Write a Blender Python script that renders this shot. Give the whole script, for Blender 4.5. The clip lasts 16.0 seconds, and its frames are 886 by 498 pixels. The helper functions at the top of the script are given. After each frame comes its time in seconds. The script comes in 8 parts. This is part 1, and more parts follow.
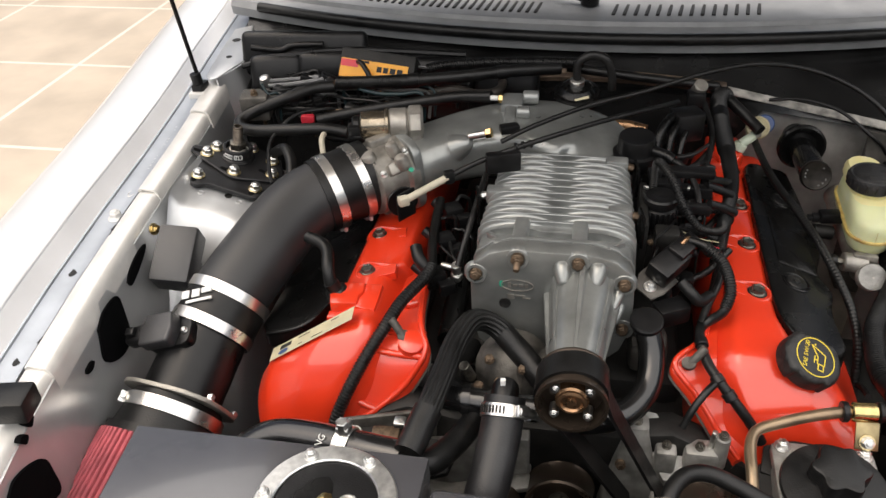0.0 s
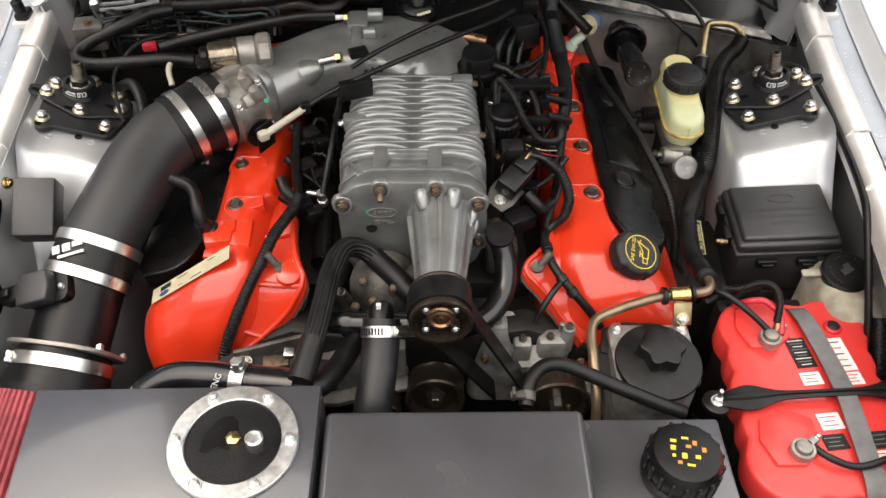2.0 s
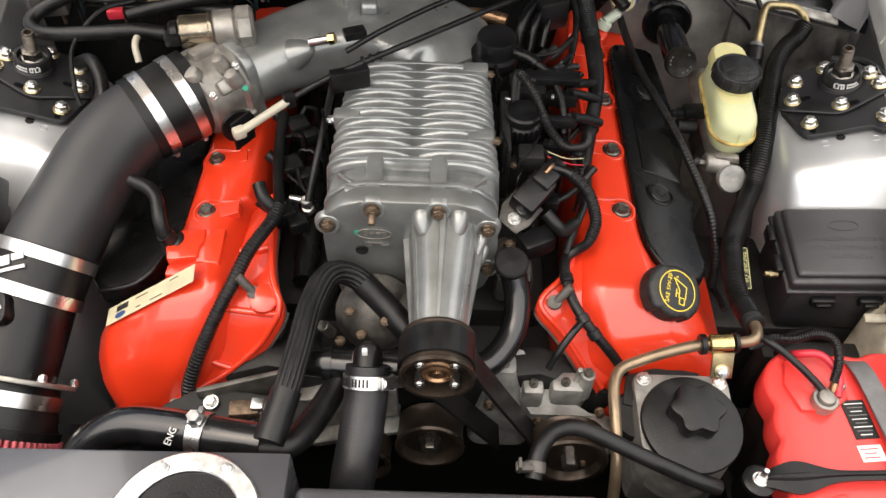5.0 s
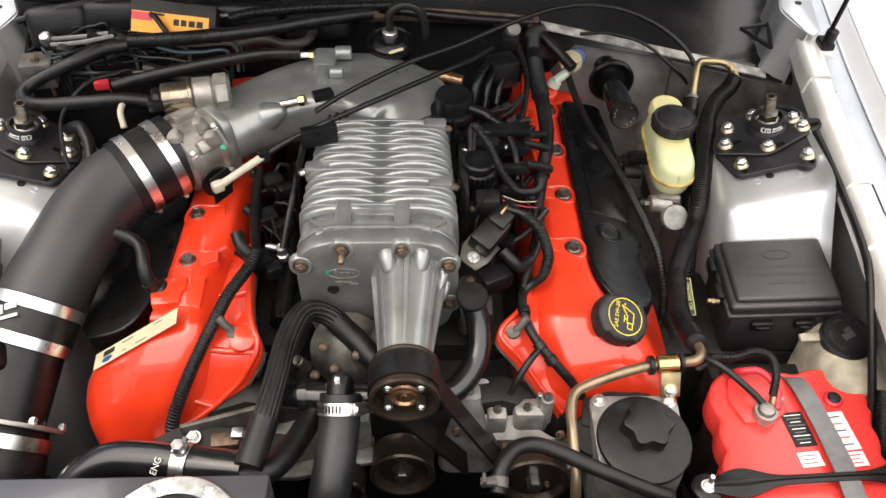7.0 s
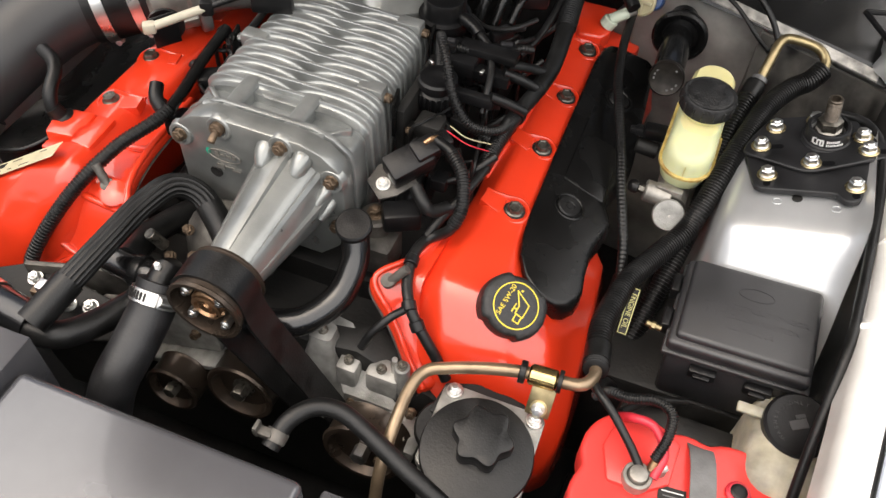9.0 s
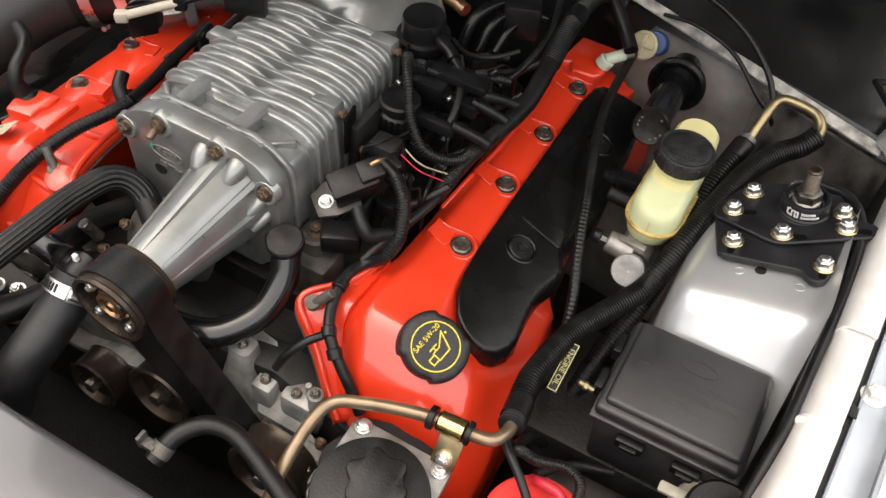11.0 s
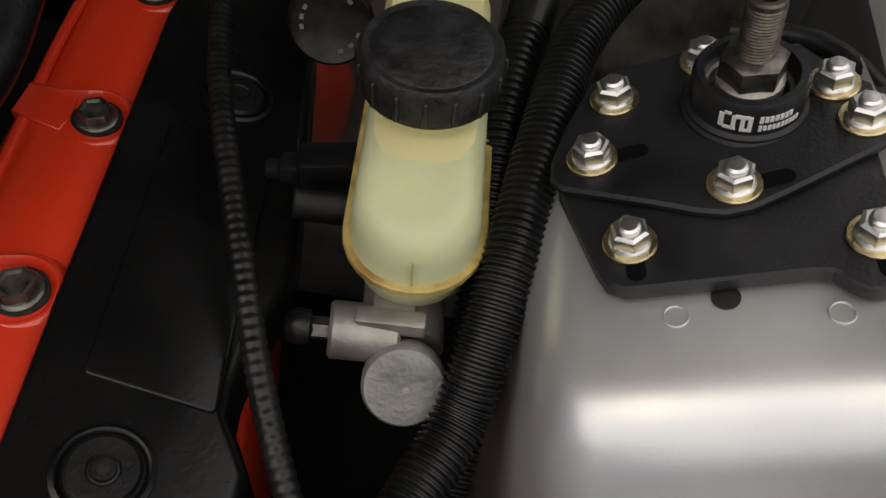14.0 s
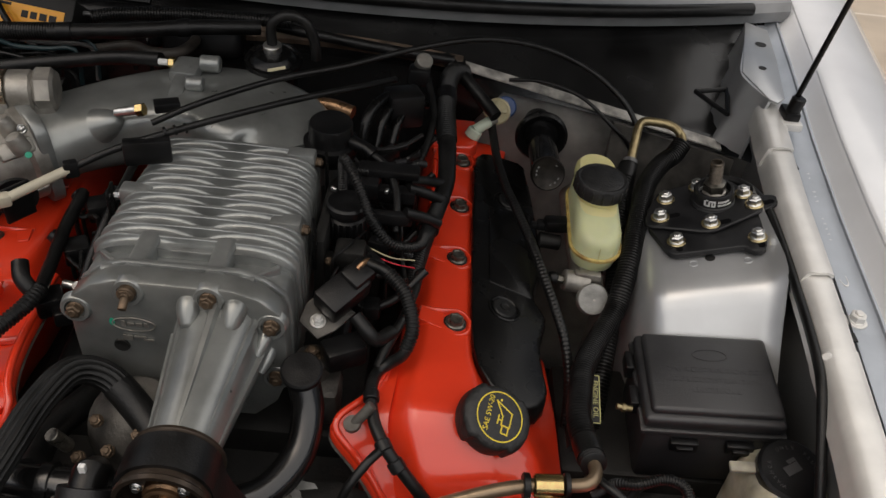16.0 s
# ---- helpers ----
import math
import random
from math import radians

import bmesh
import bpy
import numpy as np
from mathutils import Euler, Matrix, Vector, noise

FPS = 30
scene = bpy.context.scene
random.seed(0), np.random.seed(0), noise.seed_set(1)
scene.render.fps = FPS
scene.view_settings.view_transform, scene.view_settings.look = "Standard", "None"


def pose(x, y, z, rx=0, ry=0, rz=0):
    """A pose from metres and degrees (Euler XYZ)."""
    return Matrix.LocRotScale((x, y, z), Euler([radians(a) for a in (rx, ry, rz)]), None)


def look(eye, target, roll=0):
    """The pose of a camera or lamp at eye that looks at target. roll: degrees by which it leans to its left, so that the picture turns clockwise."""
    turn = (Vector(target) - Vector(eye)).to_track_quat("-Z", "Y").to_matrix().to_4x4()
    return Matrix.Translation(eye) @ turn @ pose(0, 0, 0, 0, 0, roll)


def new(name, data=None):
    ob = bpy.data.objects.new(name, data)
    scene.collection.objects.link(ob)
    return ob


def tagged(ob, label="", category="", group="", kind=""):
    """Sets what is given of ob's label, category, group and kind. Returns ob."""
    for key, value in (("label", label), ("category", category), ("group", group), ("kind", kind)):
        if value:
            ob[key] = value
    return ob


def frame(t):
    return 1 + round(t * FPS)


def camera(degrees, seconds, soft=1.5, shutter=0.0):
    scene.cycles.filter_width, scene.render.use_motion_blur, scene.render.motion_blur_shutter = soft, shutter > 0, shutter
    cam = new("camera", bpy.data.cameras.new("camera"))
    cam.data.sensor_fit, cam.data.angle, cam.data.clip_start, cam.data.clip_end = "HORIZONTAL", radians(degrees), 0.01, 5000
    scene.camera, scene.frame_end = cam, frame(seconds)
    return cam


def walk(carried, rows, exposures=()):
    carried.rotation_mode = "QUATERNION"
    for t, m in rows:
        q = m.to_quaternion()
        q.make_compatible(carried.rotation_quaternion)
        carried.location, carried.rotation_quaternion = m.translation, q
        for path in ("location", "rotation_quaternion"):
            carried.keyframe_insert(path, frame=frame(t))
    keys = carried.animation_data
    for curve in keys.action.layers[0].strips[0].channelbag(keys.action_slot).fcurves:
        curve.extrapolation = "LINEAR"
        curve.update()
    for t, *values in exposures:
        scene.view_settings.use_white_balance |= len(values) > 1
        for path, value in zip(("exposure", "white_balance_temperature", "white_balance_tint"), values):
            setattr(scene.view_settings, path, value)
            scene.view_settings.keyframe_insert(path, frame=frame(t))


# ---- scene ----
cam = camera(57.64, 16.0, soft=1.5)
PATH = [
    (0, (0.0075, -0.0064, 1.5632), (-0.1664, 0.7948, 0.9906), -2.76),
    (0.5, (-0.1070, 0.0379, 1.5911), (-0.1277, 0.8374, 0.9907), 0.86),
    (1, (-0.0531, -0.0255, 1.6424), (-0.1196, 0.7529, 1.0181), -0.93),
    (1.5, (-0.0204, -0.0154, 1.6744), (-0.0615, 0.6893, 0.9661), -0.34),
    (2, (-0.0079, -0.0112, 1.6955), (0.0077, 0.6899, 0.9826), 0.64),
    (2.5, (0.0580, -0.0135, 1.6912), (0.0320, 0.6795, 0.9707), -0.76),
    (3, (0.0681, 0.0128, 1.6824), (-0.0045, 0.7508, 1.0116), -0.61),
    (3.5, (-0.0398, 0.1091, 1.6570), (-0.0637, 0.8580, 0.9948), 1.65),
    (4, (-0.0645, 0.1955, 1.6305), (-0.0067, 0.8504, 0.8770), 4.70),
    (4.2, (-0.0338, 0.2008, 1.6181), (0.0127, 0.8402, 0.8507), 4.23),
    (6.3, (0.0214, 0.1110, 1.7112), (0.0040, 0.8140, 1.0002), 1.22),
    (6.5, (0.0240, 0.0969, 1.7068), (0.0258, 0.8269, 1.0234), 1.69),
    (7, (0.0283, 0.1026, 1.6803), (0.0512, 0.8122, 0.9760), 1.24),
    (7.5, (0.0417, 0.1394, 1.6593), (0.0506, 0.8410, 0.9468), 0.37),
    (8, (0.2549, 0.1964, 1.6022), (0.1542, 0.8676, 0.8678), 4.19),
    (8.5, (0.3679, 0.2362, 1.5986), (0.1464, 0.8432, 0.8355), 3.03),
    (8.7, (0.3572, 0.2533, 1.5851), (0.1705, 0.8599, 0.8124), 4.31),
    (10.8, (0.4618, 0.3674, 1.5584), (0.2007, 0.9659, 0.8010), 7.06),
    (11, (0.4621, 0.3664, 1.5592), (0.2076, 0.9634, 0.7984), 7.28),
    (11.5, (0.4744, 0.4569, 1.4988), (0.2951, 1.0969, 0.7516), 3.08),
    (12, (0.4475, 0.5037, 1.4136), (0.3496, 1.0928, 0.6115), 2.63),
    (12.5, (0.4506, 0.5880, 1.4043), (0.4392, 1.1902, 0.6060), 3.86),
    (13, (0.4275, 0.6772, 1.3554), (0.4043, 1.3266, 0.5953), 2.21),
    (13.5, (0.4279, 0.8054, 1.2345), (0.4271, 1.4463, 0.4668), 3.73),
    (14, (0.4226, 0.8485, 1.1757), (0.4560, 1.4539, 0.3805), 6.40),
    (14.5, (0.4501, 0.8643, 1.1869), (0.5160, 1.4977, 0.4159), 6.73),
    (15, (0.4411, 0.8161, 1.2177), (0.5302, 1.4574, 0.4556), 9.63),
    (15.5, (0.2923, 0.4370, 1.3937), (0.3868, 1.1574, 0.7067), 11.31),
    (16, (0.1937, 0.2618, 1.5009), (0.2248, 1.0428, 0.8772), 6.97),
]
EXPOSURES = [(t, e, 6800, 10) for t, e in ((0.0, -0.38), (0.5, -0.52), (1.0, -0.38), (1.6, -0.44), (2.0, -0.25), (3.0, -0.2), (4.2, -0.3), (6.2, 0.55), (6.6, 0.55), (7.0, 0.1), (7.5, 0.08), (8.6, 0.12), (11.0, -0.07), (11.6, -0.72), (12.0, -1.4),
             (12.5, -1.92), (13.0, -1.95), (13.5, -0.9), (14.0, -1.1), (14.5, -0.5), (15.0, -0.7), (15.5, -1.2), (16.0, -1.25))]
walk(cam, [(t, look(eye, target, roll)) for t, eye, target, roll in PATH], EXPOSURES)

# ---- world and light ----
world = bpy.data.worlds.new("sky")
scene.world = world
world.use_nodes = True
wn = world.node_tree.nodes
sky = wn.new("ShaderNodeTexSky")
sky.sky_type = "NISHITA"
sky.sun_disc = False
sky.sun_elevation, sky.sun_rotation = radians(70), radians(250)
sky.air_density, sky.dust_density, sky.ozone_density = 1.0, 6.0, 0.3
world.node_tree.links.new(sky.outputs[0], wn["Background"].inputs[0])
wn["Background"].inputs[1].default_value = 0.12
sun_data = bpy.data.lights.new("sun", "SUN")
sun_data.energy, sun_data.angle, sun_data.color = 6.4, radians(122), (1.0, 0.97, 0.94)
sun = new("sun", sun_data)
sun.matrix_world = look((0.35, 0.30, 5.6), (0.0, 0.9, 0.9))


# ---- materials ----
def mat(name, col, rough=0.5, metal=0.0, coat=0.0, var=0.18, scale=25.0, bump=0.08, bscale=350.0, spec=0.5, col2=None, rvar=0.12, sub=0.0):
    """A surface with colour variation at two scales, uneven gloss and fine relief."""
    m = bpy.data.materials.new(name)
    m.use_nodes = True
    t = m.node_tree
    p = t.nodes["Principled BSDF"]
    co = t.nodes.new("ShaderNodeTexCoord")
    big, fine = t.nodes.new("ShaderNodeTexNoise"), t.nodes.new("ShaderNodeTexNoise")
    big.inputs["Scale"].default_value, big.inputs["Detail"].default_value = scale, 6.0
    fine.inputs["Scale"].default_value, fine.inputs["Detail"].default_value = bscale, 3.0
    for n in (big, fine):
        t.links.new(co.outputs["Object"], n.inputs["Vector"])
    ramp = t.nodes.new("ShaderNodeValToRGB")
    c2 = col2 or tuple(c * (1 - 2 * var) for c in col)
    hi = tuple(min(1.0, c * (1 + var)) for c in col)
    ramp.color_ramp.elements[0].position, ramp.color_ramp.elements[1].position = 0.3, 0.7
    ramp.color_ramp.elements[0].color, ramp.color_ramp.elements[1].color = (*c2, 1), (*hi, 1)
    t.links.new(big.outputs["Fac"], ramp.inputs[0])
    t.links.new(ramp.outputs[0], p.inputs["Base Color"])
    rr = t.nodes.new("ShaderNodeMapRange")
    rr.inputs["To Min"].default_value, rr.inputs["To Max"].default_value = max(0.02, rough - rvar), min(1.0, rough + rvar)
    t.links.new(big.outputs["Fac"], rr.inputs["Value"])
    t.links.new(rr.outputs[0], p.inputs["Roughness"])
    b = t.nodes.new("ShaderNodeBump")
    b.inputs["Strength"].default_value, b.inputs["Distance"].default_value = bump, 0.002
    t.links.new(fine.outputs["Fac"], b.inputs["Height"])
    t.links.new(b.outputs[0], p.inputs["Normal"])
    p.inputs["Metallic"].default_value = metal
    p.inputs["Specular IOR Level"].default_value = spec
    p.inputs["Coat Weight"].default_value = coat
    p.inputs["Coat Roughness"].default_value = 0.06
    if sub:
        p.inputs["Subsurface Weight"].default_value = sub
        p.inputs["Subsurface Radius"].default_value = (0.01, 0.008, 0.004)
    return m


RED = mat("red_engine_paint", (0.70, 0.038, 0.010), 0.36, coat=1.0, var=0.06, scale=9, bump=0.05, bscale=60, rvar=0.05)
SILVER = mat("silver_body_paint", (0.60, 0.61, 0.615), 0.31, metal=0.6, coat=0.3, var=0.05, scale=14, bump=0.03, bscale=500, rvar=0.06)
# The body silver made lighter, so the fender tops look more strongly lit.
FENDER_LIT = mat("lit_silver_fender_paint", (0.86, 0.865, 0.875), 0.30, metal=0.25, coat=0.8, var=0.03, scale=10, bump=0.02, bscale=500, rvar=0.04)
# The body silver made darker and bluer, with the gutter's shade in the colour.
GUTTER_SHADED = mat("shaded_silver_gutter_paint", (0.40, 0.43, 0.47), 0.34, metal=0.55, coat=0.3, var=0.08, scale=16, bump=0.04, bscale=300)
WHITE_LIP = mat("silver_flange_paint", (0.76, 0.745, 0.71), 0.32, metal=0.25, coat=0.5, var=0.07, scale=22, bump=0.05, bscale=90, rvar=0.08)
CAST = mat("grey_painted_casting", (0.30, 0.312, 0.305), 0.38, metal=0.6, coat=0.35, var=0.14, scale=30, bump=0.1, bscale=500)
CAST_NOSE = mat("grey_painted_nose", (0.28, 0.29, 0.28), 0.32, metal=0.6, coat=0.4, var=0.12, scale=25, bump=0.08, bscale=600)
ALU = mat("bare_cast_aluminium", (0.38, 0.36, 0.325), 0.48, metal=0.75, var=0.2, scale=45, bump=0.14, bscale=400)
GREYCAST = mat("weathered_grey_casting", (0.34, 0.335, 0.315), 0.5, metal=0.5, var=0.25, scale=40, bump=0.3, bscale=350)
# Near-black that paints in the darkness of holes and slots; nothing is cut.
HOLE = mat("painted_opening_shade", (0.004, 0.004, 0.0045), 0.9, var=0.1, bump=0.0, spec=0.05)
LINER = mat("dark_grey_felt", (0.12, 0.12, 0.122), 0.8, var=0.1, scale=12, bump=0.2, bscale=200)
DULL = mat("dirty_aluminium", (0.13, 0.122, 0.11), 0.55, metal=0.6, var=0.3, scale=40, bump=0.3, bscale=300)
PLASTIC = mat("black_plastic", (0.008, 0.008, 0.0085), 0.33, var=0.3, bump=0.15, bscale=500, spec=0.32, rvar=0.16)
BOXBLACK = mat("grained_black_plastic", (0.020, 0.020, 0.022), 0.44, var=0.15, bump=0.25, bscale=900, spec=0.8)
TUBE = mat("satin_black_tube", (0.026, 0.026, 0.027), 0.46, var=0.12, scale=12, bump=0.05, bscale=800)
RUBBER = mat("black_rubber", (0.009, 0.009, 0.009), 0.38, var=0.35, scale=40, bump=0.18, bscale=400, spec=0.34, rvar=0.16)
HOSEGREY = mat("greyed_rubber_hose", (0.015, 0.015, 0.016), 0.42, var=0.3, scale=30, bump=0.2, bscale=350)
PLATE = mat("black_anodised_plate", (0.013, 0.013, 0.014), 0.40, var=0.25, scale=30, bump=0.15, bscale=500, spec=0.36)
CAPBLACK = mat("dusty_black_cap_plastic", (0.016, 0.016, 0.016), 0.5, var=0.35, scale=90, bump=0.5, bscale=260, spec=0.5, rvar=0.18)
SATIN = mat("satin_black_sheet_metal", (0.065, 0.065, 0.071), 0.26, coat=0.6, var=0.12, scale=8, bump=0.05, bscale=1200, rvar=0.05, spec=1.0)
GLOSSBLACK = mat("gloss_black_plastic", (0.005, 0.005, 0.005), 0.27, coat=0.0, var=0.2, scale=20, bump=0.06, spec=0.30, rvar=0.10)
DUSTY = mat("dusty_hose_rubber", (0.045, 0.038, 0.032), 0.55, var=0.3, scale=40, bump=0.15, bscale=300)
MOTOR = mat("bronze_tinted_steel", (0.34, 0.29, 0.22), 0.24, metal=0.95, var=0.2, scale=60, bump=0.06)
PIPEBLACK = mat("gloss_black_painted_pipe", (0.007, 0.007, 0.0072), 0.22, coat=0.4, var=0.25, scale=40, bump=0.05, bscale=300)
STEEL = mat("zinc_plated_steel", (0.74, 0.74, 0.72), 0.33, metal=1.0, var=0.12, scale=120, bump=0.05)
BAND = mat("stainless_band", (0.78, 0.76, 0.73), 0.30, metal=1.0, var=0.06, scale=30, bump=0.03)
GOLD = mat("yellow_zinc_washer", (0.62, 0.51, 0.29), 0.3, metal=1.0, var=0.2, scale=150, bump=0.06)
RUSTY = mat("browned_bolt", (0.17, 0.12, 0.08), 0.5, metal=0.7, var=0.3, scale=150, bump=0.2)
RODSTEEL = mat("browned_rod_steel", (0.15, 0.125, 0.10), 0.38, metal=0.85, var=0.3, scale=120, bump=0.15)
BOLTDARK = mat("dark_steel_bolt", (0.15, 0.14, 0.12), 0.31, metal=0.8, var=0.3, scale=150, bump=0.15)
BRONZE = mat("brown_anodised_pulley", (0.06, 0.045, 0.034), 0.3, metal=0.6, var=0.15, scale=20, bump=0.05)
HUB = mat("bronze_hub", (0.42, 0.25, 0.14), 0.3, metal=0.9, var=0.2, scale=80, bump=0.1)
COPPER = mat("brown_coated_pipe", (0.27, 0.20, 0.13), 0.32, metal=0.7, var=0.15, scale=40, bump=0.05)
WORNFLANGE = mat("worn_silver_seam", (0.52, 0.50, 0.46), 0.4, metal=0.4, var=0.3, scale=60, bump=0.2, bscale=200)
DULLBRASS = mat("dull_yellow_zinc", (0.36, 0.29, 0.16), 0.34, metal=0.9, var=0.2, scale=60, bump=0.06)
CAPDARK = mat("dark_stamped_steel", (0.028, 0.024, 0.021), 0.45, metal=0.6, var=0.3, scale=80, bump=0.15)
BRASS = mat("brass", (0.70, 0.52, 0.23), 0.22, metal=1.0, var=0.12, scale=60, bump=0.03)
CREAM = mat("yellowed_reservoir_plastic", (0.71, 0.66, 0.34), 0.36, var=0.07, scale=18, bump=0.06, bscale=200, sub=0.35)
JOINT_BROWN = mat("browned_reservoir_joint", (0.50, 0.40, 0.14), 0.4, var=0.35, scale=60, bump=0.06, bscale=200, sub=0.25, col2=(0.30, 0.18, 0.05))
FLUID = mat("fluid_tinted_plastic", (0.62, 0.645, 0.385), 0.34, var=0.07, scale=18, bump=0.06, bscale=200, sub=0.35)
SEAMLINE = mat("browned_mould_line", (0.55, 0.48, 0.22), 0.5, var=0.2, bump=0.0)
MILKY = mat("milky_tank_plastic", (0.44, 0.41, 0.32), 0.42, var=0.3, scale=25, bump=0.08, sub=0.3)
BATRED = mat("red_battery_plastic", (0.77, 0.05, 0.043), 0.36, var=0.05, scale=12, bump=0.06, bscale=300, coat=0.2)
FILTER = mat("dark_red_filter_gauze", (0.52, 0.11, 0.13), 0.75, var=0.15, scale=60, bump=0.5, bscale=900)
STRAP = mat("grey_strap", (0.17, 0.17, 0.17), 0.42, metal=0.3, var=0.12, scale=60, bump=0.2)
TAG_PRINT = mat("dull_yellow_tag_print", (0.46, 0.43, 0.17), 0.5, var=0.1, bump=0.0)
YELLOW = mat("yellow_print", (0.78, 0.6, 0.04), 0.5, var=0.05, bump=0.0)
ORANGE = mat("orange_print", (0.75, 0.28, 0.03), 0.5, var=0.05, bump=0.0)
WHITE = mat("white_print", (0.78, 0.78, 0.76), 0.5, var=0.05, bump=0.0)
PALE = mat("pale_gold_label", (0.68, 0.62, 0.42), 0.35, metal=0.2, var=0.08, scale=40, bump=0.02)
BLUE = mat("dark_blue_print", (0.03, 0.07, 0.2), 0.4, var=0.1, bump=0.0)
GREEN = mat("green_paint_mark", (0.02, 0.4, 0.25), 0.5, var=0.2, bump=0.0)
GREYTEXT = mat("moulded_grey_print", (0.040, 0.040, 0.042), 0.45, var=0.1, bump=0.0)
# Near-black for dark parts and print; also paints the shade in seams and holes.
DARK = mat("grime_and_shade_black", (0.013, 0.0125, 0.0115), 0.6, metal=0.2, var=0.4, scale=30, bump=0.3, bscale=200)
PAD = mat("black_insulation_sheet", (0.012, 0.012, 0.012), 0.24, var=0.4, scale=7, bump=1.0, bscale=11, spec=0.5, rvar=0.14)
COWL = mat("grey_cowl_plastic", (0.23, 0.235, 0.24), 0.5, var=0.1, scale=20, bump=0.15, bscale=500)
REDWIRE = mat("red_cable_sleeve", (0.6, 0.03, 0.05), 0.4, var=0.1, bump=0.05)
ORANGEBOX = mat("orange_sticker", (0.8, 0.36, 0.02), 0.4, var=0.06, bump=0.0)
PALEPLUG = mat("pale_green_plastic", (0.5, 0.56, 0.45), 0.4, var=0.1, bump=0.05)
TANPLUG = mat("tan_plastic", (0.45, 0.4, 0.25), 0.45, var=0.15, bump=0.05)
TANROD = mat("beige_cable_end", (0.5, 0.46, 0.36), 0.45, var=0.1, bump=0.05)


def tile_floor(name):
    m = mat(name, (0.50, 0.42, 0.33), 0.35, var=0.1, scale=3, bump=0.05, bscale=40)
    t = m.node_tree
    p = t.nodes["Principled BSDF"]
    br = t.nodes.new("ShaderNodeTexBrick")
    br.offset = 0.0
    br.inputs["Scale"].default_value = 1.0
    br.inputs["Brick Width"].default_value, br.inputs["Row Height"].default_value, br.inputs["Mortar Size"].default_value = 0.9, 0.9, 0.012
    br.inputs["Mortar"].default_value = (0.66, 0.6, 0.52, 1)
    co = t.nodes["Texture Coordinate"]
    t.links.new(co.outputs["Object"], br.inputs["Vector"])
    src = p.inputs["Base Color"].links[0].from_socket
    t.links.new(src, br.inputs["Color1"])
    t.links.new(src, br.inputs["Color2"])
    t.links.new(br.outputs["Color"], p.inputs["Base Color"])
    return m


FLOOR = tile_floor("beige_floor_tiles")

# ---- mesh helpers ----
WORLD = {}
V = Vector


def aim(loc, z=(0, 0, 1), x=(1, 0, 0)):
    """A pose at loc whose z axis points along z, with x near the given x."""
    z = V(z).normalized()
    x = V(x)
    x = x - z * x.dot(z)
    if x.length < 1e-4:
        x = V((0, 1, 0)) - z * z.y
    x.normalize()
    y = z.cross(x)
    m = Matrix((x, y, z)).transposed().to_4x4()
    m.translation = loc
    return m


def thing(name, loc, label, category, group="", kind=""):
    e = new(name)
    e.empty_display_size = 0.02
    e.location = loc
    WORLD[e] = Matrix.Translation(loc)
    return tagged(e, label, category, group, kind)


def finish(bm, name, material, smooth=40):
    bmesh.ops.recalc_face_normals(bm, faces=bm.faces)
    me = bpy.data.meshes.new(name)
    bm.to_mesh(me)
    bm.free()
    me.materials.append(material)
    me.polygons.foreach_set("use_smooth", [True] * len(me.polygons))
    me.set_sharp_from_angle(angle=radians(smooth))
    return me


def put(name, me, parent=None, m=None, label=""):
    ob = new(name, me)
    m = m or Matrix.Identity(4)
    WORLD[ob] = m
    if parent is not None:
        ob.parent = parent
        ob.matrix_parent_inverse = WORLD[parent].inverted()
    ob.matrix_basis = m
    if label:
        ob["label"] = label
    return ob


def part(name, bm, material, parent=None, label="", smooth=40, m=None):
    return put(name, finish(bm, name, material, smooth), parent, m, label)


def solo(name, bm, material, label, category, group="", kind="", smooth=40):
    return tagged(part(name, bm, material, None, "", smooth), label, category, group, kind)


def join(*bms):
    out = bmesh.new()
    for b in bms:
        me = bpy.data.meshes.new("t")
        b.to_mesh(me)
        b.free()
        out.from_mesh(me)
        bpy.data.meshes.remove(me)
    return out


def moved(bm, m):
    bmesh.ops.transform(bm, matrix=m, verts=bm.verts)
    return bm


def box(size, m=None, bevel=0.0, seg=2):
    bm = bmesh.new()
    bmesh.ops.create_cube(bm, size=1.0)
    bmesh.ops.scale(bm, vec=size, verts=bm.verts)
    if bevel:
        bmesh.ops.bevel(bm, geom=bm.edges[:], offset=bevel, segments=seg, affect="EDGES", profile=0.5)
    return moved(bm, m or Matrix.Identity(4))


def span(x0, x1, y0, y1, z0, z1, bevel=0.0, seg=2):
    return box((x1 - x0, y1 - y0, z1 - z0), Matrix.Translation(((x0 + x1) / 2, (y0 + y1) / 2, (z0 + z1) / 2)), bevel, seg)


def loft(rings, closed=True, caps=True):
    bm = bmesh.new()
    rows = [[bm.verts.new(p) for p in r] for r in rings]
    n = len(rows[0])
    for a, b in zip(rows[:-1], rows[1:]):
        for i in range(n if closed else n - 1):
            j = (i + 1) % n
            bm.faces.new((a[i], a[j], b[j], b[i]))
    if caps and closed:
        bm.faces.new(rows[0][::-1])
        bm.faces.new(rows[-1])
    return bm


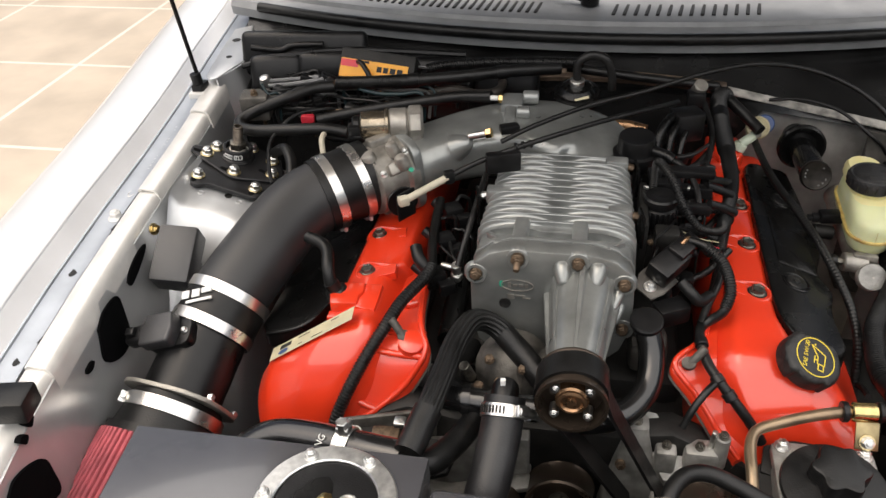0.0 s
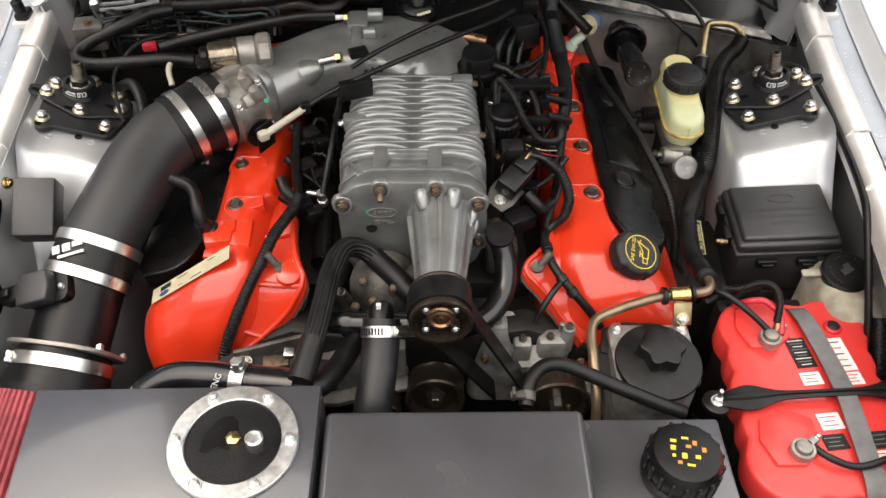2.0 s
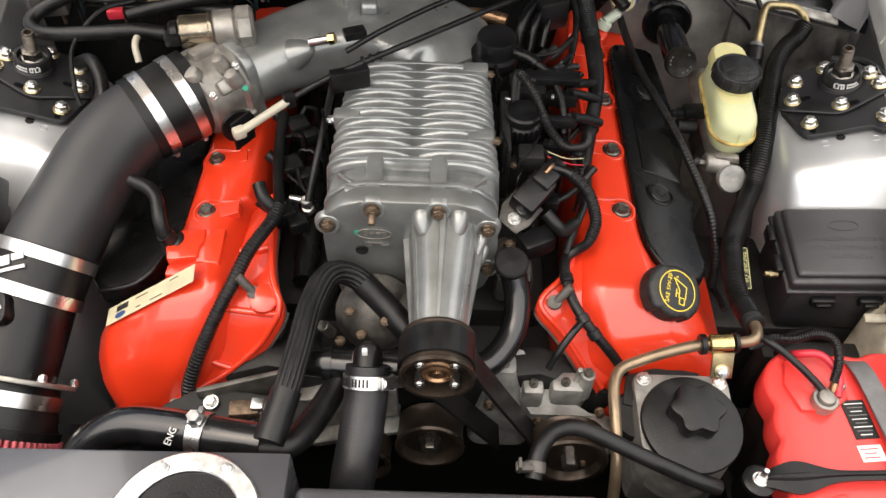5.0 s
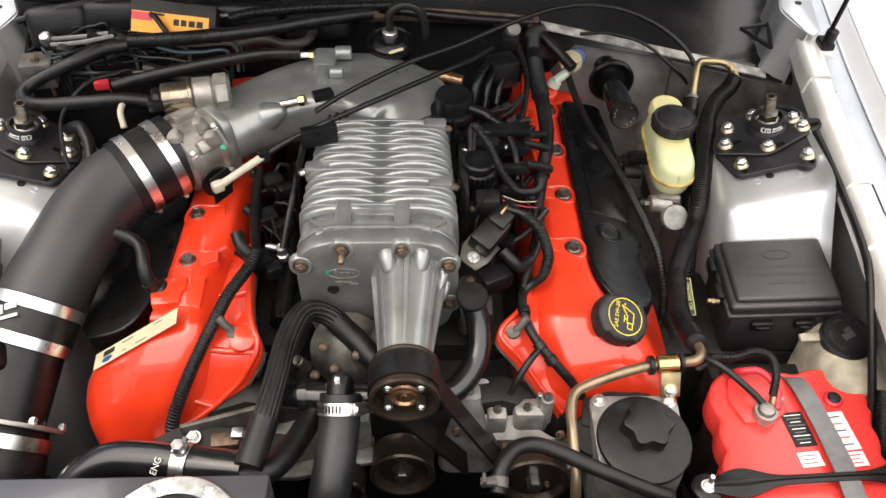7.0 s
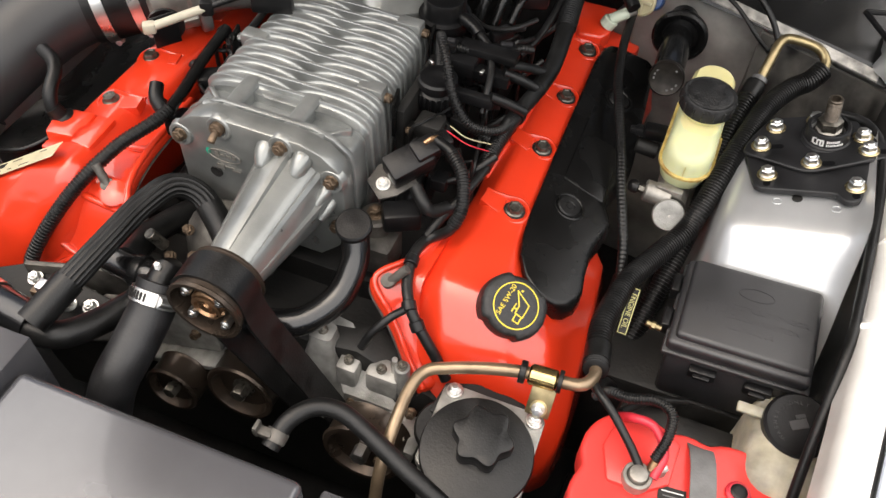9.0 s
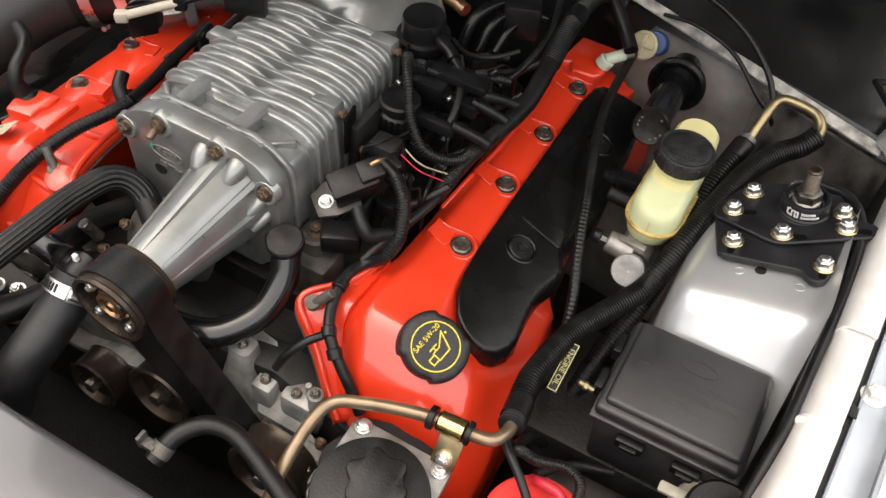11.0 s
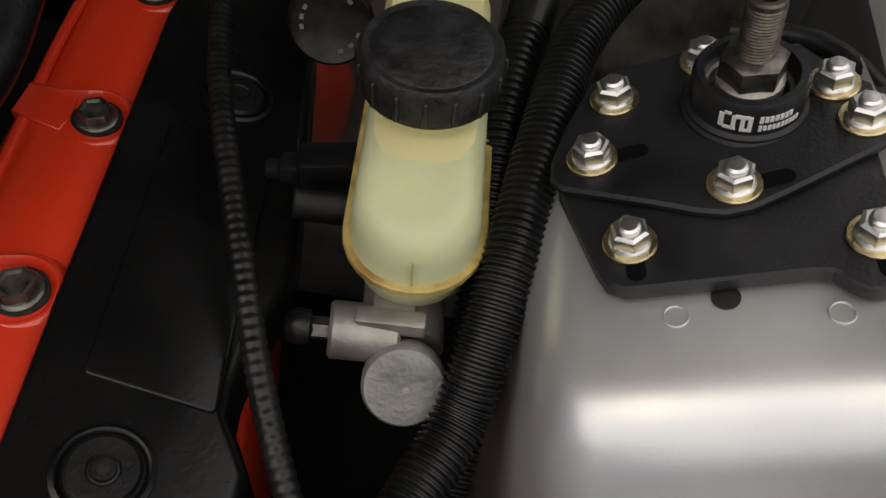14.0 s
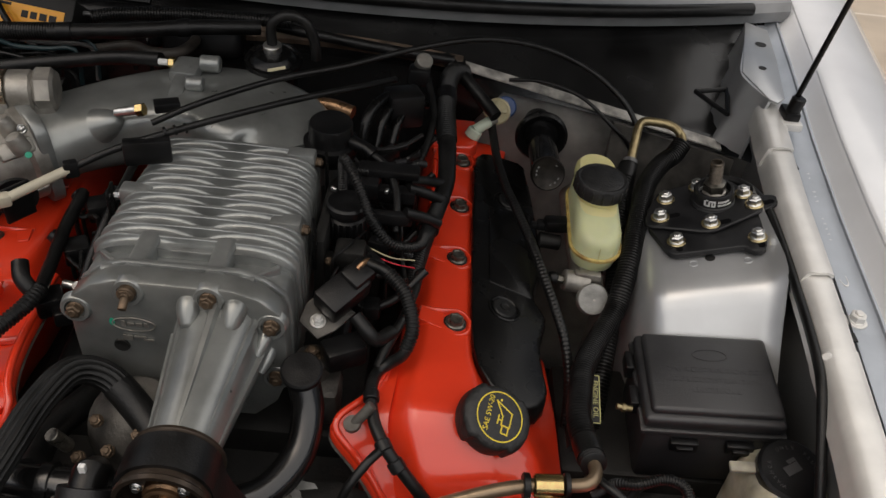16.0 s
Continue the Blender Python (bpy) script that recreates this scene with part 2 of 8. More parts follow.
def smooth_line(pts, n):
    """n points along a smooth curve through pts."""
    pts = [V(p) for p in pts]
    if len(pts) == 2:
        return [pts[0].lerp(pts[1], i / (n - 1)) for i in range(n)]
    ext = [pts[0] * 2 - pts[1]] + pts + [pts[-1] * 2 - pts[-2]]
    fine = []
    for k in range(len(pts) - 1):
        a, b, c, d = ext[k : k + 4]
        for s in range(16):
            t = s / 16
            fine.append(0.5 * (2 * b + (c - a) * t + (2 * a - 5 * b + 4 * c - d) * t * t + (3 * b - a - 3 * c + d) * t**3))
    fine.append(pts[-1])
    lens = [0.0]
    for a, b in zip(fine[:-1], fine[1:]):
        lens.append(lens[-1] + (b - a).length)
    out, k = [], 0
    for i in range(n):
        want = lens[-1] * i / (n - 1)
        while k < len(lens) - 2 and lens[k + 1] < want:
            k += 1
        f = (want - lens[k]) / max(lens[k + 1] - lens[k], 1e-9)
        out.append(fine[k].lerp(fine[k + 1], min(max(f, 0), 1)))
    return out


def tube(pts, r, n=28, seg=12, ribs=0, depth=0.0, rad=None, caps=True):
    """A round tube along a smooth line; ribs: the number of rings of a corrugated sleeve."""
    if ribs:
        n = ribs * 4 + 1
    line = smooth_line(pts, n)
    up, rings = None, []
    for i, p in enumerate(line):
        d = (line[min(i + 1, n - 1)] - line[max(i - 1, 0)]).normalized()
        if up is None:
            up = d.orthogonal().normalized()
        up = (up - d * up.dot(d)).normalized()
        side = d.cross(up)
        rr = rad(i / (n - 1)) if rad else r
        if ribs:
            rr += depth * (0, 1, 1, 0)[i % 4] - depth / 2
        rings.append([p + (up * math.cos(a) + side * math.sin(a)) * rr for a in (2 * math.pi * k / seg for k in range(seg))])
    return loft(rings, True, caps)


def lathe(profile, m=None, seg=28):
    """Turned about z: profile of (radius, height) from bottom to top."""
    rings = [[V((r * math.cos(a), r * math.sin(a), z)) for a in (2 * math.pi * k / seg for k in range(seg))] for r, z in profile]
    return moved(loft(rings), m or Matrix.Identity(4))


def cyl(r, h, m=None, seg=24, ch=0.0):
    ch = ch or min(r, h) * 0.12
    return lathe([(r - ch, 0), (r, ch), (r, h - ch), (r - ch, h)], m, seg)


def pipe(r0, r1, h, m=None, seg=28):
    """A hollow ring with its edges rounded."""
    c = min(r1 - r0, h) * 0.2
    pr = [(r0, c), (r0 + c, 0), (r1 - c, 0), (r1, c), (r1, h - c), (r1 - c, h), (r0 + c, h), (r0, h - c), (r0, c)]
    rings = [[V((r * math.cos(a), r * math.sin(a), z)) for a in (2 * math.pi * k / seg for k in range(seg))] for r, z in pr]
    bm = loft(rings, True, False)
    bmesh.ops.remove_doubles(bm, verts=bm.verts, dist=1e-6)
    return moved(bm, m or Matrix.Identity(4))


def prism(outline, z0, z1, m=None, bevel=0.0, seg=2):
    bm = bmesh.new()
    vs = [bm.verts.new((x, y, z0)) for x, y in outline]
    f = bm.faces.new(vs)
    r = bmesh.ops.extrude_face_region(bm, geom=[f])
    bmesh.ops.translate(bm, vec=(0, 0, z1 - z0), verts=[g for g in r["geom"] if isinstance(g, bmesh.types.BMVert)])
    bmesh.ops.recalc_face_normals(bm, faces=bm.faces)
    if bevel:
        ed = [e for e in bm.edges if len(e.link_faces) == 2 and e.calc_face_angle(0) > 0.9]
        bmesh.ops.bevel(bm, geom=ed, offset=bevel, segments=seg, affect="EDGES", profile=0.5)
    return moved(bm, m or Matrix.Identity(4))


def rounded(w, h, r, seg=5):
    out = []
    for cx, cy, a0 in ((w / 2 - r, h / 2 - r, 0), (-w / 2 + r, h / 2 - r, 90), (-w / 2 + r, -h / 2 + r, 180), (w / 2 - r, -h / 2 + r, 270)):
        for k in range(seg + 1):
            a = radians(a0 + 90 * k / seg)
            out.append((cx + r * math.cos(a), cy + r * math.sin(a)))
    return out


def strip(pts, width, thick, across, n=24):
    """A flat band along a line; across: the direction of its width."""
    line = smooth_line(pts, n)
    ac = V(across).normalized()
    rings = []
    for i, p in enumerate(line):
        d = (line[min(i + 1, n - 1)] - line[max(i - 1, 0)]).normalized()
        a = (ac - d * ac.dot(d)).normalized()
        nn = d.cross(a)
        rings.append([p + a * (sx * width / 2) + nn * (sz * thick / 2) for sx, sz in ((-1, -1), (1, -1), (1, 1), (-1, 1))])
    return loft(rings)


def lettering(text, size, m, material, parent, name="lettering", align="CENTER"):
    cu = bpy.data.curves.new("t", "FONT")
    cu.body, cu.size, cu.align_x, cu.align_y, cu.extrude = text, size, align, "CENTER", 0.0002
    tmp = bpy.data.objects.new("t", cu)
    me = bpy.data.meshes.new_from_object(tmp)
    bpy.data.objects.remove(tmp)
    me.materials.append(material)
    return put(name, me, parent, m)


def bars(rows, m, material, parent, name="print_bar"):
    """Plain bars (x, y, width, height) in the plane of m."""
    for x, y, w, h in rows:
        part(name, box((w, h, 0.0004), Matrix.Translation((x, y, 0))), material, parent, m=m)


def hex_head(r, h):
    return lathe([(r * 0.9, 0), (r, 0.0004), (r, h * 0.85), (r * 0.82, h)], seg=6)


FLANGE = {}


def bolt(parent, loc, normal, r=0.0065, head=STEEL, washer=GOLD, spin=0.0, name="bolt"):
    """A flanged hex bolt standing on loc."""
    key = (r, head.name, washer.name if washer else "")
    if key not in FLANGE:
        w = finish(lathe([(r * 1.42, 0), (r * 1.45, r * 0.08), (r * 1.45, r * 0.2), (r * 1.38, r * 0.28), (r * 0.6, r * 0.28)], seg=24), "washer", washer) if washer else None
        h = finish(join(lathe([(r * 1.10, 0), (r * 1.12, r * 0.36), (r * 1.0, r * 0.5), (r * 0.8, r * 0.55)], seg=20), moved(hex_head(r * 1.04, r * 1.0), Matrix.Translation((0, 0, r * 0.4))), lathe([(r * 0.62, 0), (r * 0.6, r * 0.28), (r * 0.45, r * 0.4), (r * 0.001, r * 0.42)], Matrix.Translation((0, 0, r * 1.3)), 14)), "bolt_head", head, 30)
        FLANGE[key] = (h, w)
    h, w = FLANGE[key]
    m = aim(loc, normal) @ Matrix.Rotation(spin, 4, "Z")
    b = put(name, h, parent, m)
    if w and parent is not None and parent.parent is None:
        o = new("washer", w)
        o.parent = b
        o.matrix_parent_inverse = m.inverted()
        o.matrix_basis = m
        WORLD[o] = m
    return b


def clamp_band(parent, centre, axis, r, width=0.014, screw=0.0, name="hose_clamp", label=""):
    m = aim(centre, axis)
    b = part(name, pipe(r, r + 0.0018, width, m @ Matrix.Translation((0, 0, -width / 2)), 36), BAND, parent, label)
    if parent.parent is None:
        s = m @ Matrix.Rotation(screw, 4, "Z") @ Matrix.Translation((r + 0.004, 0, 0))
        part("clamp_screw", join(box((0.009, 0.014, width * 0.9), s, 0.0015), cyl(0.004, 0.02, s @ Matrix.Rotation(radians(90), 4, "X") @ Matrix.Translation((0, 0, -0.004)), 8)), STEEL, b)
    return b


def hose(name, pts, r, material, label, category="hose", ribs=0, depth=0.0, n=28, seg=12, group=""):
    return solo(name, tube(pts, r, n, seg, ribs, depth), material, label, category, group)

# ---- structure ----
XE = -0.038  # the engine's centre line


def mirror_x(bm, c=-0.012, dz=-0.017):
    """The same form on the other side of the car, which leans slightly."""
    m = Matrix.Translation((2 * c, 0, dz)) @ Matrix.Diagonal((-1, 1, 1, 1))
    moved(bm, m)
    bmesh.ops.reverse_faces(bm, faces=bm.faces)
    return bm


def sided(bm, side):
    return bm if side > 0 else mirror_x(bm)


def sp(p, side):
    return p if side > 0 else (-0.024 - p[0], p[1], p[2] - 0.017)


ground = solo("ground", span(-40, 40, -40, 40, -0.1, 0.0), FLOOR, "pale beige tiled floor under the car", "floor", kind="structure")

SEAM = [(-0.1, 0.50), (0.3, 0.575), (0.52, 0.615), (0.75, 0.645), (0.92, 0.661), (1.1, 0.674), (1.26, 0.690), (1.45, 0.715), (1.75, 0.75)]


def seam(y):
    return float(np.interp(y, [a for a, _ in SEAM], [b for _, b in SEAM]))


def rail_z(y):
    return 0.945 + 0.065 * (y - 0.95) - 0.05 * max(0.0, 0.6 - y) ** 1.3


def along(profile, y0, y1, n):
    """A pressed panel: the profile (offset from the seam, offset from the rail height) carried along the wing."""
    rings = []
    for i in range(n):
        y = y0 + (y1 - y0) * i / (n - 1)
        rings.append([V((seam(y) + px, y, rail_z(y) + pz)) for px, pz in profile])
    return loft(rings, True, True)


for side in (1, -1):
    word = "driver's side" if side > 0 else "passenger's side"
    f = thing("fender", sp((0.8, 0.6, 0.6), side), "silver painted steel front fender of the " + word, "fender", "fenders")
    top = [(0.048, -0.012), (0.0535, -0.009), (0.066, 0.010), (0.070, 0.013), (0.0705, 0.016), (0.075, 0.0195), (0.12, 0.024), (0.175, 0.014), (0.215, -0.02), (0.235, -0.07), (0.245, -0.16), (0.24, -0.4), (0.23, -0.4), (0.235, -0.16),
           (0.225, -0.074), (0.203, -0.03), (0.165, 0.004), (0.12, 0.014), (0.078, 0.010), (0.074, 0.006), (0.072, 0.004), (0.068, 0.0), (0.057, -0.016), (0.048, -0.018)]
    part("outer_panel", sided(along(top, -0.1, 1.75, 30), side), FENDER_LIT, f)
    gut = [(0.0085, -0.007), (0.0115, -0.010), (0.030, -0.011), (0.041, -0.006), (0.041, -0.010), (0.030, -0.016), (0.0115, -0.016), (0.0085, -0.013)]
    part("gutter_flange", sided(along(gut, 0.0, 1.7, 40), side), GUTTER_SHADED, f, "bolted gutter flange, silver darkened to blue-grey for shade")
    for y in (0.50, 0.918, 1.34):
        p = sp((seam(y) + 0.018, y, rail_z(y) - 0.012), side)
        bolt(f, p, (0, 0, 1), 0.0085, WHITE_LIP, WHITE_LIP)
    for y, dx, wx, wy in ((0.79, 0.026, 0.8, 1.4), (0.62, 0.024, 0.7, 1.2), (0.445, 0.022, 0.5, 1.6)):
        p = sp((seam(y) + dx, y, rail_z(y) - 0.0118), side)
        part("slot_hole", lathe([(0.008, 0), (0.008, 0.0012)], aim(p) @ Matrix.Diagonal((wx, wy, 1, 1)), 18), DARK, f)
    for y in (0.890, 0.655, 1.20):
        part("square_notch", box((0.008, 0.014, 0.004), Matrix.Translation(sp((seam(y) + 0.0065, y, rail_z(y) - 0.0085), side)), 0.001, 1), DARK, f)
    part("stamped_oval", pipe(0.0062, 0.0075, 0.0008, aim(sp((seam(0.985) + 0.021, 0.985, rail_z(0.985) - 0.0112), side)) @ Matrix.Diagonal((0.7, 1.8, 1, 1)), 24), WHITE_LIP, f)
    for i, y in enumerate((1.055, 1.065, 1.075, 1.085, 1.095, 1.13, 1.14, 1.15, 1.18, 1.19)):
        part("stamped_bar", box((0.008, 0.004, 0.0012), Matrix.Translation(sp((seam(y) + 0.021 + 0.001 * (i % 2), y, rail_z(y) - 0.0112), side)), 0.0004, 1), SILVER, f)
    # a near-black strip paints the shadow in the gap beside the flange
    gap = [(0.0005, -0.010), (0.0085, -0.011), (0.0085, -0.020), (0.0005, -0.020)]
    part("seam_shade", sided(along(gap, 0.0, 1.7, 40), side), DARK, f, "black strip painted for the seam's shadow")
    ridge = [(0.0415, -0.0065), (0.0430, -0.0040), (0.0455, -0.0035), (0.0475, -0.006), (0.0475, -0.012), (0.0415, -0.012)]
    part("hem_ridge", sided(along(ridge, 0.0, 1.7, 40), side), GUTTER_SHADED, f)

    a = thing("inner_apron", sp((0.62, 0.7, 0.5), side), "silver painted pressed inner wing panel of the engine bay", "body panel", "inner wings")
    # rolled top flange, in lapped lengths
    for k, (y0, y1, dz, w) in enumerate(((0.02, 0.62, -0.004, 0.034), (0.60, 0.86, 0.000, 0.036), (0.845, 0.978, -0.002, 0.034), (0.97, 1.225, 0.004, 0.034), (1.21, 1.345, 0.009, 0.036))):
        lip = [(0.001, 0.001 + dz), (-0.006, 0.004 + dz), (-w * 0.75, 0.003 + dz), (-w * 0.92, -0.001 + dz), (-w, -0.010 + dz), (-w - 0.003, -0.03 + dz), (-w + 0.001, -0.03 + dz), (-w + 0.004, -0.011 + dz), (-w * 0.75, -0.001 + dz), (-0.006, 0.001 + dz), (0.001, -0.003 + dz)]
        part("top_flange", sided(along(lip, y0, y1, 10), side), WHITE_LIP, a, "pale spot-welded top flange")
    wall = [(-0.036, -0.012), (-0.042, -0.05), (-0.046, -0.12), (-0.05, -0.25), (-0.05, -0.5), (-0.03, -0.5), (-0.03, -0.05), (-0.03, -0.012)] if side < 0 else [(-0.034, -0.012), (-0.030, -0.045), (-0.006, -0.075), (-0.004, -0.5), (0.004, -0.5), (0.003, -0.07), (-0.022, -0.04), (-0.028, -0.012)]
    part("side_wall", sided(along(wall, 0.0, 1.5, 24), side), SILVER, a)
    # openings of the passenger's wing laid on as black shade, outlines as (y, z)
    cuts = () if side > 0 else (
             ((0.706, 0.896), (0.734, 0.906), (0.771, 0.902), (0.772, 0.880), (0.764, 0.835), (0.730, 0.829), (0.692, 0.854)),
             ((0.452, 0.880), (0.470, 0.885), (0.499, 0.876), (0.521, 0.860), (0.524, 0.837), (0.518, 0.805), (0.471, 0.830), (0.446, 0.864)),
             ((0.806, 0.899), (0.821, 0.908), (0.853, 0.915), (0.881, 0.914), (0.868, 0.905), (0.833, 0.894), (0.810, 0.891)),
             ((0.521, 0.916), (0.529, 0.920), (0.540, 0.911), (0.530, 0.903)),
             ((0.502, 0.907), (0.510, 0.909), (0.520, 0.901), (0.511, 0.896)),
             ((0.650, 0.877), (0.665, 0.878), (0.671, 0.873), (0.660, 0.868), (0.648, 0.872)))
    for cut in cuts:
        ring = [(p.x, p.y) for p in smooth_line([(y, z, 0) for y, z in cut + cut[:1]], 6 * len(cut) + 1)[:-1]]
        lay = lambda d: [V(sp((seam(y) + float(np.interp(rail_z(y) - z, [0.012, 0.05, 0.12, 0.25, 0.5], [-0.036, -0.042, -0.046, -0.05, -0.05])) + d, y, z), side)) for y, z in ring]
        part("access_hole", loft([lay(-0.0035), lay(0.004)]), HOLE, a, "access hole laid on as black shade")
    if side > 0:
        part("pressed_bump", sided(moved(lathe([(0.016, 0), (0.012, 0.01), (0.004, 0.018)], seg=10), aim((0.632, 0.857, 0.925), (-0.6, -0.3, 0.7))), side), WHITE_LIP, a)

    # strut tower: a folded pressing with a broad flat top that tilts inwards
    tw = thing("strut_tower", sp((0.55, 1.05, 0.5), side), "silver painted pressed steel suspension strut tower", "body panel", "strut towers")
    rings = []
    prof = [(0.80, 0.62), (0.86, 0.74), (0.905, 0.80), (0.940, 0.838), (0.956, 0.857), (0.970, 0.874), (0.979, 0.885), (0.990, 0.8925), (1.007, 0.8965), (1.04, 0.897), (1.09, 0.897), (1.15, 0.897), (1.163, 0.892), (1.175, 0.87), (1.195, 0.82), (1.21, 0.6)]
    for y, z in prof:
        lean = 0.27
        row = []
        x0 = 0.475 + 0.012 * min(1, max(0, (1.0 - y) / 0.1))
        for x in (x0 - 0.006, x0, x0 + 0.008, x0 + 0.02, 0.53, 0.57, 0.60, 0.612, 0.622):
            zz = z + lean * (x - 0.51) * min(1.0, max(0.25, (z - 0.7) / 0.18))
            if x < x0:
                zz = 0.5
            elif x == x0:
                zz -= 0.02
            elif x == x0 + 0.008:
                zz -= 0.006
            if x > 0.61:
                zz += (x - 0.61) * 1.6
            row.append(V((x, y, zz)))
        row += [V((0.622, y, 0.48)), V((0.6, y, 0.47)), V((x0 - 0.004, y, 0.47))]
        rings.append(row)
    part("tower_shell", sided(loft(rings), side), SILVER, tw, smooth=50)
    for x, y in ((0.531, 1.030), (0.592, 1.026)):
        part("weld_pip", sided(pipe(0.0045, 0.0055, 0.0012, aim((x, y, 0.8965 + 0.27 * (x - 0.51)), (-0.27, 0, 1)), 16), side), SILVER, tw)

# bonnet hinge mounts: bent plates with holes at the rear of each wing
for side in (1, -1):
    hg = thing("hinge_bracket", sp((0.68, 1.42, 0.93), side), "pressed silver hinge bracket with bolt holes", "bracket", "hinge brackets")
    part("plate", sided(prism([(0.654, 1.392), (0.672, 1.308), (0.682, 1.300), (0.697, 1.318), (0.722, 1.44), (0.742, 1.564), (0.711, 1.594), (0.685, 1.50)], 0.0, 0.005, Matrix.Translation((0, 0, 0.990)), 0.0015), side), SILVER, hg)
    rings = []
    for k in range(25):
        p = smooth_line([(0.672, 1.308, 0), (0.656, 1.36, 0), (0.654, 1.40, 0), (0.685, 1.50, 0), (0.711, 1.59, 0)], 25)[k]
        w = 0.008 * math.sin(k * 1.15) + 0.004 * math.sin(k * 2.3)
        rings.append([V((p.x, p.y, 0.993)), V((p.x + 0.004, p.y, 0.993)), V((p.x - 0.006 + w * 0.5, p.y - 0.006, 0.955)), V((p.x - 0.014 + w, p.y - 0.012, 0.90)), V((p.x - 0.018 + w, p.y - 0.012, 0.90)), V((p.x - 0.010 + w * 0.5, p.y - 0.006, 0.955))])
    part("bent_lip", sided(loft(rings), side), SILVER, hg, "creased silver lip")
    for x, y, r in ((0.690, 1.41, 0.006), (0.712, 1.50, 0.009)):
        part("bolt_hole", sided(lathe([(r, 0), (r, 0.0008)], aim((x, y, 0.9952)), 16), side), DARK, hg)
    tri = [(0.596, 1.397, 0.952), (0.648, 1.410, 0.955), (0.632, 1.336, 0.950)]
    part("wire_bracket", sided(join(*[tube([a, b], 0.0038, 3, 8) for a, b in zip(tri, tri[1:] + tri[:1])]), side), PLASTIC, hg, "black triangular wire bracket")

# rear wall of the bay and the cowl above it
fw = thing("firewall", (0, 1.45, 0.5), "grimy grey painted steel bulkhead behind the engine", "bulkhead", kind="structure")
part("bulkhead", loft([[V((x, 1.44 - 0.09 * abs(x) ** 2 * 2, 0.3)), V((x, 1.46 - 0.09 * abs(x) ** 2 * 2, 0.3)), V((x, 1.46 - 0.18 * x * x, 0.925 - 0.1 * x * x)), V((x, 1.44 - 0.18 * x * x, 0.925 - 0.1 * x * x))] for x in np.linspace(-0.78, 0.78, 15)]), mat("grimy_bulkhead_paint", (0.46, 0.45, 0.42), 0.45, metal=0.4, var=0.3, scale=10, bump=0.15, bscale=60), fw)
part("joint_flange", loft([[V((x, y - 0.008, z - 0.005)), V((x, y + 0.006, z + 0.003)), V((x, y + 0.006, z + 0.0045)), V((x, y - 0.008, z - 0.0025))] for x, y, z in ((0.24, 1.425, 0.942), (0.36, 1.40, 0.928), (0.48, 1.375, 0.914), (0.64, 1.340, 0.895))]), WORNFLANGE, fw, "pale steel flange with worn sealer")
part("insulation_sheet", loft([[V((x, 1.428 - 0.19 * x * x, 0.92 - 0.1 * x * x - 0.22 * min(1.0, max(0.0, (0.26 - x) / 0.06)))), V((x, 1.432 - 0.17 * x * x, 0.93 - 0.08 * x * x)), V((x, 1.49 + 0.2 * x * x, 0.96)), V((x, 1.52 + 0.25 * x * x, 1.01)), V((x, 1.54 + 0.25 * x * x, 1.01)), V((x, 1.56 + 0.2 * x * x, 0.9))] for x in np.linspace(-0.76, 0.76, 21)]), PAD, fw, "black rubberised sound insulation sheet")
# panel added before the bulkhead; its dark colour holds the corner's shade and grime
rings = []
for k in range(22):
    x = 0.475 + 0.185 * k / 21
    y = float(np.interp(x, [0.36, 0.48, 0.64, 0.70], [1.40, 1.375, 1.340, 1.33])) - 0.016
    zt = float(np.interp(x, [0.36, 0.48, 0.64, 0.70], [0.928, 0.914, 0.895, 0.89])) - 0.010
    w = 0.006 * math.sin(k * 1.3) + 0.004 * math.sin(k * 2.9 + 1)
    rings.append([V((x, y, zt)), V((x, y - 0.012 + w, zt - 0.05)), V((x + 0.004, y - 0.03 - w, zt - 0.13)), V((x, y - 0.05, 0.60)), V((x, y + 0.006, 0.60)), V((x, y + 0.006, zt))])
part("corner_shade_panel", loft(rings), mat("grimy_shaded_corner", (0.075, 0.07, 0.062), 0.5, var=0.5, scale=22, bump=0.4, bscale=70), fw, "grimy creased panel added to darken the shaded rear corner", smooth=60)
cw = thing("cowl", (0, 1.6, 1.0), "grey plastic cowl panel with slotted air vents", "cowl", kind="structure")
rings = []
for x in np.linspace(-0.80, 0.80, 25):
    b = 0.02 - 0.16 * (x / 0.8) ** 2
    rings.append([V((x, 1.50 - b, 0.985)), V((x, 1.495 - b, 1.005)), V((x, 1.505 - b, 1.018)), V((x, 1.535 - b, 1.022)), V((x, 1.54 - b, 1.03)), V((x, 1.62 - b, 1.034)), V((x, 1.75 - b, 1.04)), V((x, 1.75 - b, 1.03)), V((x, 1.53 - b, 0.99))])
part("cowl_panel", loft(rings), COWL, cw)
part("front_seal", tube([(x, 1.477 + 0.16 * (x / 0.8) ** 2, 1.012) for x in np.linspace(-0.72, 0.72, 9)], 0.011, 40, 10), RUBBER, cw, "black rubber weatherstrip")
for x0, x1, n in ((-0.50, -0.12, 24), (0.03, 0.30, 14)):
    for i in range(n):
        x = x0 + (x1 - x0) * i / (n - 1)
        b = 0.02 - 0.16 * (x / 0.8) ** 2
        part("vent_slot", box((0.007, 0.06, 0.004), Matrix.Translation((x, 1.60 - b, 1.0325)) @ Matrix.Rotation(radians(-8), 4, "Z"), 0.001, 1), DARK, cw)
wp = thing("windscreen_wiper", (-0.05, 1.6, 1.04), "black windscreen wiper arm resting on the cowl", "wiper")
